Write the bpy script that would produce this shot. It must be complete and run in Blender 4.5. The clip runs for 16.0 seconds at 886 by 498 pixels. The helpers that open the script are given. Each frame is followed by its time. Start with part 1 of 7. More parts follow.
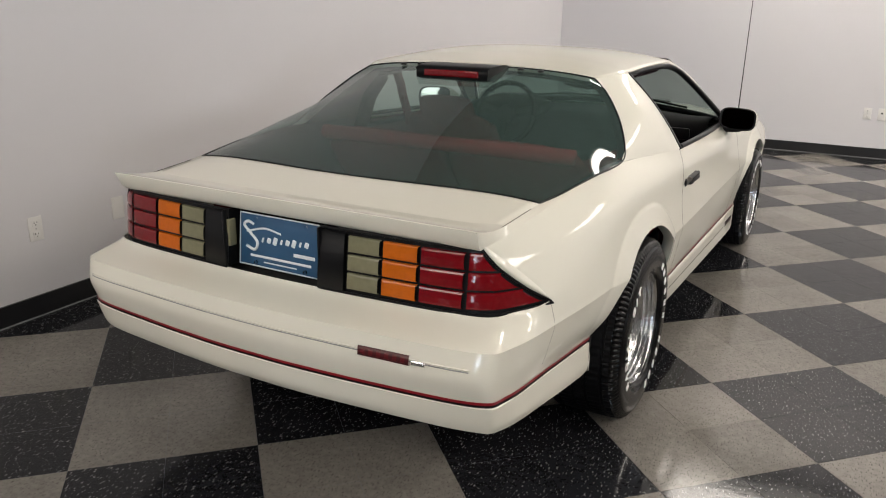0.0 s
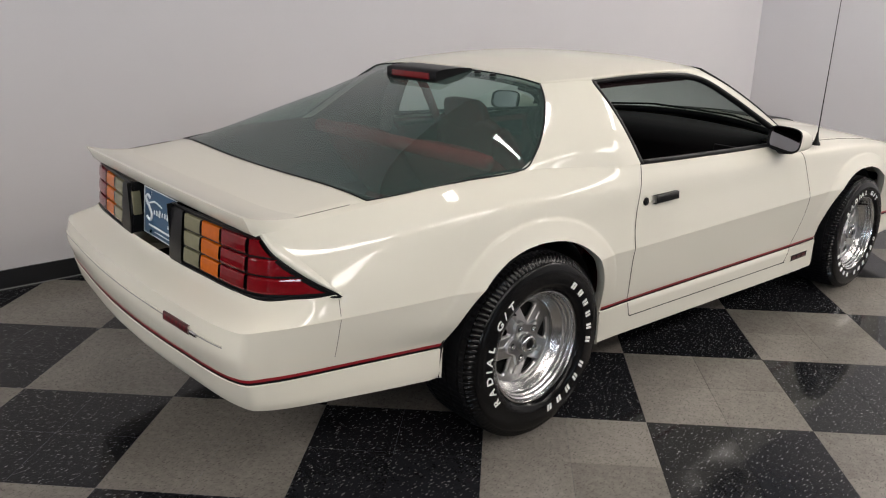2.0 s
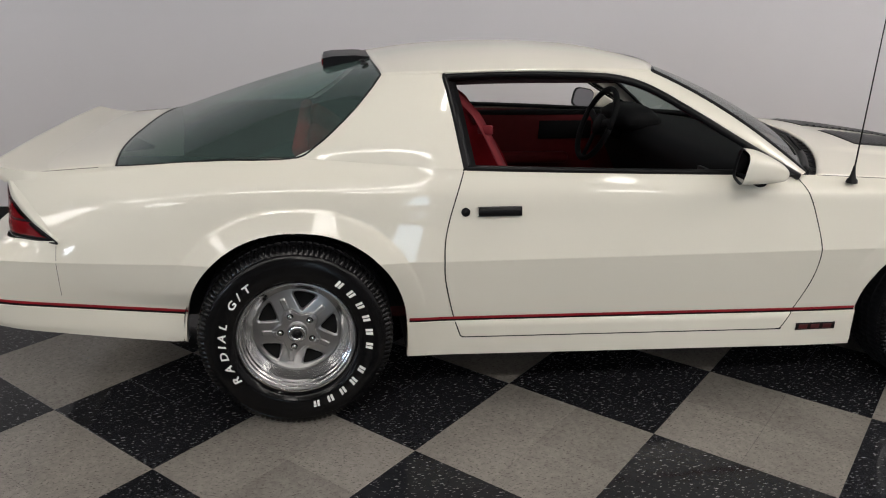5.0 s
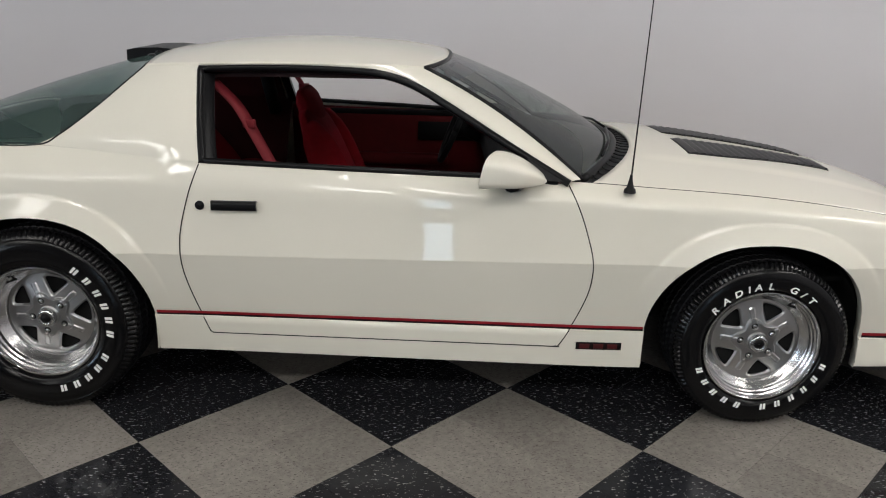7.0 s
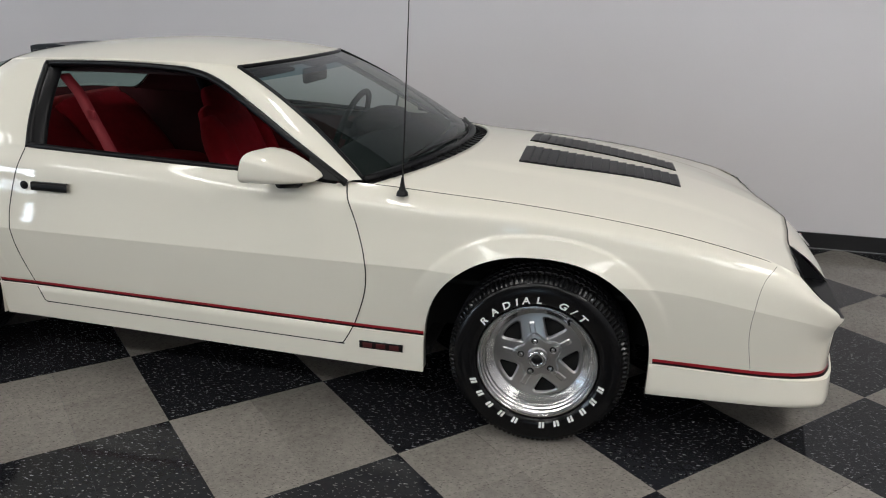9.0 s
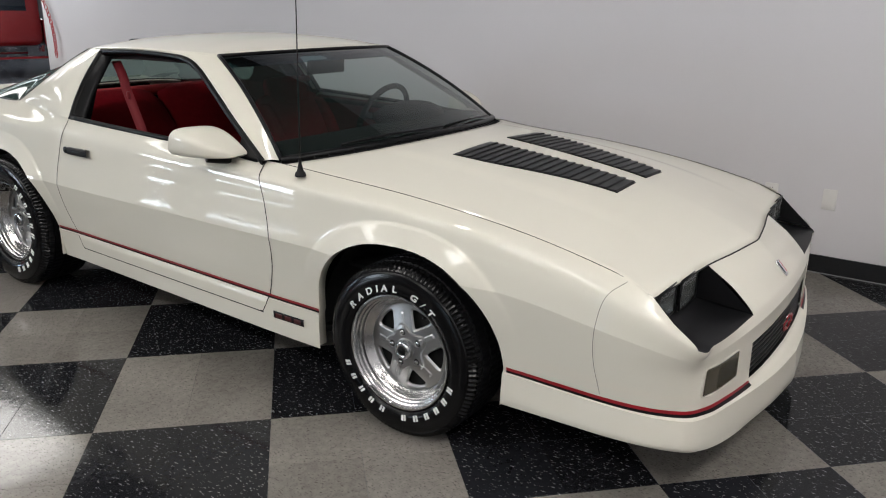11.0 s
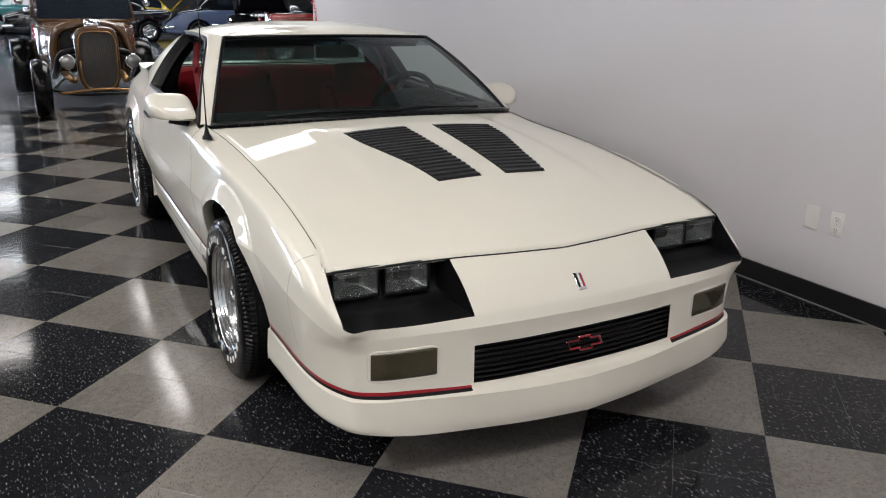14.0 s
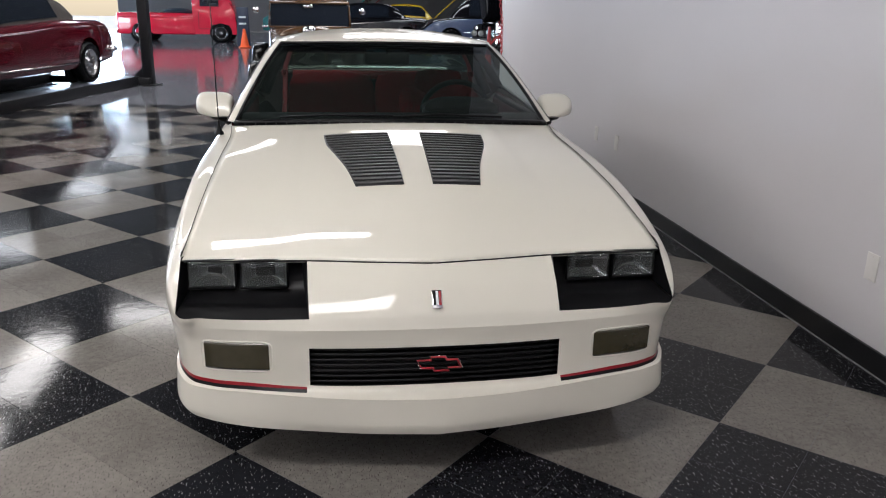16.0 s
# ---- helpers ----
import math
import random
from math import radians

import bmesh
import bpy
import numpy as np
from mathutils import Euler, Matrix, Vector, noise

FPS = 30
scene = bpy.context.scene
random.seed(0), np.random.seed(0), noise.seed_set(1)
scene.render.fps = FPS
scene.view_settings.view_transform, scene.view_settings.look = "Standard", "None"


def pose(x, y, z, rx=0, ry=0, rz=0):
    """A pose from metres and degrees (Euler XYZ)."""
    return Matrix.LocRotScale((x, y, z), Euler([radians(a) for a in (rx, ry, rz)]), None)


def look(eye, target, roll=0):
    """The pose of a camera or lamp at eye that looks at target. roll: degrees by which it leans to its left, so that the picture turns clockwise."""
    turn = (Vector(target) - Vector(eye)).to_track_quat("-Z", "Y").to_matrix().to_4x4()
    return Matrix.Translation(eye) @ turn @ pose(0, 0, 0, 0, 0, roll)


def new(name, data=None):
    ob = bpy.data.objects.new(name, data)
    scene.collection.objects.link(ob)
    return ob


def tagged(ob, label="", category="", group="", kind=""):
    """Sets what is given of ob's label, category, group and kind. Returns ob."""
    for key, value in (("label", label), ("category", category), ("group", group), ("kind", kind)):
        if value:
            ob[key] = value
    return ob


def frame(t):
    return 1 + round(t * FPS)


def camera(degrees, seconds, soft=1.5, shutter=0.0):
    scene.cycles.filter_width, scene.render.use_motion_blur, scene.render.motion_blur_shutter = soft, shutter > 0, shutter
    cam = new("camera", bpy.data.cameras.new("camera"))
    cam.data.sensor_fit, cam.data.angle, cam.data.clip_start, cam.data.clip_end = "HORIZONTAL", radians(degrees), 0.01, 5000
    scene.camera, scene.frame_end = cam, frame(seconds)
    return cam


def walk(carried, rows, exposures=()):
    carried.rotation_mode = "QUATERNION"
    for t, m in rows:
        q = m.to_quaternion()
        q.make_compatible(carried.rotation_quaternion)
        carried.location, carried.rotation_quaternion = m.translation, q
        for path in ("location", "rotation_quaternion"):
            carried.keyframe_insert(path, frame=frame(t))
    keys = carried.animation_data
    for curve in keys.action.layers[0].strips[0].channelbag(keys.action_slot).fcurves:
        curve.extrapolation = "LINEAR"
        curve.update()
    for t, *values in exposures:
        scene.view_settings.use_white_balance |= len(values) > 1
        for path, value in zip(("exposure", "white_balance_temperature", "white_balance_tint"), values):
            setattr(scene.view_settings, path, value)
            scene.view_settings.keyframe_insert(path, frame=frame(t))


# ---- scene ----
cam = camera(59.3, 16.0, soft=1.1)
PATH = [
    (0, (0.403, -3.081, 1.483), (-0.507, -1.406, 0.878), 0.8),
    (0.5, (0.696, -2.946, 1.484), (-0.348, -1.351, 0.879), 1.0),
    (1, (0.946, -2.753, 1.474), (-0.24, -1.262, 0.867), 1.0),
    (1.5, (1.201, -2.519, 1.486), (-0.114, -1.142, 0.871), 1.2),
    (2, (1.462, -2.285, 1.487), (0.017, -1.039, 0.886), 1.0),
    (2.5, (1.695, -1.996, 1.476), (0.124, -0.909, 0.884), 0.9),
    (3, (1.897, -1.67, 1.471), (0.219, -0.753, 0.884), 0.9),
    (3.2, (1.977, -1.539, 1.476), (0.262, -0.693, 0.89), 0.9),
    (5.3, (2.305, -0.074, 1.502), (0.423, 0.162, 0.868), 1.1),
    (5.5, (2.311, 0.056, 1.497), (0.424, 0.262, 0.866), 1.2),
    (6, (2.342, 0.394, 1.493), (0.448, 0.539, 0.866), 1.3),
    (6.5, (2.342, 0.691, 1.469), (0.443, 0.775, 0.846), 1.3),
    (7, (2.321, 0.991, 1.475), (0.42, 1.016, 0.852), 1.4),
    (7.5, (2.322, 1.322, 1.493), (0.424, 1.268, 0.864), 1.4),
    (8, (2.311, 1.636, 1.471), (0.416, 1.486, 0.851), 1.4),
    (8.5, (2.275, 1.96, 1.474), (0.387, 1.71, 0.862), 1.6),
    (9, (2.252, 2.312, 1.498), (0.387, 1.938, 0.88), 1.7),
    (9.2, (2.222, 2.462, 1.496), (0.372, 2.019, 0.878), 1.5),
    (11.3, (1.646, 3.767, 1.439), (0.108, 2.636, 0.842), 1.0),
    (11.5, (1.594, 3.845, 1.435), (0.079, 2.681, 0.842), 1.1),
    (12, (1.408, 4.137, 1.434), (0.001, 2.845, 0.842), 1.1),
    (12.5, (1.205, 4.38, 1.422), (-0.091, 2.981, 0.822), 1.2),
    (13, (0.958, 4.594, 1.432), (-0.218, 3.094, 0.826), 1.2),
    (13.5, (0.695, 4.832, 1.44), (-0.354, 3.241, 0.831), 1.2),
    (14, (0.42, 5.0, 1.423), (-0.495, 3.33, 0.813), 1.2),
    (14.5, (0.108, 5.122, 1.443), (-0.656, 3.379, 0.829), 1.2),
    (15, (-0.193, 5.256, 1.445), (-0.799, 3.45, 0.835), 1.3),
    (15.5, (-0.472, 5.329, 1.43), (-0.921, 3.475, 0.829), 1.4),
    (16, (-0.76, 5.367, 1.443), (-1.047, 3.482, 0.841), 1.2),
]
walk(cam, [(t, look(eye, target, roll)) for t, eye, target, roll in PATH], [(0, 0.32, 6820, 11), (2, 0.27, 6620, 12), (5.5, 0.10, 6480, 11), (9, 0.05, 6260, 9), (12.5, 0.08, 6350, 11), (14.7, 0.15, 6310, 12), (16, 0.11, 6220, 13)])

# ---------------------------------------------------------------- world and lamps
world = bpy.data.worlds.new("world")
scene.world = world
world.use_nodes = True
wn = world.node_tree.nodes
wl = world.node_tree.links
sky = wn.new("ShaderNodeTexSky")
sky.sky_type = "NISHITA"
sky.sun_disc = False
sky.sun_elevation = radians(55)
sky.sun_rotation = radians(180)
wl.new(sky.outputs[0], wn["Background"].inputs[0])
wn["Background"].inputs[1].default_value = 0.15


# ---------------------------------------------------------------- materials
def mat(name, color, rough=0.5, metal=0.0, coat=0.0, noise_amt=0.0, noise_scale=20.0, bump=0.0, bump_scale=200.0, spec=0.5, trans=0.0, ior=1.45, emit=0.0, rough_var=0.0, sheen=0.0):
    m = bpy.data.materials.new(name)
    m.use_nodes = True
    n, l = m.node_tree.nodes, m.node_tree.links
    b = n["Principled BSDF"]
    b.inputs["Base Color"].default_value = (*color, 1)
    b.inputs["Roughness"].default_value = rough
    b.inputs["Metallic"].default_value = metal
    b.inputs["Coat Weight"].default_value = coat
    b.inputs["Coat Roughness"].default_value = 0.03
    b.inputs["Specular IOR Level"].default_value = spec
    b.inputs["Transmission Weight"].default_value = trans
    b.inputs["IOR"].default_value = ior
    b.inputs["Sheen Weight"].default_value = sheen
    if emit:
        b.inputs["Emission Color"].default_value = (*color, 1)
        b.inputs["Emission Strength"].default_value = emit
    tc = n.new("ShaderNodeTexCoord")
    if noise_amt or rough_var:
        t = n.new("ShaderNodeTexNoise")
        t.inputs["Scale"].default_value = noise_scale
        t.inputs["Detail"].default_value = 6
        l.new(tc.outputs["Object"], t.inputs["Vector"])
        if noise_amt:
            mx = n.new("ShaderNodeMix")
            mx.data_type = "RGBA"
            l.new(t.outputs[0], mx.inputs[0])
            mx.inputs[6].default_value = (*[max(0, c * (1 - noise_amt)) for c in color], 1)
            mx.inputs[7].default_value = (*[min(1, c * (1 + noise_amt)) for c in color], 1)
            l.new(mx.outputs[2], b.inputs["Base Color"])
        if rough_var:
            mr = n.new("ShaderNodeMapRange")
            l.new(t.outputs[0], mr.inputs[0])
            mr.inputs[3].default_value = max(0.0, rough - rough_var)
            mr.inputs[4].default_value = min(1.0, rough + rough_var)
            l.new(mr.outputs[0], b.inputs["Roughness"])
    if bump:
        t2 = n.new("ShaderNodeTexNoise")
        t2.inputs["Scale"].default_value = bump_scale
        t2.inputs["Detail"].default_value = 4
        l.new(tc.outputs["Object"], t2.inputs["Vector"])
        bp = n.new("ShaderNodeBump")
        bp.inputs["Strength"].default_value = bump
        bp.inputs["Distance"].default_value = 0.002
        l.new(t2.outputs[0], bp.inputs["Height"])
        l.new(bp.outputs[0], b.inputs["Normal"])
    return m


def glass_mat(name, tint, rough=0.0, mix=0.0, painted_haze=(0.20, 0.27, 0.25)):
    """Thin tinted pane: clear passage with a mirror-like reflection; mix paints in reflected light as diffuse colour.
    """
    m = bpy.data.materials.new(name)
    m.use_nodes = True
    n, l = m.node_tree.nodes, m.node_tree.links
    out = n["Material Output"]
    n.remove(n["Principled BSDF"])
    tr, gl, mx, fc = n.new("ShaderNodeBsdfTransparent"), n.new("ShaderNodeBsdfGlossy"), n.new("ShaderNodeMixShader"), n.new("ShaderNodeLayerWeight")
    tr.inputs[0].default_value = (*tint, 1)
    gl.inputs["Roughness"].default_value = rough
    # mirror share: 6 per cent head-on, rising towards grazing, alike from both sides
    fc.inputs[0].default_value = 0.5
    pw, ma = n.new("ShaderNodeMath"), n.new("ShaderNodeMath")
    pw.operation, ma.operation = "POWER", "MULTIPLY_ADD"
    pw.inputs[1].default_value, ma.inputs[1].default_value, ma.inputs[2].default_value = 4.5, 0.85, 0.06
    l.new(fc.outputs["Facing"], pw.inputs[0])
    l.new(pw.outputs[0], ma.inputs[0])
    l.new(ma.outputs[0], mx.inputs[0])
    l.new(tr.outputs[0], mx.inputs[1])
    l.new(gl.outputs[0], mx.inputs[2])
    last = mx
    if mix:
        # flat diffuse share, painted in place of a broad soft reflection
        df, m2 = n.new("ShaderNodeBsdfDiffuse"), n.new("ShaderNodeMixShader")
        df.inputs[0].default_value = (*painted_haze, 1)
        m2.inputs[0].default_value = mix
        l.new(mx.outputs[0], m2.inputs[1])
        l.new(df.outputs[0], m2.inputs[2])
        last = m2
    l.new(last.outputs[0], out.inputs[0])
    return m


def tile_mat(name, base, fleck, amount, rough, size):
    m = bpy.data.materials.new(name)
    m.use_nodes = True
    n, l = m.node_tree.nodes, m.node_tree.links
    b = n["Principled BSDF"]
    tc = n.new("ShaderNodeNewGeometry")
    oi = n.new("ShaderNodeObjectInfo")
    big = n.new("ShaderNodeTexNoise")
    big.inputs["Scale"].default_value = 3.0
    big.inputs["Detail"].default_value = 5
    fine = n.new("ShaderNodeTexNoise")
    fine.inputs["Scale"].default_value = size
    fine.inputs["Detail"].default_value = 2
    mp = n.new("ShaderNodeMapping")
    mp.inputs["Scale"].default_value = (1.25, 0.42, 1.0)
    mp.inputs["Rotation"].default_value = (0, 0, radians(45))
    l.new(tc.outputs["Position"], mp.inputs[0])
    l.new(tc.outputs["Position"], big.inputs["Vector"])
    l.new(mp.outputs[0], fine.inputs["Vector"])
    rp = n.new("ShaderNodeValToRGB")
    rp.color_ramp.elements[0].position = amount
    rp.color_ramp.elements[1].position = amount + 0.035
    l.new(fine.outputs[0], rp.inputs[0])
    mx = n.new("ShaderNodeMix")
    mx.data_type = "RGBA"
    l.new(rp.outputs[0], mx.inputs[0])
    mx.inputs[7].default_value = (*fleck, 1)
    # cloudy mottling between the flecks
    mot = n.new("ShaderNodeTexNoise")
    mot.inputs["Scale"].default_value = 38.0
    mot.inputs["Detail"].default_value = 6
    mot.inputs["Roughness"].default_value = 0.75
    l.new(tc.outputs["Position"], mot.inputs["Vector"])
    mid = n.new("ShaderNodeMix")
    mid.data_type = "RGBA"
    mid.inputs[6].default_value = (*[c * 0.62 for c in base], 1)
    mid.inputs[7].default_value = (*[c * 1.38 for c in base], 1)
    add = n.new("ShaderNodeMath")
    add.operation = "MULTIPLY_ADD"
    add.inputs[1].default_value = 0.35
    l.new(oi.outputs["Random"], add.inputs[0])
    avg = n.new("ShaderNodeMath")
    avg.operation = "MULTIPLY_ADD"
    avg.inputs[1].default_value = 1.5
    avg.inputs[2].default_value = -0.80
    both = n.new("ShaderNodeMath")
    l.new(big.outputs[0], both.inputs[0])
    l.new(mot.outputs[0], avg.inputs[0])
    l.new(avg.outputs[0], both.inputs[1])
    l.new(both.outputs[0], add.inputs[2])
    l.new(add.outputs[0], mid.inputs[0])
    l.new(mid.outputs[2], mx.inputs[6])
    l.new(mx.outputs[2], b.inputs["Base Color"])
    b.inputs["Specular IOR Level"].default_value = 0.15
    mr = n.new("ShaderNodeMapRange")
    l.new(big.outputs[0], mr.inputs[0])
    mr.inputs[3].default_value = rough * 0.5
    mr.inputs[4].default_value = rough * 1.3
    l.new(mr.outputs[0], b.inputs["Roughness"])
    bp = n.new("ShaderNodeBump")
    bp.inputs["Strength"].default_value = 0.12
    bp.inputs["Distance"].default_value = 0.003
    und = n.new("ShaderNodeTexNoise")
    und.inputs["Scale"].default_value = 14.0
    l.new(tc.outputs["Position"], und.inputs["Vector"])
    l.new(und.outputs[0], bp.inputs["Height"])
    l.new(bp.outputs[0], b.inputs["Normal"])
    return m


PAINT = mat("cream_white_paint", (0.665, 0.638, 0.555), rough=0.45, spec=0.15, coat=0.75, noise_amt=0.012, noise_scale=3)
BLACKTRIM = mat("satin_black_trim", (0.0045, 0.0045, 0.0052), rough=0.36, spec=0.21, noise_amt=0.2, bump=0.08)
RUBBER = mat("tyre_rubber", (0.0040, 0.0040, 0.0044), rough=0.17, spec=0.25, noise_amt=0.25, noise_scale=40, bump=0.08, bump_scale=300)
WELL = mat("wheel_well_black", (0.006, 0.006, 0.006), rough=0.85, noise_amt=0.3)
ALU = mat("polished_aluminium", (0.50, 0.50, 0.50), rough=0.24, metal=1.0)
CHROME = mat("chrome", (0.85, 0.85, 0.86), rough=0.05, metal=1.0)
TREAD = mat("tyre_tread_rubber", (0.005, 0.005, 0.006), rough=0.5, spec=0.22, noise_amt=0.25, noise_scale=60)
SPOKE = mat("satin_machined_aluminium", (0.45, 0.45, 0.45), rough=0.30, metal=1.0)
WHITELET = mat("white_letter_rubber", (0.75, 0.75, 0.73), rough=0.6, noise_amt=0.08, noise_scale=80)
REDSTRIPE = mat("red_stripe", (0.26, 0.005, 0.013), rough=0.35, noise_amt=0.08)
LOUVRE = mat("charcoal_louvre_plastic", (0.014, 0.014, 0.015), rough=0.42, spec=0.35, noise_amt=0.2, noise_scale=30, bump=0.1)
FAINT = mat("faint_gap_grey", (0.16, 0.155, 0.14), rough=0.9, noise_amt=0.1)
SEAM = mat("panel_gap_shadow_black", (0.01, 0.01, 0.01), rough=0.9, noise_amt=0.1)
# pale green in the rear glass stands in for reflected ceiling and wall
GLASS_REAR = glass_mat("green_tinted_rear_glass", (0.38, 0.51, 0.475), mix=0.19, painted_haze=(0.17, 0.26, 0.24))
GLASS_FRONT = glass_mat("green_tinted_windscreen", (0.42, 0.50, 0.475), mix=0.03)
GLASS_BAND = glass_mat("shade_band_glass", (0.10, 0.20, 0.22))
WALLP = mat("painted_drywall", (0.61, 0.59, 0.605), rough=0.6, noise_amt=0.03, noise_scale=1.2, bump=0.12, bump_scale=90)
HALLP = mat("dark_hall_paint", (0.17, 0.17, 0.175), rough=0.6, noise_amt=0.12, noise_scale=1.5, bump=0.1)
BASEB = mat("black_vinyl_baseboard", (0.012, 0.012, 0.013), rough=0.35, noise_amt=0.2)
TILE_D = tile_mat("charcoal_vinyl_tile", (0.0105, 0.0108, 0.0128), (0.20, 0.20, 0.20), 0.640, 0.10, 125.0)
TILE_L = tile_mat("taupe_vinyl_tile", (0.156, 0.144, 0.130), (0.075, 0.067, 0.058), 0.61, 0.12, 170.0)
CONC = mat("polished_concrete", (0.16, 0.166, 0.19), spec=0.30, rough=0.09, noise_amt=0.25, noise_scale=1.5, rough_var=0.04)
CEIL = mat("dark_ceiling_deck", (0.07, 0.07, 0.07), rough=0.8, noise_amt=0.05)


# ---------------------------------------------------------------- mesh helpers
def part(name, bm, material, parent=None, label="", smooth=True, mats=()):
    me = bpy.data.meshes.new(name)
    if smooth:
        for f in bm.faces:
            f.smooth = True
    bm.to_mesh(me)
    bm.free()
    me.materials.append(material)
    for m in mats:
        me.materials.append(m)
    ob = new(name, me)
    if parent is not None:
        ob.parent = parent
    if label:
        ob["label"] = label
    return ob


def thing(name, label, category, m=None, group=""):
    ob = new(name)
    ob.empty_display_size = 0.2
    if m is not None:
        ob.matrix_basis = m
    return tagged(ob, label, category, group)


def pchip(xs, ys):
    """A smooth curve through knots that never overshoots."""
    xs, ys = np.asarray(xs, float), np.asarray(ys, float)
    h, d = np.diff(xs), np.diff(ys) / np.diff(xs)
    m = np.zeros(len(xs))
    for i in range(1, len(xs) - 1):
        if d[i - 1] * d[i] > 0:
            w1, w2 = 2 * h[i] + h[i - 1], h[i] + 2 * h[i - 1]
            m[i] = (w1 + w2) / (w1 / d[i - 1] + w2 / d[i])
    m[0], m[-1] = d[0], d[-1]

    def f(x):
        x = np.clip(np.asarray(x, float), xs[0], xs[-1])
        i = np.clip(np.searchsorted(xs, x, side="right") - 1, 0, len(h) - 1)
        t = (x - xs[i]) / h[i]
        return ys[i] * (1 + 2 * t) * (1 - t) ** 2 + h[i] * m[i] * t * (1 - t) ** 2 + ys[i + 1] * t * t * (3 - 2 * t) + h[i] * m[i + 1] * t * t * (t - 1)

    return f


def catmull(P, u):
    """Points on the smooth curve through the rows of P at the parameters u (0 to len(P) - 1)."""
    P = np.asarray(P, float)
    n = len(P)
    u = np.clip(np.asarray(u, float), 0, n - 1)
    i = np.minimum(u.astype(int), n - 2)
    t = (u - i)[:, None]
    p0, p1, p2, p3 = P[np.maximum(i - 1, 0)], P[i], P[i + 1], P[np.minimum(i + 2, n - 1)]
    p0 = np.where((i == 0)[:, None], 2 * p1 - p2, p0)
    p3 = np.where((i == n - 2)[:, None], 2 * p2 - p1, p3)
    return 0.5 * (2 * p1 + (p2 - p0) * t + (2 * p0 - 5 * p1 + 4 * p2 - p3) * t**2 + (3 * p1 - p0 - 3 * p2 + p3) * t**3)


def grid(G, mirror=False, skip=None, flip=False):
    """A bmesh from an array of points (rows x columns x 3); skip(i, j) leaves a face out."""
    bm = bmesh.new()
    for sgn in ((1, -1) if mirror else (1,)):
        V = [[bm.verts.new((p[0] * sgn, p[1], p[2])) for p in row] for row in G]
        for i in range(len(G) - 1):
            for j in range(len(G[0]) - 1):
                if skip and skip(i, j):
                    continue
                q = [V[i][j], V[i][j + 1], V[i + 1][j + 1], V[i + 1][j]]
                if (sgn < 0) != flip:
                    q.reverse()
                bm.faces.new(q)
    bmesh.ops.remove_doubles(bm, verts=bm.verts, dist=1e-5)
    loose = [v for v in bm.verts if not v.link_faces]
    for v in loose:
        bm.verts.remove(v)
    return bm


def solid(bm, t):
    """Give an open sheet a thickness, against its normals."""
    bmesh.ops.recalc_face_normals(bm, faces=bm.faces)
    bmesh.ops.solidify(bm, geom=bm.faces[:], thickness=t)
    return bm


def box_bm(sx, sy, sz, bevel=0.0, at=(0, 0, 0), seg=2, bm=None, rot=None):
    own = bmesh.new()
    bmesh.ops.create_cube(own, size=1)
    bmesh.ops.scale(own, vec=(sx, sy, sz), verts=own.verts)
    if bevel:
        bmesh.ops.bevel(own, geom=own.edges[:], offset=bevel, segments=seg, affect="EDGES", profile=0.5)
    m = Matrix.Translation(at) @ (rot if rot is not None else Matrix())
    bmesh.ops.transform(own, matrix=m, verts=own.verts)
    return join_bm(bm, own)


def join_bm(bm, own):
    if bm is None:
        return own
    me = bpy.data.meshes.new("tmp")
    own.to_mesh(me)
    own.free()
    bm.from_mesh(me)
    bpy.data.meshes.remove(me)
    return bm


def tube_bm(P, r, seg=8, bm=None, cap=True):
    """A round bar along the points P; r may be a number or one per point."""
    P = [Vector(p) for p in P]
    rs = r if hasattr(r, "__len__") else [r] * len(P)
    own = bmesh.new()
    rings, prev = [], None
    for i, p in enumerate(P):
        d = (P[min(i + 1, len(P) - 1)] - P[max(i - 1, 0)]).normalized()
        a = prev if prev is not None else (Vector((0, 0, 1)) if abs(d.z) < 0.9 else Vector((1, 0, 0)))
        a = (a - d * a.dot(d)).normalized()
        b = d.cross(a)
        prev = a
        rings.append([own.verts.new(p + rs[i] * (math.cos(2 * math.pi * k / seg) * a + math.sin(2 * math.pi * k / seg) * b)) for k in range(seg)])
    for A, B in zip(rings, rings[1:]):
        for k in range(seg):
            own.faces.new((A[k], A[(k + 1) % seg], B[(k + 1) % seg], B[k]))
    if cap:
        own.faces.new(rings[0][::-1])
        own.faces.new(rings[-1])
    return join_bm(bm, own)


def lathe_bm(profile, seg=64, axis="x", bm=None, wob=None):
    """Turn (along-axis, radius) pairs round the axis."""
    own = bmesh.new()
    rings = []
    for n, (a, r) in enumerate(profile):
        ring = []
        for k in range(seg):
            th = 2 * math.pi * k / seg
            rr = r + (wob(n, k) if wob else 0)
            c, s = rr * math.cos(th), rr * math.sin(th)
            ring.append(own.verts.new((a, c, s) if axis == "x" else (c, s, a) if axis == "z" else (c, a, s)))
        rings.append(ring)
    for A, B in zip(rings, rings[1:]):
        for k in range(seg):
            own.faces.new((A[k], A[(k + 1) % seg], B[(k + 1) % seg], B[k]))
    bmesh.ops.recalc_face_normals(own, faces=own.faces)
    return join_bm(bm, own)


def sharp(ob, degrees=35):
    """Smooth faces with sharp edges past an angle."""
    me = ob.data
    bm = bmesh.new()
    bm.from_mesh(me)
    for e in bm.edges:
        e.smooth = not (len(e.link_faces) == 2 and e.calc_face_angle(0) > radians(degrees))
    bm.to_mesh(me)
    bm.free()
    return ob

# ---------------------------------------------------------------- room
WALL_X, WALL_END, CORNER_Y = -2.995, -4.75, 6.05
CEIL_Z = 4.3


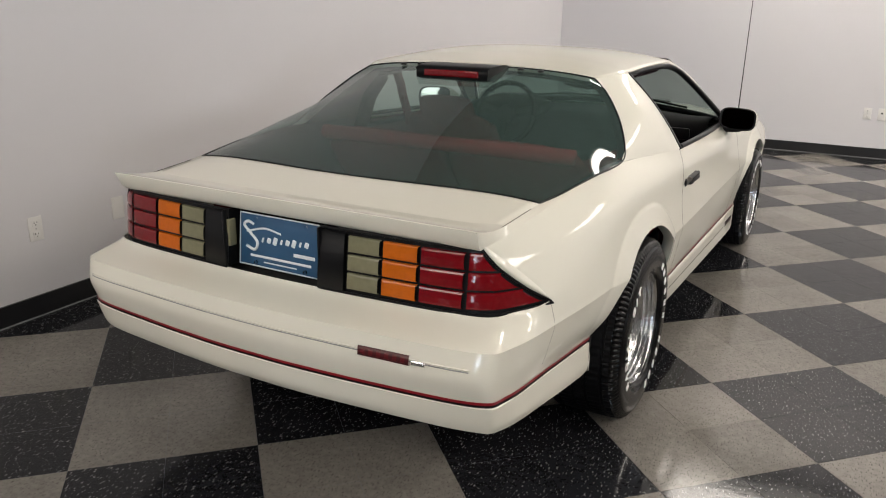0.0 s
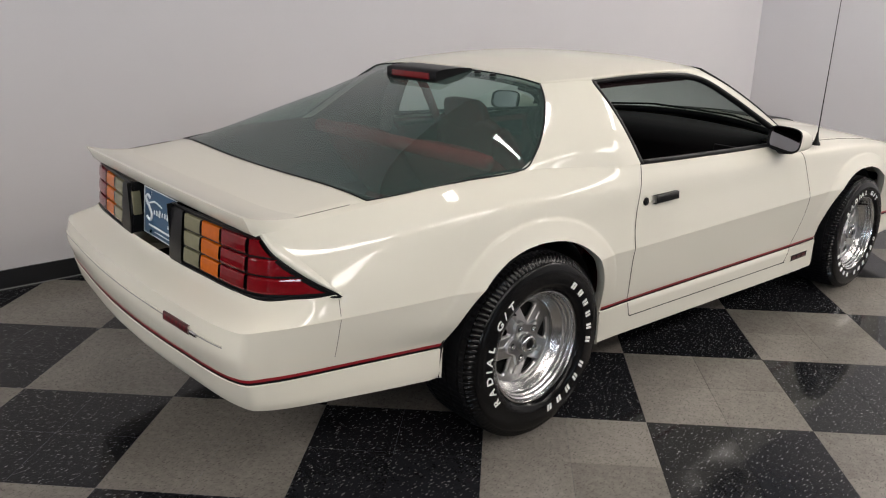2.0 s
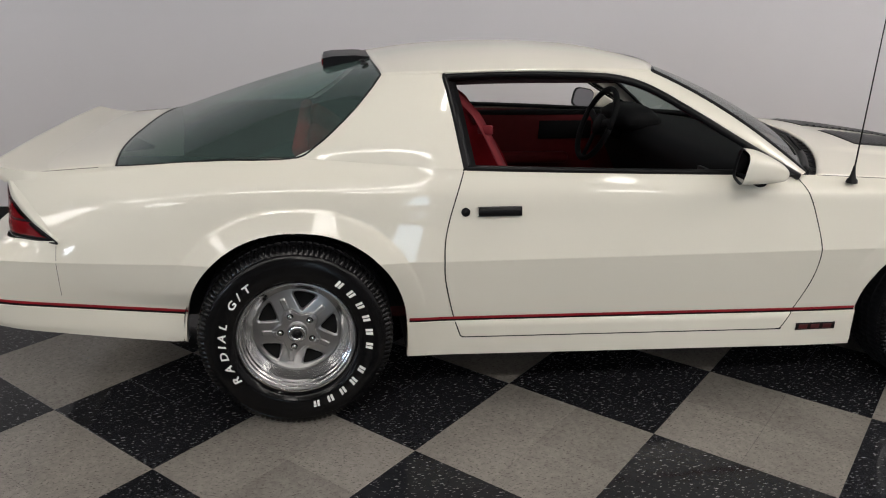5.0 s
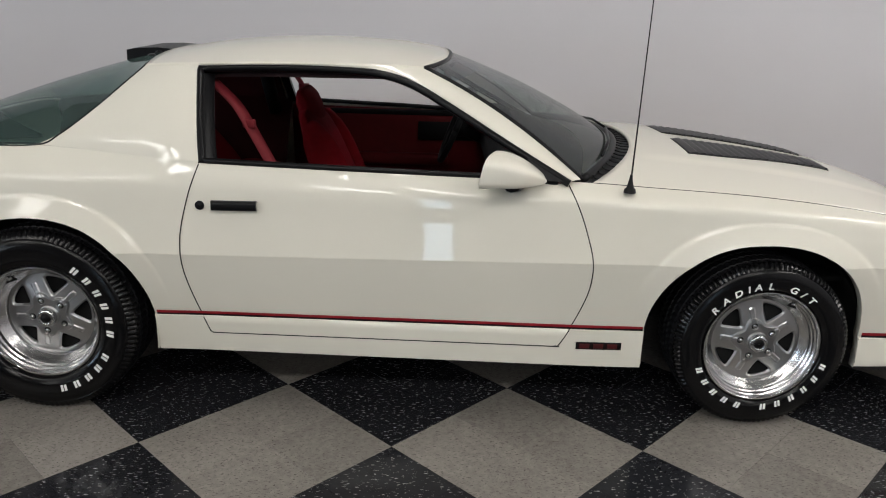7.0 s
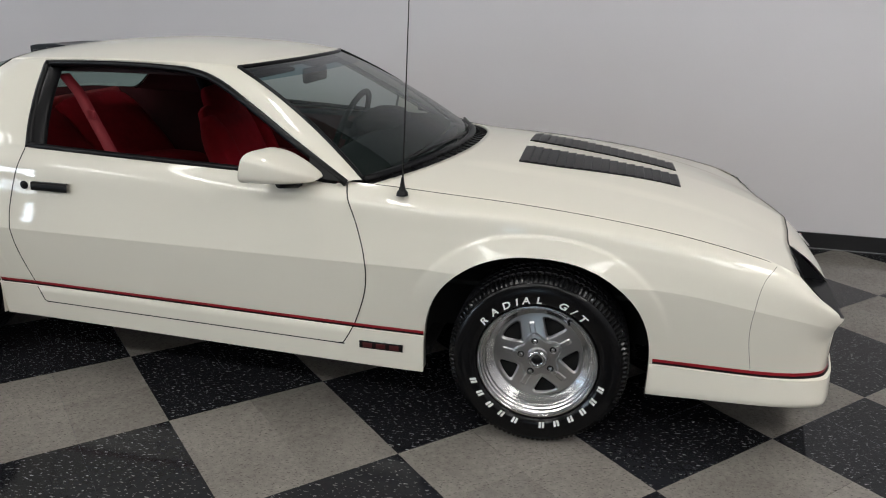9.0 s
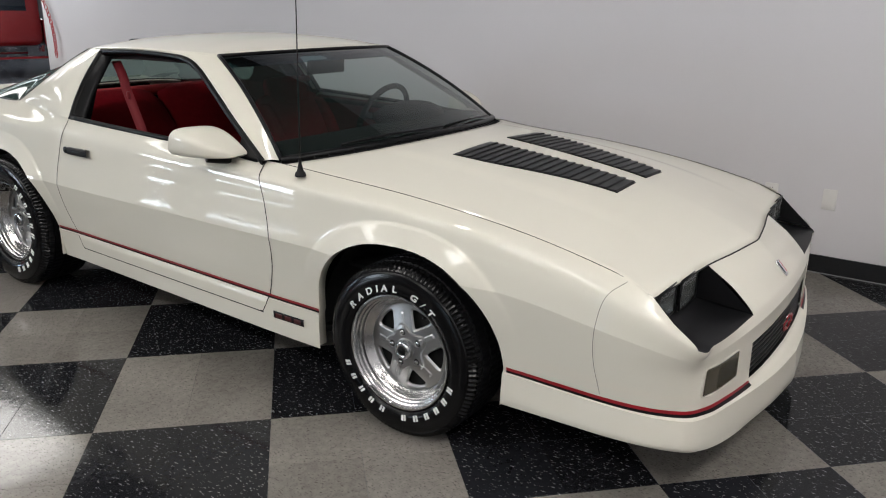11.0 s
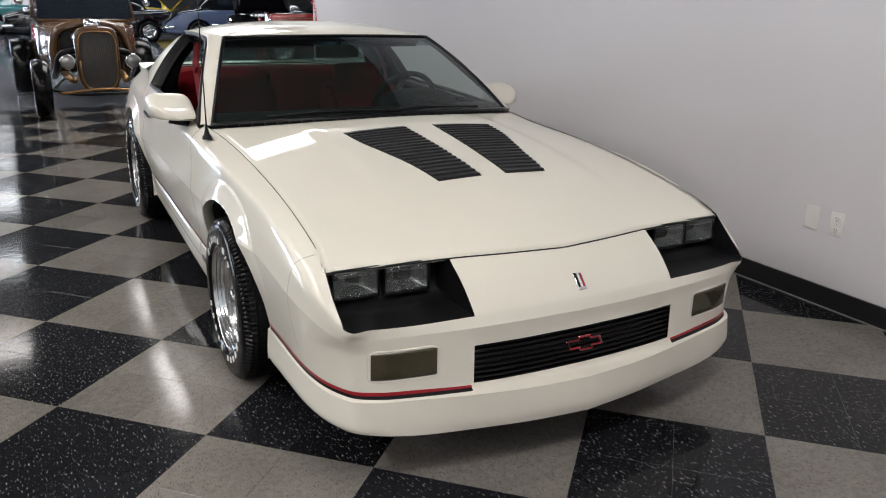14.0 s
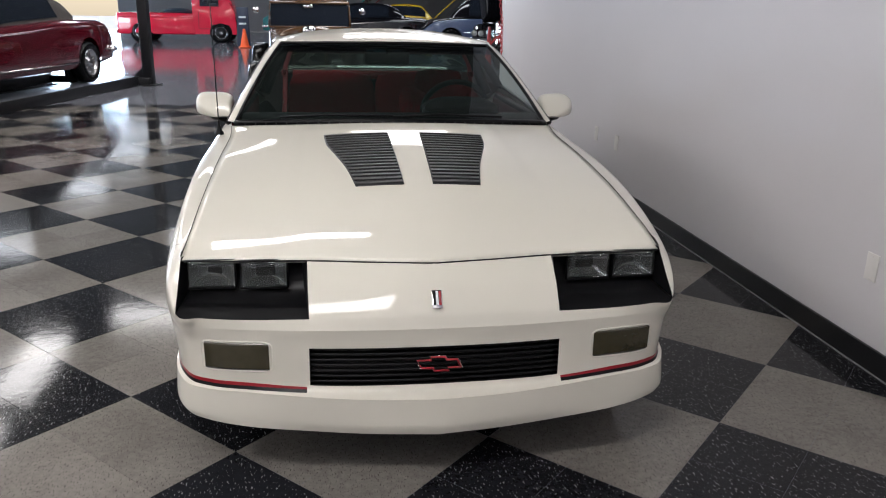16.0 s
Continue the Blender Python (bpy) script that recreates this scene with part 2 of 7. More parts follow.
def slab(name, x0, x1, y0, y1, z0, z1, material, label, category, kind="structure"):
    ob = part(name, box_bm(x1 - x0, y1 - y0, z1 - z0, at=((x0 + x1) / 2, (y0 + y1) / 2, (z0 + z1) / 2)), material, smooth=False)
    return tagged(ob, label, category, kind=kind)


slab("wall_left", WALL_X - 0.16, WALL_X, WALL_END, CORNER_Y + 0.16, 0, CEIL_Z, WALLP, "light grey painted drywall partition beside the car", "wall")
slab("wall_front", WALL_X, 12.5, CORNER_Y, CORNER_Y + 0.16, 0, CEIL_Z, WALLP, "light grey painted drywall end wall", "wall")
# side wall with a shop window and a narrow one, far wall with an open bay door
BAY_X0, BAY_X1 = 8.4, 11.6
SIDE_Y0, SIDE_Y1, SIDE_Z0, SIDE_Z1 = 0.65, 1.30, 0.25, 2.4
WIN_Y0, WIN_Y1, WIN_Z0, WIN_Z1 = -17.0, -10.0, 0.35, 2.9
slab("wall_right", 12.5, 12.66, -33, WIN_Y0, 0, CEIL_Z, HALLP, "dark grey painted side wall of the hall", "wall")
slab("wall_right", 12.5, 12.66, WIN_Y1, SIDE_Y0, 0, CEIL_Z, HALLP, "dark grey painted side wall of the hall", "wall")
slab("wall_right", 12.5, 12.66, WIN_Y0, WIN_Y1, 0, WIN_Z0, HALLP, "dark grey wall below the shop window", "wall")
slab("wall_right", 12.5, 12.66, WIN_Y0, WIN_Y1, WIN_Z1, CEIL_Z, HALLP, "dark grey wall above the shop window", "wall")


def shop_window(name, y0, y1, z0, z1, bays, watts, tint):
    win = tagged(new(name), "wide shop window with dark metal mullions", "window", kind="structure")
    for k in range(bays + 1):
        y = y0 + (y1 - y0) * k / bays
        part("window_frame", box_bm(0.06, 0.06, z1 - z0, 0.006, at=(12.58, min(max(y, y0 + 0.03), y1 - 0.03), (z0 + z1) / 2)), BASEB, win)
    for z in (z0 + 0.03, z1 - 0.03):
        part("window_frame", box_bm(0.055, y1 - y0, 0.06, 0.006, at=(12.58, (y0 + y1) / 2, z)), BASEB, win)
    day = bpy.data.lights.new("window_daylight", "AREA")
    day.shape, day.size, day.size_y, day.energy, day.color = "RECTANGLE", y1 - y0 - 0.1, z1 - z0 - 0.1, watts, tint
    ob = new("window_daylight", day)
    ob.matrix_basis = look((12.49, (y0 + y1) / 2, (z0 + z1) / 2), (0, (y0 + y1) / 2, (z0 + z1) / 2))


shop_window("window_1", WIN_Y0, WIN_Y1, WIN_Z0, WIN_Z1, 5, 1150, (0.80, 0.90, 1.0))
shop_window("window_2", SIDE_Y0, SIDE_Y1, SIDE_Z0, SIDE_Z1, 1, 24, (0.62, 0.82, 1.0))
slab("wall_right", 12.5, 12.66, SIDE_Y1, CORNER_Y, 0, CEIL_Z, HALLP, "dark grey painted side wall of the hall", "wall")
slab("wall_right", 12.5, 12.66, SIDE_Y0, SIDE_Y1, 0, SIDE_Z0, HALLP, "dark grey wall below the side window", "wall")
slab("wall_right", 12.5, 12.66, SIDE_Y0, SIDE_Y1, SIDE_Z1, CEIL_Z, HALLP, "dark grey wall above the side window", "wall")
slab("wall_far", -14, BAY_X0, -33.2, -33, 0, CEIL_Z, HALLP, "dark grey far wall of the showroom", "wall")
slab("wall_far", BAY_X1, 12.66, -33.2, -33, 0, CEIL_Z, HALLP, "dark grey far wall of the showroom", "wall")
slab("wall_far", BAY_X0, BAY_X1, -33.2, -33, 3.0, CEIL_Z, HALLP, "dark grey wall above the bay door", "wall")
slab("apron", -30, 40, -60, -33.2, -0.2, -0.01, mat("pale_concrete_apron", (0.45, 0.45, 0.44), rough=0.8, noise_amt=0.1, noise_scale=0.8), "sunlit concrete apron outside the bay door", "ground")
slab("apron", 12.66, 40, -33.2, 30, -0.2, -0.01, mat("pale_concrete_walk", (0.45, 0.45, 0.44), rough=0.8, noise_amt=0.1, noise_scale=0.8), "sunlit concrete outside the windows", "ground")
bay = bpy.data.lights.new("bay_daylight", "AREA")
bay.shape, bay.size, bay.size_y, bay.energy, bay.color = "RECTANGLE", BAY_X1 - BAY_X0 - 0.1, 2.9, 800, (0.62, 0.81, 1.0)
bob = new("bay_daylight", bay)
bob.matrix_basis = look(((BAY_X0 + BAY_X1) / 2, -32.98, 1.5), ((BAY_X0 + BAY_X1) / 2, 0, 1.5))
sun = bpy.data.lights.new("sun", "SUN")
sun.energy, sun.angle, sun.color = 5.0, radians(0.5), (1.0, 0.97, 0.92)
so = new("sun", sun)
so.matrix_basis = look((9, -50, 25), (9, -33, 0))
slab("wall_west", -14.2, -14, -33, WALL_END, 0, CEIL_Z, HALLP, "dark grey side wall of the showroom", "wall")
slab("wall_back", -14, WALL_X - 0.16, WALL_END, WALL_END + 0.16, 0, CEIL_Z, WALLP, "grey wall behind the partition", "wall")
slab("ceiling", -14.2, 12.66, -33.2, CORNER_Y + 0.16, CEIL_Z, CEIL_Z + 0.1, CEIL, "dark painted ceiling of the showroom", "ceiling")
slab("baseboard", WALL_X + 0.0, WALL_X + 0.012, WALL_END, CORNER_Y, 0, 0.105, BASEB, "black vinyl baseboard along the wall", "baseboard")
slab("baseboard", WALL_X + 0.012, 12.5, CORNER_Y - 0.012, CORNER_Y, 0, 0.105, BASEB, "black vinyl baseboard along the wall", "baseboard")
WAX = mat("pale_wax_line", (0.20, 0.20, 0.20), rough=0.5, noise_amt=0.4, noise_scale=25)
slab("trim", WALL_X + 0.012, WALL_X + 0.016, WALL_END, CORNER_Y - 0.012, 0.0005, 0.006, WAX, "pale wax line along the foot of the baseboard", "trim")
slab("trim", WALL_X + 0.016, 12.5, CORNER_Y - 0.016, CORNER_Y - 0.012, 0.0005, 0.006, WAX, "pale wax line along the foot of the baseboard", "trim")
slab("ground", -14.2, 12.66, -33.2, CORNER_Y + 0.16, -0.2, -0.006, CONC, "polished grey concrete floor", "floor")

# fluorescent fittings under the ceiling, running across the room
TUBE = mat("fluorescent_tube", (1.0, 0.96, 0.90), rough=0.5, emit=2.5)
HOUSING = mat("white_enamel_housing", (0.7, 0.7, 0.68), rough=0.4, noise_amt=0.03)


def ceiling_light(x, y, watts, wide=0.12, tint=(1.0, 0.96, 0.90), long=2.4):
    panel = wide > 0.55
    count = 2 if wide < 0.3 else 4
    th = thing("ceiling_light", "wide white ceiling fitting with a diffuser, some added as fill" if panel else "white enamel fitting with bare fluorescent tubes", "light", pose(x, y, CEIL_Z - 0.32), "ceiling lights")
    part("housing", box_bm(long, wide + 0.04, 0.06, 0.01, at=(0, 0, 0.06)), HOUSING, th)
    if panel:
        part("diffuser", box_bm(long - 0.06, wide - 0.02, 0.012, 0.003, at=(0, 0, 0.022)), TUBE, th)
    else:
        for k in range(count):
            q = wide * 0.8 * (k / (count - 1) - 0.5)
            part("tube", tube_bm([(-long / 2 + 0.02, q, 0), (long / 2 - 0.02, q, 0)], 0.016, 10), TUBE, th)
    part("hanger", tube_bm([(0, 0, 0.08), (0, 0, 0.32)], 0.006, 6), HOUSING, th)
    lamp = bpy.data.lights.new("strip_lamp", "AREA")
    lamp.shape, lamp.size, lamp.size_y, lamp.energy, lamp.color = "RECTANGLE", long - 0.04, wide, watts, tint
    ob = new("strip_lamp", lamp)
    ob.matrix_basis = pose(x, y, CEIL_Z - 0.345)


# narrow strips over the coupe, wide diffused panels beside it and over the hall
# panels at x 7.4 and behind the tail are added fill, not known fittings
for lx, ly, watts, wide in ((0.2, 5.1, 84, 0.8), (3.6, 5.0, 48, 0.8), (1.9, -8.1, 40, 0.8), (-2.2, -9.2, 60, 1.6), (7.4, -5.0, 60, 1.0), (7.4, 0.0, 75, 1.0), (7.4, 4.2, 66, 1.0)):
    ceiling_light(lx, ly, watts, wide)
ceiling_light(-0.2, 1.05, 32, 0.18, long=1.2)
# added panel that brightens the coupe's tail and bumper
ceiling_light(-1.9, -5.9, 112, 2.0, long=2.0)
for ly, watts in ((-6.2, 48), (-3.4, 54), (-0.8, 84), (2.0, 80)):
    ceiling_light(3.8, ly, watts * 0.84, 2.2, long=0.7)
for lx, ly in ((1.9, -12.65), (1.9, -18.5), (1.9, -23.6), (1.9, -29.0), (-4.5, -9.5), (-4.5, -14.0), (-4.5, -19.0), (-4.5, -24.0), (-9.0, -12.0), (-9.0, -17.0), (-9.0, -23.0), (7.0, -12.5), (7.0, -18.5), (7.0, -24.0), (7.0, -29.0)):
    ceiling_light(lx, ly, 26 if lx == 7.0 else 60 if ly == -18.5 else 34, 1.4 if ly == -18.5 else 0.9, (0.88, 0.94, 1.0))

# ---------------------------------------------------------------- the white coupe
# car axes: x to its right, y ahead, z up; origin on the floor, midway between the axles
from mathutils.bvhtree import BVHTree

CAR = pose(-1.0925, 0.8825, 0, 0, 0, -0.32) @ Matrix.Diagonal((1, 1, 1.007, 1))
car = thing("sports_coupe", "cream white 1980s hatchback coupe with a red pinstripe", "car", CAR)

# Horizontal contour rings of the shell, from the nose centre round the right side to the tail centre.
RX = [
    [0, 0.2, 0.39, 0.57, 0.7, 0.778, 0.828, 0.84, 0.86, 0.848, 0.845, 0.835, 0.822, 0.818, 0.815, 0.805, 0.79, 0.765, 0.7, 0.42, 0.157, 0],
    [0, 0.2, 0.39, 0.57, 0.702, 0.785, 0.833, 0.843, 0.86, 0.85, 0.848, 0.84, 0.83, 0.825, 0.82, 0.81, 0.795, 0.775, 0.71, 0.42, 0.157, 0],
    [0, 0.2, 0.39, 0.57, 0.698, 0.778, 0.828, 0.838, 0.85, 0.852, 0.85, 0.846, 0.842, 0.84, 0.825, 0.805, 0.79, 0.778, 0.722, 0.42, 0.157, 0],
    [0, 0.2, 0.39, 0.57, 0.69, 0.766, 0.818, 0.828, 0.845, 0.842, 0.841, 0.838, 0.836, 0.834, 0.825, 0.798, 0.785, 0.773, 0.718, 0.42, 0.157, 0],
    [0, 0.2, 0.39, 0.57, 0.69, 0.767, 0.82, 0.832, 0.85, 0.847, 0.846, 0.844, 0.843, 0.841, 0.83, 0.803, 0.79, 0.775, 0.72, 0.42, 0.157, 0],
    [0, 0.2, 0.39, 0.57, 0.694, 0.776, 0.836, 0.852, 0.87, 0.868, 0.867, 0.866, 0.867, 0.866, 0.862, 0.84, 0.81, 0.785, 0.725, 0.42, 0.157, 0],
    [0, 0.2, 0.388, 0.57, 0.702, 0.787, 0.846, 0.87, 0.888, 0.886, 0.886, 0.886, 0.888, 0.888, 0.885, 0.865, 0.83, 0.792, 0.725, 0.42, 0.157, 0],
    [0, 0.2, 0.387, 0.57, 0.703, 0.782, 0.836, 0.854, 0.866, 0.867, 0.867, 0.867, 0.869, 0.868, 0.862, 0.847, 0.805, 0.752, 0.68, 0.42, 0.157, 0],
    [0, 0.2, 0.39, 0.57, 0.705, 0.783, 0.812, 0.832, 0.848, 0.852, 0.854, 0.856, 0.858, 0.854, 0.842, 0.818, 0.742, 0.7, 0.61, 0.39, 0.157, 0],
    [0, 0.2, 0.393, 0.57, 0.705, 0.781, 0.772, 0.765, 0.762, 0.762, 0.785, 0.822, 0.826, 0.806, 0.752, 0.728, 0.675, 0.6, 0.52, 0.36, 0.157, 0],
]
RY_SIDE = [1.68, 1.28, 0.87, 0.6, 0.0, -0.68, -0.9, -1.28, -1.66]
RY_FRONT = [
    [2.378, 2.36, 2.333, 2.308, 2.272, 2.213, 2.046],
    [2.384, 2.366, 2.338, 2.308, 2.274, 2.218, 2.046],
    [2.376, 2.362, 2.336, 2.302, 2.27, 2.213, 2.046],
    [2.335, 2.33, 2.315, 2.29, 2.258, 2.198, 2.036],
    [2.328, 2.322, 2.307, 2.284, 2.255, 2.198, 2.036],
    [2.323, 2.318, 2.304, 2.284, 2.256, 2.203, 2.036],
    [2.327, 2.322, 2.308, 2.286, 2.262, 2.22, 2.041],
    [2.315, 2.31, 2.294, 2.28, 2.264, 2.242, 2.051],
    [2.264, 2.252, 2.23, 2.206, 2.19, 2.166, 2.03],
    [2.195, 2.168, 2.136, 2.122, 2.111, 2.098, 2],
]
RY_REAR = [
    [-1.95, -2.234, -2.316, -2.344, -2.36, -2.362],
    [-1.95, -2.234, -2.323, -2.357, -2.374, -2.377],
    [-1.95, -2.244, -2.336, -2.37, -2.385, -2.388],
    [-1.95, -2.239, -2.332, -2.365, -2.38, -2.383],
    [-1.95, -2.24, -2.336, -2.37, -2.385, -2.388],
    [-1.97, -2.249, -2.353, -2.387, -2.402, -2.404],
    [-1.99, -2.249, -2.338, -2.377, -2.392, -2.394],
    [-2.03, -2.15, -2.23, -2.255, -2.268, -2.27],
    [-2.11, -2.17, -2.215, -2.247, -2.258, -2.26],
    [-2.19, -2.21, -2.225, -2.24, -2.248, -2.25],
]
RZ = [
    [0.166, 0.169, 0.175, 0.186, 0.199, 0.209, 0.216, 0.213, 0.2, 0.195, 0.197, 0.207, 0.218, 0.222, 0.26, 0.308, 0.34, 0.374, 0.39, 0.386, 0.384, 0.384],
    [0.2, 0.202, 0.207, 0.214, 0.221, 0.226, 0.233, 0.24, 0.24, 0.235, 0.237, 0.247, 0.258, 0.262, 0.3, 0.342, 0.373, 0.4, 0.412, 0.41, 0.408, 0.408],
    [0.285, 0.286, 0.292, 0.3, 0.304, 0.308, 0.315, 0.322, 0.33, 0.335, 0.337, 0.347, 0.358, 0.36, 0.385, 0.412, 0.435, 0.462, 0.473, 0.47, 0.468, 0.468],
    [0.297, 0.298, 0.302, 0.309, 0.312, 0.315, 0.32, 0.327, 0.335, 0.339, 0.341, 0.351, 0.362, 0.364, 0.389, 0.416, 0.44, 0.467, 0.478, 0.475, 0.473, 0.473],
    [0.314, 0.314, 0.317, 0.331, 0.336, 0.339, 0.344, 0.35, 0.357, 0.361, 0.363, 0.373, 0.384, 0.386, 0.411, 0.438, 0.461, 0.487, 0.497, 0.494, 0.492, 0.492],
    [0.44, 0.44, 0.441, 0.442, 0.443, 0.445, 0.455, 0.47, 0.475, 0.477, 0.478, 0.48, 0.485, 0.488, 0.495, 0.51, 0.53, 0.55, 0.56, 0.562, 0.562, 0.562],
    [0.497, 0.497, 0.497, 0.498, 0.499, 0.502, 0.545, 0.6, 0.602, 0.6, 0.6, 0.6, 0.602, 0.605, 0.61, 0.615, 0.62, 0.628, 0.632, 0.636, 0.638, 0.638],
    [0.53, 0.53, 0.528, 0.527, 0.531, 0.538, 0.62, 0.69, 0.712, 0.716, 0.718, 0.722, 0.726, 0.726, 0.725, 0.715, 0.69, 0.684, 0.682, 0.682, 0.682, 0.682],
    [0.598, 0.598, 0.597, 0.596, 0.594, 0.602, 0.672, 0.748, 0.785, 0.8, 0.806, 0.812, 0.826, 0.834, 0.842, 0.83, 0.785, 0.778, 0.774, 0.772, 0.772, 0.772],
    [0.664, 0.664, 0.663, 0.661, 0.662, 0.667, 0.704, 0.769, 0.816, 0.842, 0.862, 0.888, 0.912, 0.924, 0.942, 0.922, 0.864, 0.862, 0.862, 0.862, 0.862, 0.862],
]
NU, NV = 21, 9
NET = np.array([[(RX[k][i], (RY_FRONT[k] + RY_SIDE + RY_REAR[k])[i], RZ[k][i]) for i in range(NU + 1)] for k in range(NV + 1)])
ARCHES = ((1.266, 0.31, 0.392, 0.370, 2.25), (-1.262, 0.315, 0.386, 0.402, 2.2))


def arch_f(y, z, a):
    """Below 1 inside a wheel opening."""
    return (abs(y - a[0]) / a[2]) ** a[4] + (max(z - a[1], 0) / a[3]) ** a[4]


def shell(us, vs):
    """Points of the shell at ring stations us and levels vs."""
    rows = np.array([catmull(NET[k], us) for k in range(NV + 1)])
    out = np.zeros((len(vs), len(us), 3))
    k = np.arange(NV + 1)
    for j in range(len(us)):
        for c in range(3):
            # the skirt below level 2 and the flank above level 6 meet the side at creases
            low, mid, high = pchip(k[:3], rows[:3, j, c])(vs), pchip(k[2:7], rows[2:7, j, c])(vs), pchip(k[6:], rows[6:, j, c])(vs)
            out[:, j, c] = np.where(np.asarray(vs) <= 2, low, np.where(np.asarray(vs) <= 6, mid, high))
    side = np.clip((out[..., 0] - 0.72) / 0.08, 0, 1)
    for a in ARCHES:
        f = (np.abs(out[..., 1] - a[0]) / a[2]) ** a[4] + (np.maximum(out[..., 2] - a[1], 0) / a[3]) ** a[4]
        r = f ** (1 / a[4])
        # the flare starts at a crease and grows outward to the lip
        swell = np.clip((1.19 - r) / 0.19, 0, 1.05)
        up = np.clip((out[..., 2] - 0.42) / 0.20, 0, 1)
        out[..., 0] += (0.017 * swell + 0.003 * np.clip((1.19 - r) / 0.02, 0, 1)) * up * side
    return out


us = np.unique(np.r_[np.linspace(0, 6, 61), np.linspace(6, 16, 421), np.linspace(16, 21, 61), [2, 5, 16, 20]].round(5))
vs = np.unique(np.r_[np.linspace(0, 2, 9), np.linspace(2, 4, 7), np.linspace(4, 5.5, 15), np.linspace(5.5, 9, 71), [5.96, 5.985, 6.015, 6.04]].round(5))
G = shell(us, vs)


def in_hole(i, j):
    u, v = (us[j] + us[j + 1]) / 2, (vs[i] + vs[i + 1]) / 2
    if 7 < v and 2 < u < 5:
        return True  # headlight pocket
    if 4 < v < 5 and u < 2:
        return True  # grille mouth
    if 7 < v and 16 < u:
        return True  # tail panel
    c = (G[i, j] + G[i + 1, j + 1]) / 2
    return any(c[0] > 0.6 and arch_f(c[1], c[2], a) < 1 for a in ARCHES)


bm = grid(G, mirror=True, skip=in_hole)
for v in bm.verts:
    if abs(v.co.x) < 0.6:
        continue
    for a in ARCHES:
        f = arch_f(v.co.y, v.co.z, a)
        edge = any(len(e.link_faces) == 1 for e in v.link_edges)
        if edge and abs(f - 1) < 0.30 and v.co.z > 0.19:
            if v.co.z > a[1]:
                s = f ** (-1 / a[4])
                v.co.y, v.co.z = a[0] + (v.co.y - a[0]) * s, a[1] + (v.co.z - a[1]) * s
            else:
                v.co.y = a[0] + math.copysign(a[2], v.co.y - a[0])
bmesh.ops.recalc_face_normals(bm, faces=bm.faces)
BODY_TREE = BVHTree.FromBMesh(bm)

# the two doors are lifted out of the shell along their gaps
DOOR_EDGE = [(-0.675, 0.930), (-0.72, 0.80), (-0.748, 0.687), (-0.752, 0.60), (-0.745, 0.52), (-0.714, 0.391), (-0.686, 0.308), (-0.680, 0.298), (-0.668, 0.2935), (-0.64, 0.2925), (-0.58, 0.2915), (0.48, 0.2735), (0.535, 0.2722), (0.56, 0.274), (0.575, 0.282), (0.615, 0.357), (0.655, 0.47), (0.667, 0.55), (0.662, 0.62), (0.640, 0.70), (0.612, 0.776), (0.566, 0.872)]


def inside(poly, y, z):
    hit = False
    for (y0, z0), (y1, z1) in zip(poly, poly[1:] + poly[:1]):
        if (z0 > z) != (z1 > z) and y < (y1 - y0) * (z - z0) / (z1 - z0) + y0:
            hit = not hit
    return hit


def take(bm, test):
    """Move the faces that pass the test into a bmesh of their own."""
    own = bm.copy()
    keep = [test(f.calc_center_median()) for f in bm.faces]
    own.faces.ensure_lookup_table()
    bm.faces.ensure_lookup_table()
    bmesh.ops.delete(own, geom=[own.faces[i] for i, k in enumerate(keep) if not k], context="FACES")
    bmesh.ops.delete(bm, geom=[bm.faces[i] for i, k in enumerate(keep) if k], context="FACES")
    return own


door_poly = DOOR_EDGE + [(0.566, 0.95), (-0.675, 0.95)]
doors = {s: take(bm, lambda c: c.x * s > 0.7 and inside(door_poly, c.y, c.z)) for s in (1, -1)}
body = sharp(part("body", bm, PAINT, car), 38)
door_part = {s: part("door", doors[s], PAINT, car) for s in doors}


def on_side(y, z, s=1, out=0.0):
    p, nrm, _, _ = BODY_TREE.ray_cast(Vector((1.6 * s, y, z)), Vector((-s, 0, 0)))
    return None if p is None else p + (nrm if nrm.x * s > 0 else -nrm) * out


def ribbon(P, w, drop, bm=None, lift=0.0015):
    """A narrow band laid on a surface: drop(a, b) gives the place for flat coordinates a, b."""
    own = bmesh.new()
    rows = []
    for i, p in enumerate(P):
        a, b = P[max(i - 1, 0)], P[min(i + 1, len(P) - 1)]
        d = Vector((b[0] - a[0], b[1] - a[1])).normalized()
        q = [drop(p[0] - d.y * w / 2 * k, p[1] + d.x * w / 2 * k) for k in (-1, 1)]
        if None in q:
            rows.append(None)
            continue
        rows.append([own.verts.new(x) for x in q])
    for A, B in zip(rows, rows[1:]):
        if A and B:
            own.faces.new((A[0], A[1], B[1], B[0]))
    return join_bm(bm, own)


def dense(P, step=0.02):
    P = np.array(P, float)
    L = np.r_[0, np.cumsum(np.linalg.norm(np.diff(P, axis=0), axis=1))]
    s = np.linspace(0, L[-1], max(2, int(L[-1] / step) + 1))
    return np.stack([np.interp(s, L, P[:, c]) for c in range(P.shape[1])], 1)


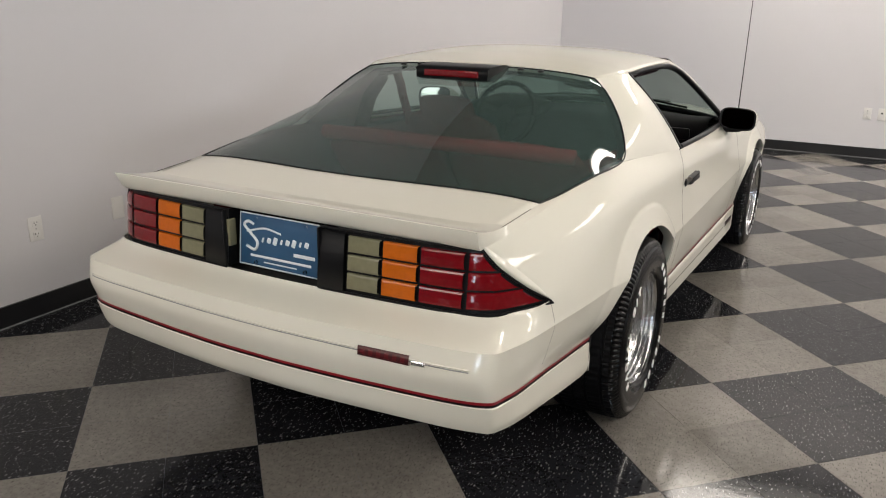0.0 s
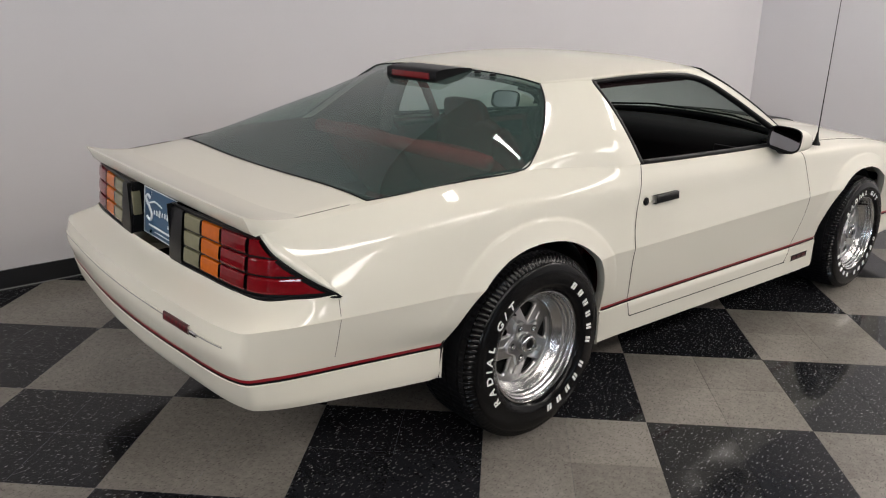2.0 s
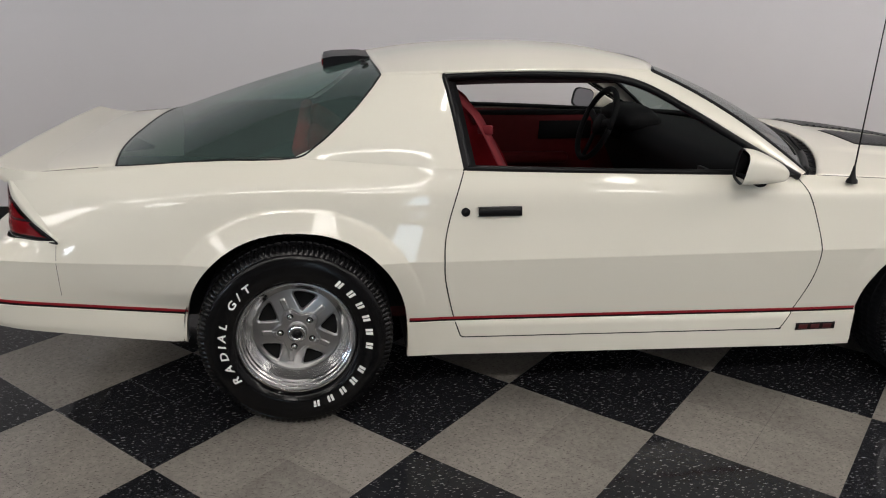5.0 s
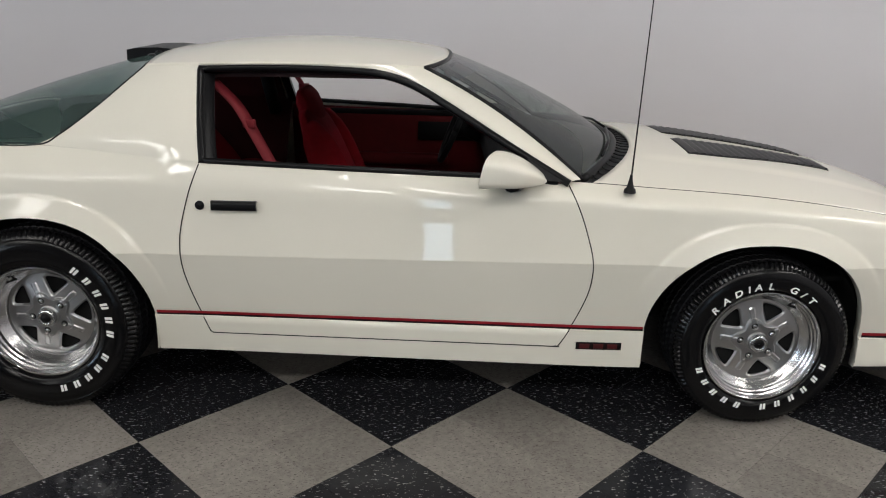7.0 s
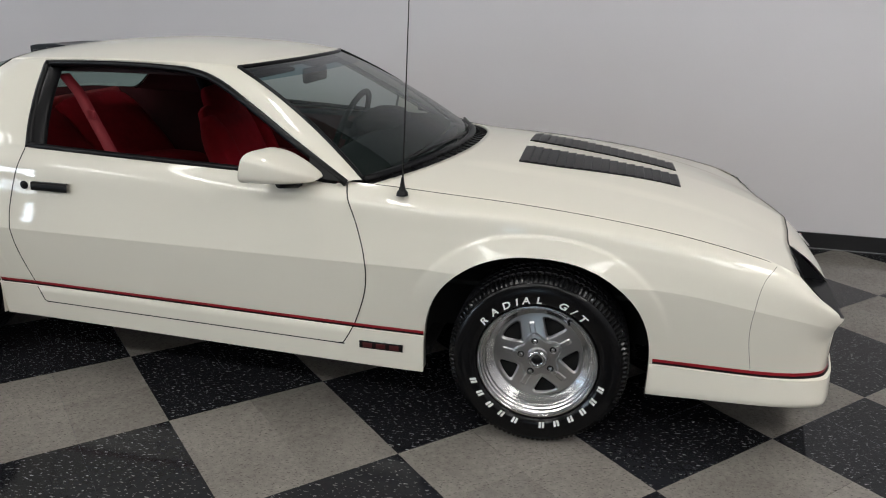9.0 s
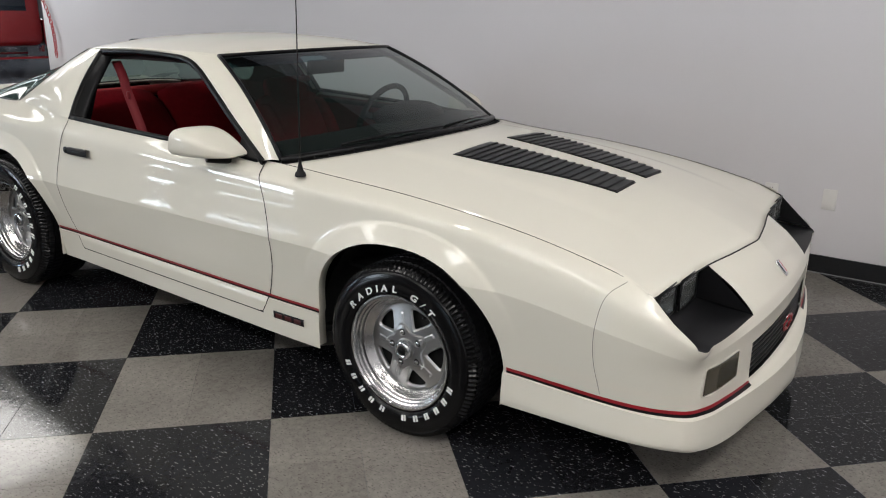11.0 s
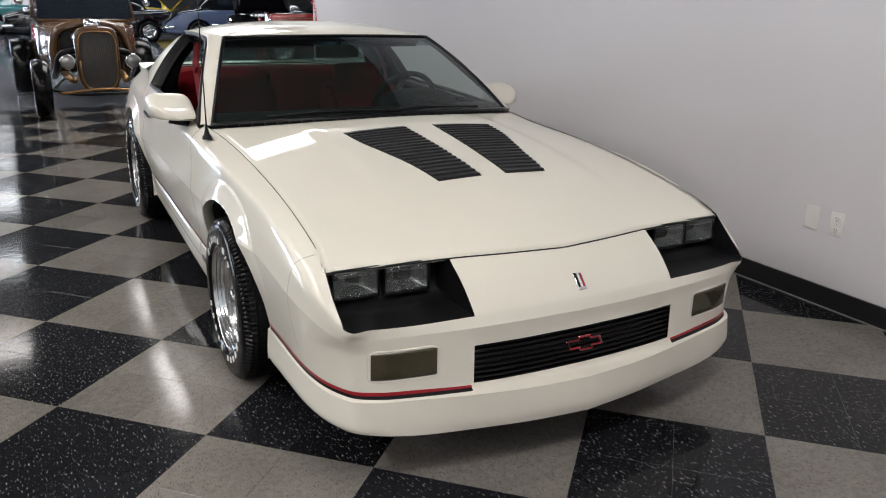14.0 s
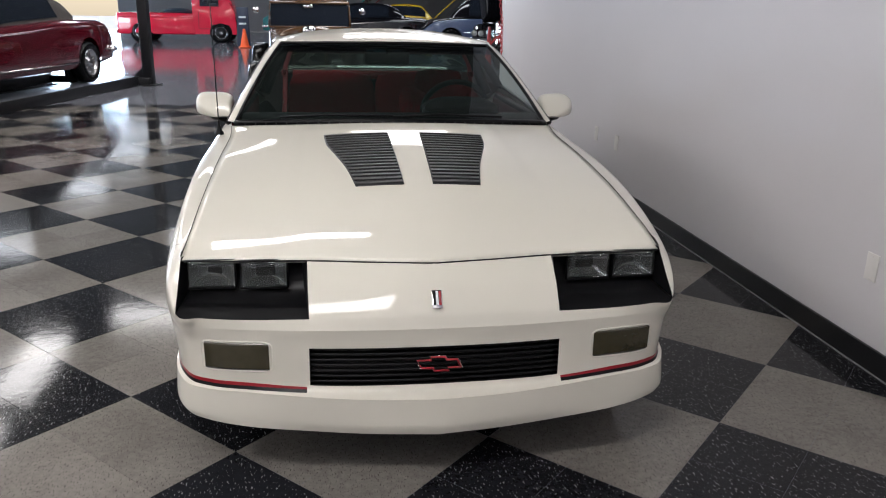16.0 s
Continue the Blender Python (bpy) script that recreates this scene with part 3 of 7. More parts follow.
for s in (1, -1):
    part("door_gap", ribbon(catmull(DOOR_EDGE, np.linspace(0, len(DOOR_EDGE) - 1, 220)), 0.0042, lambda y, z: on_side(y, z, s, 0.0012)), SEAM, car, "dark gap round the door")
    # gap between fender and nose cover
    part("panel_gap", ribbon([tuple(p) for p in catmull([(2.035, 0.70), (1.985, 0.655), (1.965, 0.56), (1.963, 0.46), (1.985, 0.345)], np.linspace(0, 4, 40))], 0.0018, lambda y, z: on_side(y, z, s, 0.0012)), FAINT, car, "thin gap between fender and nose cover")
    part("panel_gap", ribbon(dense([(-2.035, 0.676), (-2.04, 0.60), (-2.045, 0.495)]), 0.002, lambda y, z: on_side(y, z, s, 0.0012)), FAINT, car, "thin gap between quarter panel and bumper")


# red and black pinstripe bands that run all round just above the skirt
def band(v0, v1, u0, u1, out):
    uu = np.linspace(u0, u1, max(3, int((u1 - u0) * 24)))
    B = shell(uu, np.array([v0, v1]))
    for row in B:
        t = np.gradient(row, axis=0)
        nrm = np.stack([-t[:, 1], t[:, 0], np.zeros(len(t))], 1)
        nrm /= np.linalg.norm(nrm, axis=1)[:, None] + 1e-9
        sgn = np.sign((nrm * (row * [1, 0.2, 0])).sum(1))[:, None]
        row += nrm * sgn * out
    return B


def clear_of_arch(B):
    def f(i, j):
        c = (B[i, j] + B[i + 1, j + 1]) / 2
        return any(c[0] > 0.6 and arch_f(c[1], c[2], a) < 1.035 for a in ARCHES)

    return f


for v0, v1, m, nm, lab in ((2.70, 3.40, BLACKTRIM, "black_stripe", "black pinstripe"), (3.40, 3.82, REDSTRIPE, "red_stripe", "dark red pinstripe")):
    B = band(v0, v1, 2.05, 21, 0.0022)
    part(nm, grid(B, mirror=True, skip=clear_of_arch(B)), m, car, lab)

# rolled lips of the wheel openings and the dark wells behind them
for a in ARCHES:
    for s in (1, -1):
        th = np.linspace(-0.10, math.pi + 0.10, 70)
        pts = []
        for t in th:
            c, sn = math.cos(t), math.sin(t)
            y = a[0] + a[2] * math.copysign(abs(c) ** (2 / a[4]), c)
            z = a[1] + (a[3] * max(sn, 0) ** (2 / a[4]) if sn > 0 else -0.10 * abs(sn) / 0.0998)
            zz = min(max(z, 0.24 if a[0] > 0 else 0.345), 0.9)
            p = on_side(a[0] + (y - a[0]) * 1.02, a[1] + (zz - a[1]) * 1.02 if zz > a[1] else zz, s)
            x = abs(p.x) if p else (abs(pts[-1][0]) if pts else 0.80)
            low_z = float(np.interp(y, [-1.95, -1.66, -1.0, -0.85, 0.0, 0.87, 2.0], [0.34, 0.31, 0.222, 0.222, 0.207, 0.197, 0.20]))
            pts.append((x * s, y, max(z, low_z + 0.002)))
        pts = np.array(pts)
        lip = np.array([pts * [1, 1, 1], pts * [1, 1, 1] - [0.004 * s, 0, 0] + 0, pts - [0.035 * s, 0, 0], pts - [0.045 * s, 0, 0] + np.stack([0 * th, 0.02 * np.cos(th), 0.02 * np.sin(th)], 1)])
        part("arch_lip", grid(lip), PAINT, car)
        if a[0] < 0:
            th = np.linspace(0, math.pi, 70)
        well = np.array([np.stack([np.full(len(th), x * s), a[0] + (a[2] + g) * np.cos(th), a[1] + (a[3] + g) * np.sin(th)], 1) for x, g in ((0.81, 0.01), (0.78, 0.03), (0.57, 0.03))])
        bw = grid(well)
        back = [v for v in bw.verts if abs(abs(v.co.x) - 0.57) < 1e-4]
        cv = bw.verts.new((0.57 * s, a[0], a[1]))
        back.sort(key=lambda v: math.atan2(v.co.z - a[1], v.co.y - a[0]) % (2 * math.pi) if v.co.z > a[1] - 0.2 else 9)
        back.sort(key=lambda v: -v.co.y if v.co.z >= a[1] else (-9 if v.co.y > a[0] else 9))
        for p, q in zip(back, back[1:]):
            bw.faces.new((p, q, cv))
        part("wheel_well", bw, WELL, car, "black inner wheel well")

# floor pan and dark underside
part("floor_pan", box_bm(1.50, 1.75, 0.03, 0.005, at=(0, 0, 0.235)), WELL, car)
part("floor_pan", box_bm(1.04, 0.95, 0.04, 0.005, at=(0, -1.30, 0.36)), WELL, car)
part("floor_pan", box_bm(1.04, 0.95, 0.04, 0.005, at=(0, 1.30, 0.30)), WELL, car)
part("floor_pan", box_bm(1.44, 0.50, 0.03, 0.005, at=(0, -2.0, 0.42)), WELL, car)
part("floor_pan", box_bm(1.44, 0.50, 0.03, 0.005, at=(0, 1.95, 0.24)), WELL, car)

# ---- hood
ringtop_y = catmull(NET[9], np.linspace(3, 16, 400))
seam_x = pchip(ringtop_y[::-1, 1][np.r_[True, np.diff(ringtop_y[::-1, 1]) > 1e-5]], ringtop_y[::-1, 0][np.r_[True, np.diff(ringtop_y[::-1, 1]) > 1e-5]])
seam_z = pchip(ringtop_y[::-1, 1][np.r_[True, np.diff(ringtop_y[::-1, 1]) > 1e-5]], ringtop_y[::-1, 2][np.r_[True, np.diff(ringtop_y[::-1, 1]) > 1e-5]])
hood_c = pchip([0.62, 0.92, 1.12, 1.3, 1.5, 1.73, 1.95, 2.05, 2.12, 2.195], [0.93, 0.912, 0.893, 0.874, 0.848, 0.811, 0.758, 0.725, 0.698, 0.664])
front_y = pchip([0, 0.2, 0.393, 0.57, 0.705, 0.785], [2.195, 2.168, 2.136, 2.122, 2.111, 2.098])


def hood_at(x, f):
    """A place on the hood: x across (-1..1), f from the rear edge to the front edge."""
    yr = 0.925 - 0.265 * abs(x) ** 2.2
    yf = float(front_y(abs(x) * 0.775))
    y = yr + (yf - yr) * f
    xs = float(seam_x(min(y, 2.05)))
    zs, zc = float(seam_z(min(y, 2.05))), float(hood_c(y + (2.195 - yf) * max(0.0, (f - 0.5) / 0.5)))
    k = (1 - abs(x) ** 2.0)
    if y > 2.0:
        zs = float(seam_z(2.0)) + (0.66 - float(seam_z(2.0))) * min(1, (y - 2.0) / (yf - 2.0 + 1e-6))
        xs = 0.772 + 0.013 * (y - 2.0) / 0.1
    z = zs + max(zc - zs, 0) * k
    # raised centre panel
    e = np.clip((0.60 - abs(x)) / 0.05, 0, 1) * np.clip((f - 0.02) / 0.1, 0, 1) * np.clip((0.97 - f) / 0.35, 0, 1)
    return x * xs, y, z + 0.006 * float(e)


hx, hf = np.linspace(-1, 1, 61), np.linspace(0, 1, 60)
HG = np.array([[hood_at(x, f) for x in hx] for f in hf])
hb = grid(HG)
bmesh.ops.recalc_face_normals(hb, faces=hb.faces)
HOOD_TREE = BVHTree.FromBMesh(hb)
hood = part("hood", solid(hb, 0.012), PAINT, car)


def on_hood(x, y, out=0.0):
    p, nrm, _, _ = HOOD_TREE.ray_cast(Vector((x, y, 2)), Vector((0, 0, -1)))
    return None if p is None else p + nrm * (out if nrm.z > 0 else -out)


part("hood_gap", tube_bm([Vector(hood_at(x, 1.0)) + Vector((0, 0.002, -0.002)) for x in np.linspace(-0.99, 0.99, 60)], 0.0027, 6), SEAM, car, "dark gap along the front of the hood")
for s in (1, -1):
    part("hood_gap", tube_bm([Vector(hood_at(0.996 * s, f)) + Vector((0.003 * s, 0, 0.0)) for f in np.linspace(0, 1, 50)], 0.0013, 6), SEAM, car, "dark gap beside the hood")

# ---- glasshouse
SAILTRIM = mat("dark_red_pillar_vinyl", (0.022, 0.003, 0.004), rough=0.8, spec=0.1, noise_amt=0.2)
WS_B, WS_T = (0.765, 0.625, 0.866), (0.565, 0.07, 1.213)


def ws_base(x):
    return np.array([x, 0.86 - 0.235 * (x / 0.765) ** 2, 0.905 - 0.039 * (x / 0.765) ** 2])


def ws_top(x):
    return np.array([x, 0.165 - 0.095 * (abs(x) / 0.565) ** 2.4, 1.224 - 0.011 * (x / 0.565) ** 2])


def windscreen(t, f):
    """t from -1 to 1 across, f from the base to the top."""
    p = ws_base(0.765 * t) * (1 - f) + ws_top(0.565 * t) * f
    b = 4 * f * (1 - f)
    p[1] += 0.014 * b
    p[2] += 0.022 * b
    return p


def face_up(b):
    b.normal_update()
    if sum(f.normal.z * f.calc_area() for f in b.faces) < 0:
        bmesh.ops.reverse_faces(b, faces=b.faces)
    return b


def pane(name, f, t0, t1, f0, f1, material, label, nt=40, nf=20):
    b = grid(np.array([[f(t, g) for t in np.linspace(t0, t1, nt)] for g in np.linspace(f0, f1, nf)]))
    ob = part(name, face_up(b), material, car, label)
    ob.visible_shadow = False
    return ob


pane("windshield", windscreen, -0.985, 0.985, 0.0, 0.84, GLASS_FRONT, "green-tinted windscreen glass")
pane("shade_band", windscreen, -0.985, 0.985, 0.84, 0.99, GLASS_BAND, "dark green shade band of the windscreen", nf=5)
WSB = np.array([[windscreen(t, g) for t in np.linspace(-1, 1, 41)] for g in np.linspace(0, 1, 21)])
edge = [WSB[i, 0] for i in range(21)] + [WSB[20, j] for j in range(41)] + [WSB[i, -1] for i in range(20, -1, -1)]
part("windshield_trim", tube_bm(edge, 0.009, 6), BLACKTRIM, car, "black rubber windscreen trim")
part("windshield_trim", tube_bm([windscreen(t, 0.0) for t in np.linspace(-1, 1, 41)], 0.016, 6), BLACKTRIM, car, "black rubber trim at the windscreen base")

# side window opening: its upper front edge, from the belt up the pillar and along the roof rail
PIL_OUT = [(0.812, 0.575, 0.866), (0.752, 0.36, 0.985), (0.697, 0.185, 1.085), (0.648, 0.03, 1.166), (0.622, -0.09, 1.199), (0.612, -0.25, 1.211), (0.606, -0.48, 1.212), (0.600, -0.725, 1.203)]
RAIL = pchip([-0.945, -0.84, -0.725, -0.48, -0.25, -0.09, 0.07], [0.53, 0.575, 0.600, 0.606, 0.612, 0.60, 0.565])
RAILZ = pchip([-0.945, -0.84, -0.725, -0.48, -0.25, -0.09, 0.07], [1.198, 1.207, 1.211, 1.219, 1.221, 1.220, 1.214])
ROOFC = pchip([-0.96, -0.7, -0.4, -0.1, 0.08, 0.165], [1.231, 1.267, 1.281, 1.271, 1.248, 1.228])


def roof(t, f):
    y_side = -0.945 + (0.07 + 0.945) * f
    y = y_side + (1 - abs(t) ** 2.4) * (0.095 * f - 0.02 * (1 - f))
    xe, ze, zc = float(RAIL(y_side)), float(RAILZ(y_side)), float(ROOFC(y))
    return np.array([xe * t, y, ze + (zc - ze) * (1 - abs(t) ** 2.6)])


part("roof", solid(grid(np.array([[roof(t, f) for t in np.linspace(-1, 1, 49)] for f in np.linspace(0, 1, 40)])), 0.02), PAINT, car)

for s in (1, -1):
    flip = np.array([s, 1, 1])
    # A-pillar with the rail above the window
    n = 60
    outer = catmull(PIL_OUT, np.linspace(0, len(PIL_OUT) - 1, n))
    f = np.linspace(0, 1, 36)
    inner = np.array([windscreen(1.0, g) for g in f] + [roof(1, g) for g in np.linspace(1, 0.215, n - 36)])
    rows = [inner * flip]
    for k in (0.25, 0.5, 0.75, 1.0):
        q = inner * (1 - k) + outer * k
        out = np.array([0.010 * s, 0.006, 0.008]) * 4 * k * (1 - k) * 0.8
        rows.append(q * flip + out)
    rows.append(outer * flip + np.array([-0.02 * s, 0, -0.012]))
    part("pillar", grid(np.array(rows)), PAINT, car)
    # sail panel behind the door glass
    us2 = np.linspace(0, 1, 30)
    bend = np.array([0.752, -1.262, 0.942])
    front_e = catmull([(0.829, -0.674, 0.912), (0.775, -0.690, 1.0), (0.700, -0.706, 1.10), (0.600, -0.725, 1.206)], np.linspace(0, 3, 30))
    rear_e = catmull([bend, (0.735, -1.175, 0.985), (0.678, -1.075, 1.065), (0.600, -0.992, 1.145), (0.53, -0.945, 1.196)], np.linspace(0, 4, 30))
    low = np.stack([seam_x(np.linspace(-0.674, -1.262, 30)), np.linspace(-0.674, -1.262, 30), seam_z(np.linspace(-0.674, -1.262, 30))], 1)
    top = np.array([[float(RAIL(y)), y, float(RAILZ(y))] for y in np.linspace(-0.725, -0.945, 30)])
    S = np.zeros((30, 30, 3))
    for i, v in enumerate(us2):
        for j, u in enumerate(us2):
            c = (1 - u) * front_e[i] + u * rear_e[i] + (1 - v) * low[j] + v * top[j]
            c -= (1 - u) * (1 - v) * low[0] + u * (1 - v) * low[-1] + (1 - u) * v * top[0] + u * v * top[-1]
            c += np.array([0.012, 0, 0.006]) * 16 * u * (1 - u) * v * (1 - v)
            S[i, j] = c * flip
    part("sail_panel", grid(S), PAINT, car)
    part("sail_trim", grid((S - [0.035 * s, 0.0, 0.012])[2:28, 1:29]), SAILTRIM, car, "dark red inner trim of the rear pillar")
    # black window surround
    ring = [(0.829, -0.674, 0.912)] + [tuple(p) for p in front_e[1:-1]] + [tuple(p) for p in outer[::-1]]
    part("window_trim", tube_bm([Vector(p) * 1.0 - Vector((0.006, 0, 0.006)) for p in np.array(ring) * [1, 1, 1]] if s > 0 else [Vector((-p[0] + 0.006, p[1], p[2] - 0.006)) for p in ring], 0.014, 8), BLACKTRIM, car, "black rubber door window surround")
    # wide inner seal behind the rear edge of the opening
    seal = np.array([[p + [-0.004, 0.004, 0], p + [-0.008, 0.020, -0.002], p + [-0.022, 0.024, -0.004], p + [-0.028, 0.040, -0.006], p + [-0.055, 0.038, -0.008]] for p in front_e[1:28]]) * flip
    part("window_seal", grid(seal), BLACKTRIM, car, "black rubber door seal")
    sill = [((float(seam_x(y)) - 0.006) * s, y, float(seam_z(y)) + 0.003) for y in np.linspace(-0.674, 0.57, 30)]
    part("window_trim", tube_bm(sill, 0.011, 8), BLACKTRIM, car, "black weatherstrip along the window sill")

# ---- hatch glass
BL_E = catmull([(0.53, -0.945, 1.196), (0.600, -0.992, 1.145), (0.678, -1.075, 1.065), (0.735, -1.175, 0.985), (0.752, -1.262, 0.942), (0.738, -1.50, 0.937), (0.712, -1.72, 0.920), (0.685, -1.85, 0.910)], np.linspace(0, 7, 120))
bl_x = pchip(-BL_E[:, 1], BL_E[:, 0])
bl_z = pchip(-BL_E[:, 1], BL_E[:, 2])
bl_c = pchip([0.965, 1.1, 1.3, 1.5, 1.7, 1.87, 1.90], [1.224, 1.195, 1.140, 1.076, 1.004, 0.938, 0.925])


def hatch(t, f):
    y = 0.945 + (1.85 - 0.945) * f
    xe, ze = float(bl_x(y)), float(bl_z(y))
    yc = y + (1 - abs(t) ** 2.2) * (0.02 * (1 - f) + 0.045 * f)
    zc = float(bl_c(yc))
    return np.array([xe * t, -yc, ze + (zc - ze) * (1 - abs(t) ** 3.2)])


ht, hfv = np.sin(np.linspace(-math.pi / 2, math.pi / 2, 71)), np.r_[np.linspace(0, 0.35, 26), np.linspace(0.36, 1, 36)]
b = grid(np.array([[hatch(t, f) for t in ht] for f in hfv]))
glass = part("hatch_glass", face_up(b), GLASS_REAR, car, "dark green tinted wraparound hatch glass")
glass.visible_shadow = False
rim_pts = [hatch(1, f) for f in np.linspace(0, 1, 80)] + [hatch(t, 1) for t in np.linspace(1, -1, 50)] + [hatch(-1, f) for f in np.linspace(1, 0, 80)] + [hatch(t, 0) for t in np.linspace(-1, 1, 50)]
part("hatch_seal", tube_bm(rim_pts, 0.0036, 6), BLACKTRIM, car, "black rubber seal round the hatch glass")

# ---- rear deck and spoiler
DK = []
for f in np.linspace(0, 1, 30):
    row = []
    for t in np.linspace(-1, 1, 41):
        a = hatch(t, 1.0)
        uu = 15.55 + 0.45 * f
        e = catmull(NET[9], np.array([15.35 + f * 0.65]))[0]
        yb = -2.225 + 0.03 * abs(t) ** 3
        y = a[1] + (yb - a[1]) * f
        z = a[2] + (0.885 - a[2]) * f
        x = a[0] + (0.668 * t - a[0]) * f
        row.append((x, y, z))
    DK.append(row)
part("hatch_lid", solid(grid(np.array(DK)), 0.012), PAINT, car, "white hatch lid behind the glass")
for s in (1, -1):
    # fillet between glass and lid on one side and the quarter panel on the other
    inn = [np.array([float(bl_x(-y)), y, float(bl_z(-y))]) for y in np.linspace(-1.30, -1.845, 24)] + [np.array(DK[i][-1]) for i in range(0, 28)]
    outr = [np.array([float(seam_x(p[1])), p[1], float(seam_z(p[1]))]) for p in inn]
    q = np.array([[p * [s, 1, 1] for p in inn], [(p * 0.5 + o * 0.5 + [0, 0, 0.002]) * [s, 1, 1] for p, o in zip(inn, outr)], [o * [s, 1, 1] for o in outr]])
    part("quarter_top", grid(q), PAINT, car)
    part("hatch_gap", tube_bm([Vector(DK[i][-1 if s > 0 else 0]) + Vector((0, 0, 0.0004)) for i in range(5, 22)], 0.0009, 5), SEAM, car, "thin gap beside the hatch lid")

SP = [(0, -2.268, 0.924), (0.3, -2.266, 0.924), (0.55, -2.260, 0.922), (0.64, -2.256, 0.921), (0.677, -2.250, 0.919)]
sp = catmull(SP, np.linspace(0, 4, 60))
rows = []
for p in sp:
    k = max(0.0, (p[0] - 0.60) / 0.077) ** 2
    rows.append([
        p + [0, 0.22, -0.0245], p + [0, 0.16, -0.0258], p + [0, 0.10, -0.0215], p + [0, 0.05, -0.0125], p + [0, 0.02, -0.0048], p + [0, 0.006, -0.0010],
        p + [0, 0.001, -0.0015], p + [0, 0.0015, -0.006], p + [0, 0.008, -0.018], p + [-0.004 * k, 0.020, -0.046], p + [-0.006 * k, 0.036, -0.060],
    ])
spoiler = part("spoiler", grid(np.array(rows), mirror=True), PAINT, car, "white moulded tail spoiler")
sharp(spoiler, 50)
for s in (1, -1):
    # the spoiler's end falls in a flat wedge to the quarter panel
    a = np.array(rows[-1])
    b = np.array([[float(seam_x(y)) + 0.001, y, float(seam_z(y))] for y in np.clip(a[:, 1], -2.188, 0)])
    q = np.array([a, a * 0.5 + b * 0.5, b])
    part("spoiler_end", grid(q * [s, 1, 1]), PAINT, car, "moulded end of the spoiler")

# ---- wheels
def wheel_master(tyre_r, spin):
    w = new("wheel")
    w.parent = car
    # tyre: x is outward; tread blocks cut by grooves
    prof = [(-0.10, 0.20), (-0.118, 0.215), (-0.125, 0.25), (-0.122, 0.29), (-0.110, 0.318), (-0.100, 0.327), (-0.075, 0.3295), (-0.073, 0.322), (-0.067, 0.322), (-0.065, 0.330),
            (-0.026, 0.3305), (-0.024, 0.322), (-0.018, 0.322), (-0.016, 0.3305), (0.016, 0.3305), (0.018, 0.322), (0.024, 0.322), (0.026, 0.3305), (0.065, 0.330), (0.067, 0.322), (0.073, 0.322), (0.075, 0.3295),
            (0.094, 0.328), (0.100, 0.326), (0.107, 0.320), (0.113, 0.311), (0.117, 0.303), (0.1165, 0.301), (0.1205, 0.298), (0.1215, 0.29), (0.1245, 0.284), (0.1255, 0.262), (0.1255, 0.236), (0.1245, 0.230), (0.1215, 0.226), (0.119, 0.218), (0.113, 0.212), (0.10, 0.206)]

    def tread(n, k):
        if 22 <= n <= 26:
            return -0.0065 if k % 3 == 2 else 0.0
        return -0.0045 if n in (5, 6, 9, 10, 13, 14, 17, 18, 21) and (k + n) % 4 < 1 else 0.0

    prof = [(a, 0.206 + (r - 0.206) * (tyre_r - 0.206) / (0.3305 - 0.206) if r > 0.206 else r) for a, r in prof]
    tyre = part("tyre", lathe_bm(prof[:6], 96, "x"), RUBBER, w, "black radial tyre with raised white lettering")
    bs = bmesh.new()
    bs.from_mesh(tyre.data)
    join_bm(bs, lathe_bm(prof[26:], 160, "x"))
    bs.to_mesh(tyre.data)
    bs.free()
    for f in tyre.data.polygons:
        f.use_smooth = True
    sharp(tyre, 50)
    sharp(part("tread", lathe_bm(prof[5:23], 320, "x", wob=lambda n, k: tread(n + 5, k)), TREAD, tyre, "ribbed tread"), 30)
    sharp(part("shoulder", lathe_bm(prof[22:27], 330, "x", wob=lambda n, k: tread(n + 22, k)), RUBBER, tyre, "blocky tyre shoulder"), 30)
    # polished rim: lip, deep stepped bowl, five-spoke face
    rp = [(0.100, 0.204), (0.112, 0.208), (0.117, 0.206), (0.1175, 0.201), (0.113, 0.1975), (0.104, 0.196), (0.100, 0.191), (0.091, 0.189), (0.087, 0.184), (0.077, 0.182), (0.071, 0.175), (0.064, 0.170), (0.058, 0.162), (0.053, 0.1575), (0.02, 0.157), (-0.08, 0.178), (-0.11, 0.2)]
    rim = part("rim", lathe_bm(rp, 120), ALU, w, "polished aluminium wheel rim")
    sharp(rim, 30)
    nr, na = 84, 400
    rr = np.r_[np.linspace(0.018, 0.072, 28), np.linspace(0.0735, 0.1565, nr - 28)]
    turn = radians(spin)

    def window(r, th):
        """Distance outside the nearest window, a triangle with round corners."""
        ph = ((th - math.pi / 2) * 5 / (2 * math.pi)) % 1 - 0.5
        d = math.sin(abs(ph) * 2 * math.pi / 5) * r
        q = math.cos(ph * 2 * math.pi / 5) * r
        e = math.sqrt(d * d + 0.005**2)
        al = math.atan2(0.047, 0.062)
        side_, top_ = e * math.cos(al) - (q - 0.0765) * math.sin(al), r - 0.1405
        rho = 0.011
        return math.hypot(max(side_ + rho, 0), max(top_ + rho, 0)) - rho if max(side_, top_) > -rho else max(side_, top_)

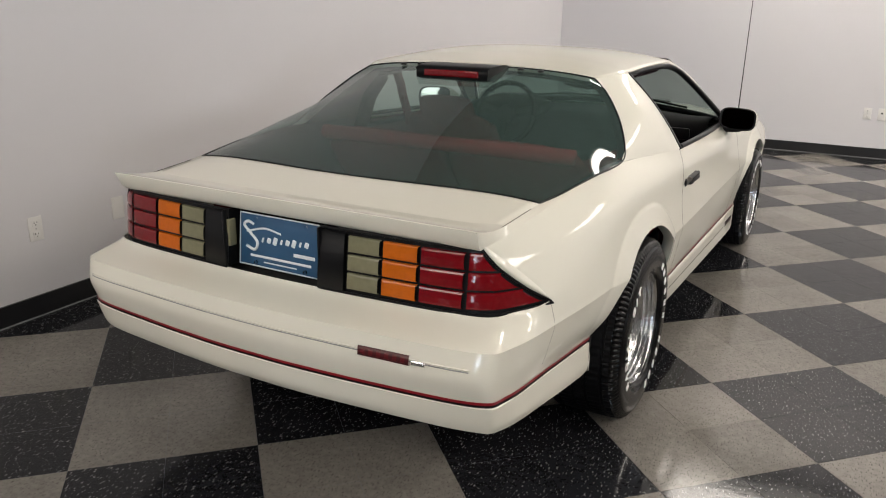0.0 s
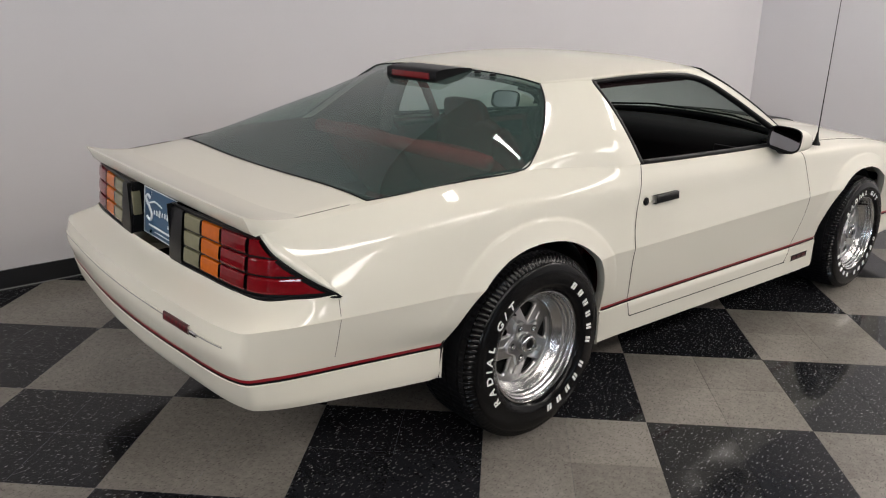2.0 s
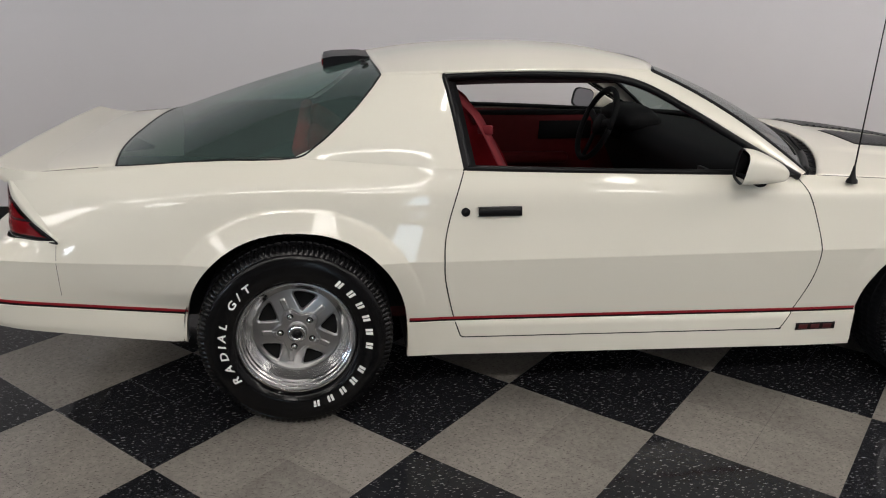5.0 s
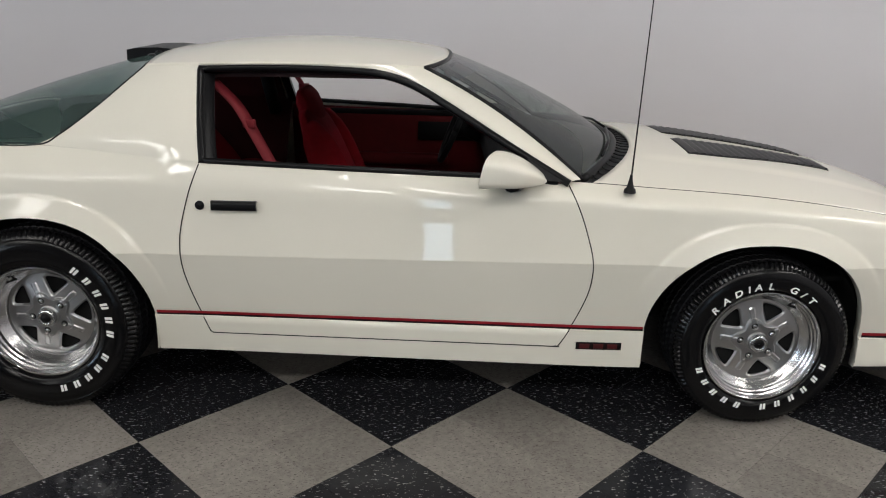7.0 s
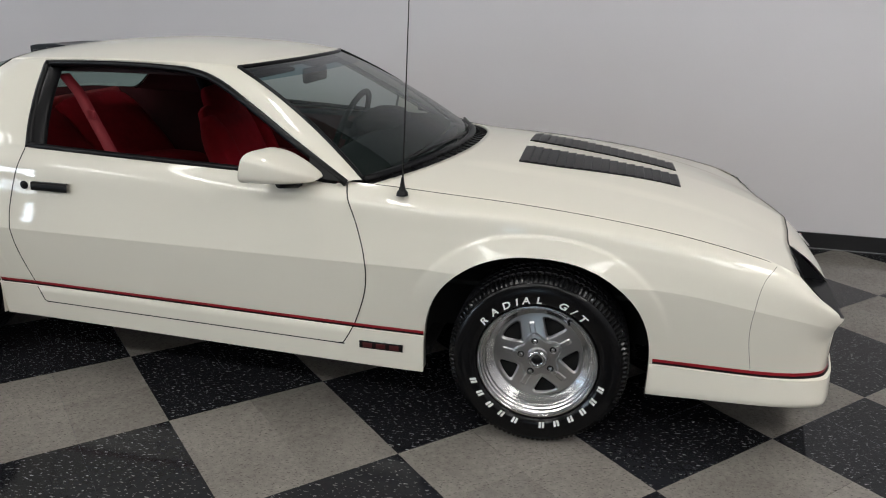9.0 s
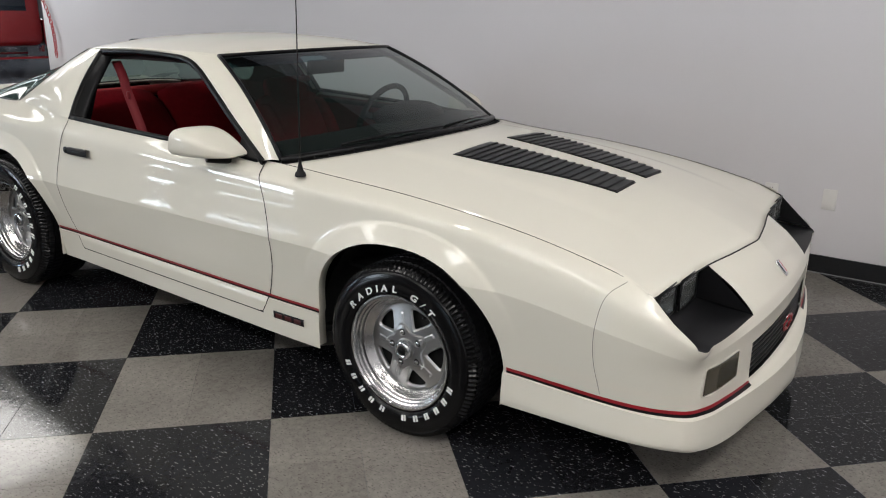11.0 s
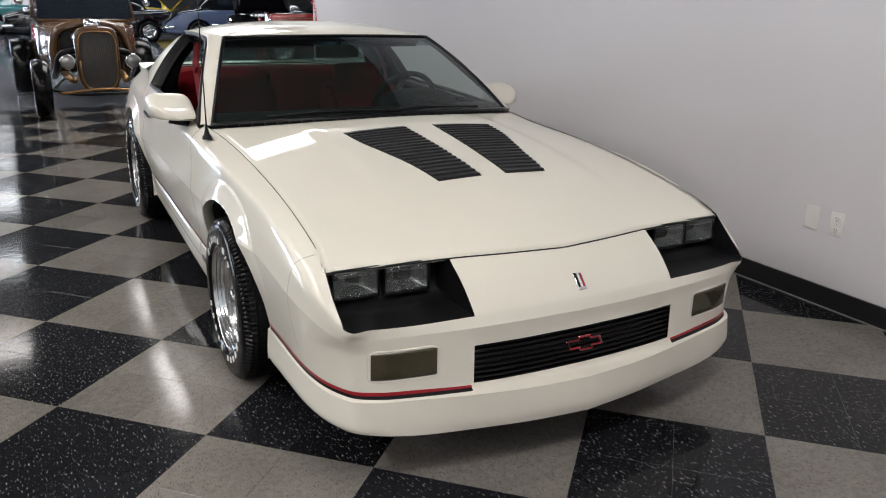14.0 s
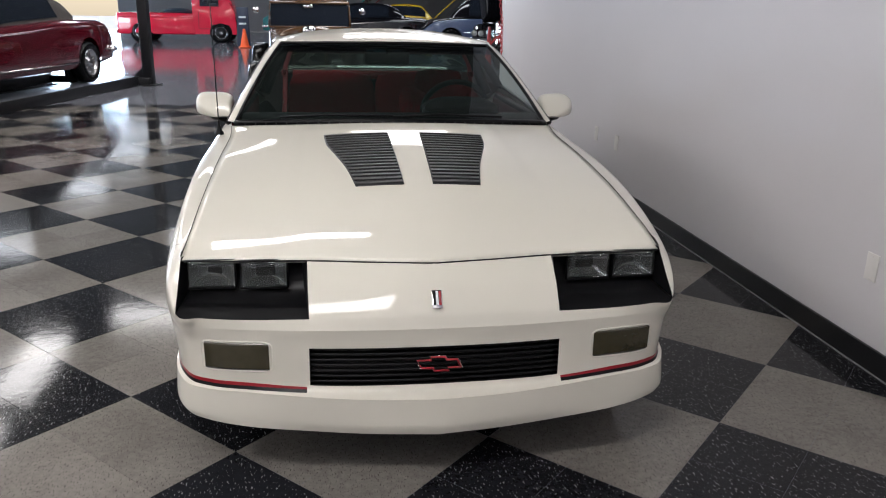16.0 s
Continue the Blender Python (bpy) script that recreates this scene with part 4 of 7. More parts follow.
    def face_x(r, th):
        ph = ((th - math.pi / 2) * 5 / (2 * math.pi) + 0.5) % 1 - 0.5
        d = abs(ph) * 2 * math.pi / 5 * r
        x = 0.050 + 0.014 * min(1, max(0, (0.155 - r) / 0.085)) ** 1.2
        # raised star round the nuts
        star = 0.078 + 0.012 * math.cos(5 * (th - math.pi / 2))
        x += 0.007 * min(1.0, max(0.0, (star - r) / 0.004))
        # raised rib that runs out along each spoke
        if 0.07 < r < 0.128:
            x += 0.0035 * min(1.0, max(0.0, (0.010 - d) / 0.003)) * min(1.0, (0.128 - r) / 0.006)
        if r < 0.036:
            x += 0.008
        # counterbore round each nut
        x -= 0.009 * max(0.0, min(1.0, (0.0125 - math.hypot(d, r - 0.060)) / 0.002))
        # chamfer towards the windows
        return x - 0.007 * max(0.0, 1 - max(window(r, th), 0) / 0.0065) ** 1.5

    bm = bmesh.new()
    V = [[bm.verts.new((face_x(r, 2 * math.pi * k / na), r * math.cos(2 * math.pi * k / na), r * math.sin(2 * math.pi * k / na))) for k in range(na)] for r in rr]
    for i in range(nr - 1):
        for k in range(na):
            if window((rr[i] + rr[i + 1]) / 2, 2 * math.pi * (k + 0.5) / na) < 0:
                continue
            bm.faces.new((V[i][k], V[i][(k + 1) % na], V[i + 1][(k + 1) % na], V[i + 1][k]))
    for v in [v for v in bm.verts if not v.link_faces]:
        bm.verts.remove(v)
    # draw the edge of each window onto its outline
    for v in bm.verts:
        r, th = math.hypot(v.co.y, v.co.z), math.atan2(v.co.z, v.co.y)
        if 0.07 < r < 0.15 and any(len(e.link_faces) == 1 for e in v.link_edges):
            for _ in range(3):
                f0 = window(r, th)
                fr, ft = (window(r + 1e-4, th) - f0) / 1e-4, (window(r, th + 1e-3) - f0) / (1e-3 * r)
                g = fr * fr + ft * ft + 1e-6
                r, th = r - f0 * fr / g, th - f0 * ft / g / r
            v.co = (face_x(r, th), r * math.cos(th), r * math.sin(th))
    bmesh.ops.recalc_face_normals(bm, faces=bm.faces)
    if sum(f.normal.x for f in bm.faces) < 0:
        bmesh.ops.reverse_faces(bm, faces=bm.faces)
    bmesh.ops.solidify(bm, geom=bm.faces[:], thickness=0.020)
    bmesh.ops.rotate(bm, cent=(0, 0, 0), matrix=Matrix.Rotation(turn, 3, "X"), verts=bm.verts)
    sp_ = part("spokes", bm, SPOKE, rim, "polished five-spoke wheel centre")
    sharp(sp_, 40)
    part("centre_cap", lathe_bm([(0.075, 0.034), (0.088, 0.033), (0.094, 0.029), (0.096, 0.020), (0.093, 0.018), (0.093, 0.001)], 40), ALU, rim, "round polished centre cap")
    part("cap_badge", lathe_bm([(0.092, 0.0175), (0.0945, 0.017), (0.095, 0.001)], 30), BLACKTRIM, rim, "black centre badge")
    for k in range(5):
        th = math.pi / 2 + 2 * math.pi * k / 5 + turn
        c = (0.060 * math.cos(th), 0.060 * math.sin(th))
        part("lug_hole", lathe_bm([(0.060, 0.0125), (0.0672, 0.0125), (0.0676, 0.011), (0.066, 0.0105), (0.066, 0.001)], 20), BLACKTRIM, rim).location = (0, *c)
        nut = part("lug_nut", lathe_bm([(0.062, 0.0085), (0.073, 0.0085), (0.075, 0.006), (0.0755, 0.001)], 6), ALU, rim)
        nut.location = (0, *c)
    stem = part("valve_stem", tube_bm([(0.06, 0.168 * math.cos(2.2), 0.168 * math.sin(2.2)), (0.105, 0.178 * math.cos(2.2), 0.178 * math.sin(2.2))], 0.0045, 8), RUBBER, rim, "black rubber valve stem")
    # black disc added so the barrel behind the spokes looks shaded
    part("barrel_shadow", lathe_bm([(0.022, 0.154), (0.024, 0.002)], 48), WELL, rim, "black disc that paints the shade behind the spokes")
    part("brake_disc", lathe_bm([(-0.02, 0.14), (0.0, 0.14), (0.0, 0.02), (-0.02, 0.02)], 48), mat("dark_brake_steel", (0.05, 0.05, 0.05), rough=0.5, metal=0.6, noise_amt=0.3), w, "dark brake disc")
    return w, tyre


def bend(bm, r_mid, height, th0, x):
    """Lay flat characters round a circle, reading clockwise from th0."""
    for v in bm.verts:
        a = th0 - v.co.x / r_mid
        r = r_mid - height / 2 + v.co.y
        v.co = Vector((x + v.co.z, r * math.cos(a), r * math.sin(a)))
    return bm


def letter_bm(ch, height):
    cu = bpy.data.curves.new("letter", "FONT")
    cu.body, cu.size, cu.extrude, cu.offset, cu.shear = ch, height * 1.38, 0.0011, 0.0006, 0.16
    tmp = bpy.data.objects.new("letter", cu)
    scene.collection.objects.link(tmp)
    bpy.context.view_layer.update()
    me = bpy.data.meshes.new_from_object(tmp.evaluated_get(bpy.context.evaluated_depsgraph_get()))
    out = bmesh.new()
    out.from_mesh(me)
    bpy.data.objects.remove(tmp)
    bpy.data.meshes.remove(me)
    bpy.data.curves.remove(cu)
    bmesh.ops.scale(out, vec=(1.26, 1, 1), verts=out.verts)
    return out


# y in the wheel's plane points ahead, so on the right side the lettering reads clockwise as seen from outside
def lettered_wheel(tyre_r, letter_r, spin, high, deep=0.0):
    w, tyre = wheel_master(tyre_r, spin)
    for o in w.children_recursive:
        # a deeper dish: the rim sits in a little, its centre further
        if o.name.split(".")[0] == "rim":
            o.location.x -= deep * 0.5
        elif o.name.split(".")[0] in ("spokes", "centre_cap", "cap_badge", "lug_hole", "lug_nut", "barrel_shadow"):
            o.location.x -= deep * 0.5
    th = radians(217)
    for ch in "RADIAL G/T":
        if ch != " ":
            part("letter", bend(letter_bm(ch, high), letter_r, high, th, 0.1262), WHITELET, tyre, smooth=False)
        th -= radians({"I": 5.6, " ": 7.0, "/": 7.4}.get(ch, 11.1)) * 0.254 / letter_r * 0.97
    # the maker's words are plain bars of their size
    th = radians(56)
    for k in range(12):
        if k != 6:
            for x0, wd in ((0.03, 0.34), (0.52, 0.34)):
                b = box_bm(high * wd, high * 0.94, 0.0022, 0.0004, at=(high * (x0 + wd / 2), high / 2, 0), seg=1)
                for v in b.verts:
                    v.co.x += 0.14 * v.co.y
                part("letter_bar", bend(b, letter_r, high, th, 0.1262), WHITELET, tyre, smooth=False)
        th -= radians(12.2 if k != 6 else 10.0) * 0.254 / letter_r * 0.97
    return w


def copy_part(ob, parent, m):
    """A wheel like ob, sharing its meshes."""
    made = {}
    for o in (ob, *ob.children_recursive):
        made[o] = o.copy()
        scene.collection.objects.link(made[o])
        made[o].parent = made.get(o.parent, o.parent)
    made[ob].parent = parent
    made[ob].matrix_basis = m
    return made[ob]


front, rear = lettered_wheel(0.313, 0.232, 12, 0.023), lettered_wheel(0.340, 0.252, 23, 0.026, 0.016)
# the rear pair is taller and wider
WIDE = Matrix.Diagonal((1.16, 1, 1, 1))
copy_part(front, car, pose(-0.785, 1.284, 0.310, 30, 0, 180))
copy_part(rear, car, pose(-0.756, -1.268, 0.337, 75, 0, 180) @ WIDE)
front.matrix_basis = pose(0.785, 1.284, 0.310, -70, 0, 0)
rear.matrix_basis = pose(0.756, -1.268, 0.337, 0, 0, 0) @ WIDE

# ---- tail panel, lamps and plate
LENS_RED = mat("red_lens", (0.145, 0.003, 0.006), rough=0.10, spec=0.3, coat=0.3, noise_amt=0.25, noise_scale=60, bump=0.08, bump_scale=160)
LENS_AMB = mat("amber_lens", (0.44, 0.10, 0.008), rough=0.15, spec=0.2, coat=0.1, noise_amt=0.15, noise_scale=60, bump=0.08, bump_scale=160)
LENS_CLR = mat("aged_clear_lens", (0.17, 0.16, 0.10), rough=0.2, spec=0.2, coat=0.1, noise_amt=0.12, noise_scale=60, bump=0.08, bump_scale=160)
DARKRED = mat("dark_red_badge", (0.055, 0.006, 0.007), rough=0.3, noise_amt=0.2)
PLATE_B = mat("blue_plate_enamel", (0.022, 0.075, 0.15), rough=0.3, noise_amt=0.15, noise_scale=12)
PLATE_W = mat("white_plate_ink", (0.65, 0.68, 0.70), rough=0.4, noise_amt=0.05)
SMOKE = mat("smoked_lens", (0.042, 0.036, 0.019), rough=0.14, coat=1.0, noise_amt=0.2, noise_scale=40, bump=0.15, bump_scale=120)
GLASS_LAMP = glass_mat("headlamp_glass", (0.80, 0.82, 0.82), rough=0.05, mix=0.015, painted_haze=(0.5, 0.51, 0.5))
LAMPGLASS = mat("ribbed_headlamp_glass", (0.30, 0.305, 0.30), rough=0.10, metal=0.55, coat=1.0, noise_amt=0.35, noise_scale=25, bump=0.5, bump_scale=60)
MIRROR = mat("door_mirror_glass", (0.30, 0.30, 0.31), rough=0.02, metal=1.0)
BADGERED = mat("deep_red_badge_paint", (0.11, 0.008, 0.012), rough=0.35, noise_amt=0.15)
REDENAM = mat("red_enamel", (0.33, 0.02, 0.03), rough=0.3, noise_amt=0.1)

tail_y = pchip([0, 0.178, 0.42, 0.62, 0.70, 0.76, 0.81], [-2.272, -2.270, -2.257, -2.238, -2.205, -2.128, -2.030])


def tail_pt(x, z, out=0.0):
    return np.array([x, float(tail_y(abs(x))) + (z - 0.683) * 0.11 - out, z])


def x_max(z):
    return 0.812 - (z - 0.683) / 0.179 * 0.142


for s in (1, -1):
    lamp = part("tail_lamp", grid(np.array([[tail_pt(0.178 * s + (x_max(z) * s - 0.178 * s) * k, z, -0.006) for k in np.linspace(0, 1, 40)] for z in np.linspace(0.682, 0.863, 8)])), BLACKTRIM, car, "black-framed tail lamp with red, amber and clear cells")
    cols = [(0.275, 0.380, LENS_CLR, "clear_lens"), (0.387, 0.497, LENS_AMB, "amber_lens"), (0.504, 0.632, LENS_RED, "red_lens"), (0.640, None, LENS_RED, "red_lens")]
    for r in range(3):
        z0, z1 = 0.696 + r * 0.0530, 0.696 + r * 0.0530 + 0.0460
        for x0, x1, m, nm in cols:
            def cell(k, g, out, e):
                z = z0 + e + (z1 - z0 - 2 * e) * g
                xb = x1 if x1 else x_max(z) - 0.007
                return tail_pt((x0 + e + (xb - x0 - 2 * e) * k) * s, z, out)
            nk = 12 if x1 else 22
            ks = np.linspace(0, 1, nk)
            rows = [[cell(k, 0, -0.005, 0.0) for k in ks], [cell(k, 0, 0.003, 0.0012) for k in ks], [cell(k, 0.08, 0.0045, 0.003) for k in ks], [cell(k, 0.5, 0.0052, 0.003) for k in ks], [cell(k, 0.92, 0.0045, 0.003) for k in ks], [cell(k, 1, 0.003, 0.0012) for k in ks], [cell(k, 1, -0.005, 0.0) for k in ks]]
            part(nm, grid(np.array(rows)), m, lamp, smooth=False)
    blk = [[tail_pt((0.178 + (0.266 - 0.178) * k) * s, z, o) for k in np.linspace(0, 1, 5)] for z, o in ((0.684, -0.005), (0.688, 0.006), (0.77, 0.008), (0.85, 0.006), (0.854, -0.005))]
    part("lamp_cover", grid(np.array(blk)), BLACKTRIM, lamp, "black blanking panel")
    # black border that rims the lamp
    rim_l = [tail_pt(0.178 * s, 0.862), tail_pt(0.178 * s, 0.683)] + [tail_pt((0.178 + (x_max(0.683) - 0.178) * k) * s, 0.683) for k in np.linspace(0, 1, 30)] + [tail_pt(x_max(z) * s, z) for z in np.linspace(0.69, 0.862, 12)] + [tail_pt((0.178 + (x_max(0.862) - 0.178) * k) * s, 0.862) for k in np.linspace(1, 0, 24)]
    part("lamp_rim", tube_bm(rim_l, 0.0036, 6), BLACKTRIM, lamp, "black lamp rim")
    # body-coloured flange between the lamp's outer edge and the quarter panel
    vv = np.linspace(7, 9, 24)
    e1 = shell(np.array([16.0]), vv)[:, 0] * [s, 1, 1]
    zz = e1[:, 2]
    e2 = np.array([tail_pt((x_max(z) + 0.004) * s, z, 0.003) for z in zz])
    part("lamp_flange", grid(np.array([e1, e1 * 0.5 + e2 * 0.5 + np.array([0.002 * s, 0, 0.002]), e2, e2 + [-0.003 * s, 0.01, 0]])), PAINT, car, "white flange beside the lamp")
    # closing wall at the inner side, facing the plate
    part("recess_wall", box_bm(0.006, 0.10, 0.18, 0.001, at=((0.182) * s, -2.22, 0.772)), BLACKTRIM, car)
part("recess_back", box_bm(0.37, 0.006, 0.19, 0.001, at=(0, -2.178, 0.772)), BLACKTRIM, car, "black recess behind the plate")
pl = part("licence_plate", box_bm(0.305, 0.003, 0.152, 0.001, at=(0, 0, 0)), PLATE_B, car, "blue dealer plate with white script")
pl.matrix_basis = pose(0.004, -2.222, 0.770, -6, 0, 0) @ Matrix.Diagonal((1.07, 1, 1.07, 1))
part("plate_frame", tube_bm([(-0.151, -0.002, -0.075), (0.151, -0.002, -0.075), (0.151, -0.002, 0.075), (-0.151, -0.002, 0.075), (-0.151, -0.002, -0.075)], 0.0022, 6), PLATE_W, pl, "pale plate border")
# the script mark as plain sweeping strokes, the small line as bars
for P, r in (([(-0.10, 0.045), (-0.12, 0.052), (-0.135, 0.04), (-0.11, 0.018), (-0.085, -0.005), (-0.095, -0.028), (-0.125, -0.02)], 0.0045), ([(-0.125, 0.022), (-0.06, 0.038), (0.0, 0.030)], 0.003)):
    part("plate_mark", tube_bm([(x, -0.003, z) for x, z in catmull(P, np.linspace(0, len(P) - 1, 24))], r, 6), PLATE_W, pl, "white sweeping mark")
for k in range(8):
    part("plate_mark", box_bm(0.013 if k % 3 else 0.006, 0.002, 0.022 if k in (2, 5) else 0.015, 0.002, at=(-0.065 + k * 0.0225, -0.003, 0.004 + k * 0.0012), rot=Matrix.Rotation(radians(16), 4, "Y")), PLATE_W, pl)
part("plate_mark", box_bm(0.075, 0.002, 0.010, 0.001, at=(0.085, -0.003, -0.022)), PLATE_W, pl)
part("plate_mark", box_bm(0.22, 0.002, 0.007, 0.001, at=(0.0, -0.003, -0.045)), PLATE_W, pl)
part("plate_mark", box_bm(0.12, 0.002, 0.004, 0.001, at=(0.0, -0.003, -0.06)), PLATE_W, pl)
for x, z in ((-0.09, 0.062), (0.09, 0.062), (-0.09, -0.064), (0.09, -0.064)):
    part("screw", lathe_bm([(-0.006, 0.0055), (-0.004, 0.006), (-0.002, 0.006)], 10, "y"), CHROME if z > 0 else BLACKTRIM, pl).location = (x, 0, z)
part("plate_lamp", box_bm(0.012, 0.03, 0.085, 0.003, at=(-0.172, -2.245, 0.79)), LENS_CLR, car, "yellowed plate lamp lens")

# bumper moulding line, badge and clip
uu = np.concatenate([np.linspace(18.05, 21, 50)])
groove = shell(uu, np.array([5.38]))[0] - [0, 0.0015, 0]
gl = list(groove) + [p * [-1, 1, 1] for p in groove[::-1]]
part("bumper_line", tube_bm(gl, 0.0026, 5), PAINT, car, "fine moulded line across the bumper")
# grey line below the moulding, its shade put into colour
part("bumper_line", tube_bm([p - Vector((0, 0.0, 0.006)) for p in map(Vector, gl)], 0.0016, 5), mat("grey_line_shadow", (0.25, 0.25, 0.25), rough=0.6, noise_amt=0.1), car)


def on_rear(x, z, out=0.0):
    p, nrm, _, _ = BODY_TREE.ray_cast(Vector((x, -3, z)), Vector((0, 1, 0)))
    return None if p is None else p + (nrm if nrm.y < 0 else -nrm) * out


def on_front(x, z, out=0.0):
    p, nrm, _, _ = BODY_TREE.ray_cast(Vector((x, 3, z)), Vector((0, -1, 0)))
    return None if p is None else p + (nrm if nrm.y > 0 else -nrm) * out


def plaque(x0, x1, z0, z1, drop, thick, n=8, pinch=0.0):
    """A thin plate with rounded rim that follows a surface."""
    rows = []
    for g, o, e in ((0, -0.002, 0), (0, thick * 0.7, 0.001), (0.08, thick, 0.002), (0.5, thick, 0.002), (0.92, thick, 0.002), (1, thick * 0.7, 0.001), (1, -0.002, 0)):
        rows.append([drop(x0 + e + (x1 - x0 - 2 * e) * k, z0 + (z1 - z0) * g, o) for k in np.linspace(0, 1, n)])
    return grid(np.array([[tuple(p) for p in r] for r in rows]))


badge = part("rear_badge", plaque(0.397, 0.555, 0.572, 0.598, on_rear, 0.006), DARKRED, car, "dark red rear badge with raised strokes")
for k in range(6):
    part("badge_stroke", plaque(0.407 + k * 0.024, 0.424 + k * 0.024, 0.578, 0.592, lambda x, z, o: on_rear(x, z, o + 0.006), 0.0015, 3), BADGERED, badge)
part("badge_clip", plaque(0.558, 0.60, 0.576, 0.588, on_rear, 0.005, 4), ALU, car, "bare metal badge clip")

# rocker badges, door handles, locks
for s in (1, -1):
    bd = part("rocker_badge", plaque(0.632, 0.800, 0.264, 0.292, lambda y, z, o: on_side(y, z, s, o), 0.004), BLACKTRIM, car, "black and red rocker badge")
    for k in range(3):
        y0 = 0.645 + k * 0.050
        part("badge_stroke", plaque(y0, y0 + 0.040, 0.269, 0.287, lambda y, z, o: on_side(y, z, s, o + 0.004), 0.0012, 3), DARKRED, bd)
    dh = part("handle", plaque(-0.640, -0.484, 0.757, 0.789, lambda y, z, o: on_side(y, z, s, o), 0.020), BLACKTRIM, door_part[s], "black door handle")
    part("handle_slot", plaque(-0.630, -0.494, 0.777, 0.782, lambda y, z, o: on_side(y, z, s, o + 0.02), 0.001, 6), SEAM, dh)
    c = on_side(-0.680, 0.772, s, 0.0)
    lk = part("lock", lathe_bm([(0.0, 0.0155), (0.004, 0.0155), (0.006, 0.013), (0.005, 0.009), (0.007, 0.007), (0.007, 0.0005)], 24), BLACKTRIM, door_part[s], "black door lock")
    lk.matrix_basis = pose(c.x, c.y, c.z, 0, 0, 0 if s > 0 else 180)

# mirrors
for s in (1, -1):
    rings = []
    for f in np.linspace(0, 1, 24):
        y = 0.290 + 0.200 * f
        g = max(0.0, 1 - f ** 1.9)
        lo, hi = 0.868 + 0.006 * f, 0.886 + 0.092 * g ** 0.9
        xi, xo = 0.802, 0.872 + 0.118 * max(0.0, 1 - f ** 4.0)
        cx, cz, w, h = (xi + xo) / 2, (lo + hi) / 2, (xo - xi) / 2, (hi - lo) / 2
        if f == 1:
            w, h = w * 0.75, h * 0.3
        ring = []
        for t in np.linspace(0, 2 * math.pi, 45):
            c, sn = math.cos(t), math.sin(t)
            px = math.copysign(abs(c) ** 0.55, c) * w
            pz = math.copysign(abs(sn) ** 0.55, sn) * h
            ring.append(((cx + px) * s, y + 0.03 * (1 - f) * (px / 0.095) * -1.0 + 0.012 * (1 - f) * (pz / 0.058), cz + pz))
        rings.append(ring)
    mb = grid(np.array(rings))
    mir = part("mirror", mb, PAINT, car, "body-coloured door mirror")
    lipr = [np.mean(rings[0], axis=0) * 0.12 + np.array(p) * 0.88 + [0, 0.006, 0] for p in rings[0]]
    part("mirror_rim", grid(np.array([rings[0], lipr])), BLACKTRIM, mir, "black mirror rim")
    fc = bmesh.new()
    vsx = [fc.verts.new(p) for p in lipr[:-1]]
    fc.faces.new(vsx)
    part("mirror_glass", fc, MIRROR, mir, "mirror glass", smooth=False)
    part("mirror_foot", tube_bm([(0.895 * s, 0.37, 0.876), (0.86 * s, 0.385, 0.860), (0.82 * s, 0.40, 0.858)], [0.03, 0.020, 0.024], 12), BLACKTRIM, mir, "black mirror foot")
    part("sail_patch", grid(np.array([[(0.815 * s, 0.57, 0.868), (0.815 * s, 0.44, 0.872)], [(0.795 * s, 0.50, 0.905), (0.780 * s, 0.43, 0.94)]])), BLACKTRIM, car, "black triangle at the mirror mount")

# aerial
ab = on_side(0.781, 0.83, 1) or Vector((0.824, 0.781, 0.85))
ant = part("aerial", tube_bm([(0.822, 0.781, 0.845), (0.823, 0.787, 1.10), (0.825, 0.80, 1.66)], [0.0032, 0.0025, 0.0016], 8), BLACKTRIM, car, "thin black whip aerial")
part("aerial_base", lathe_bm([(0.838, 0.021), (0.850, 0.019), (0.856, 0.013), (0.866, 0.010), (0.885, 0.006), (0.90, 0.0045)], 20, "z"), BLACKTRIM, ant, "black rubber aerial base").location = (0.822, 0.781, 0)

# hood louvres
for s in (1, -1):
    outer = pchip([1.127, 1.26, 1.41, 1.56, 1.67, 1.755], [0.342, 0.331, 0.297, 0.260, 0.240, 0.226])
    inner = pchip([1.127, 1.755], [0.068, 0.052])
    base = []
    for y in np.linspace(1.122, 1.750, 26):
        base.append([on_hood(float(inner(y) + (outer(y) - inner(y)) * k) * s, y, 0.003) for k in np.linspace(0, 1, 9)])
    lv = part("hood_louvre", solid(grid(np.array([[tuple(p) for p in r] for r in base])), 0.006), LOUVRE, car, "matt black slatted hood louvre panel")
    n = 18
    for k in range(n):
        y0 = 1.128 + k * (1.747 - 1.128) / n
        y1 = y0 + (1.747 - 1.128) / n * 0.95
        rows = []
        for y, o in ((y0, 0.0035), (y0 + 0.004, 0.0042), ((y0 + y1) / 2, 0.0062), (y1 - 0.004, 0.0085), (y1, 0.0080), (y1, 0.003)):
            yy = min(max(y, 1.128), 1.754)
            rows.append([tuple(on_hood(float(inner(yy) + (outer(yy) - inner(yy)) * q) * s, y, o)) for q in np.linspace(0.02, 0.98, 8)])
        part("slat", grid(np.array(rows)), LOUVRE, lv)

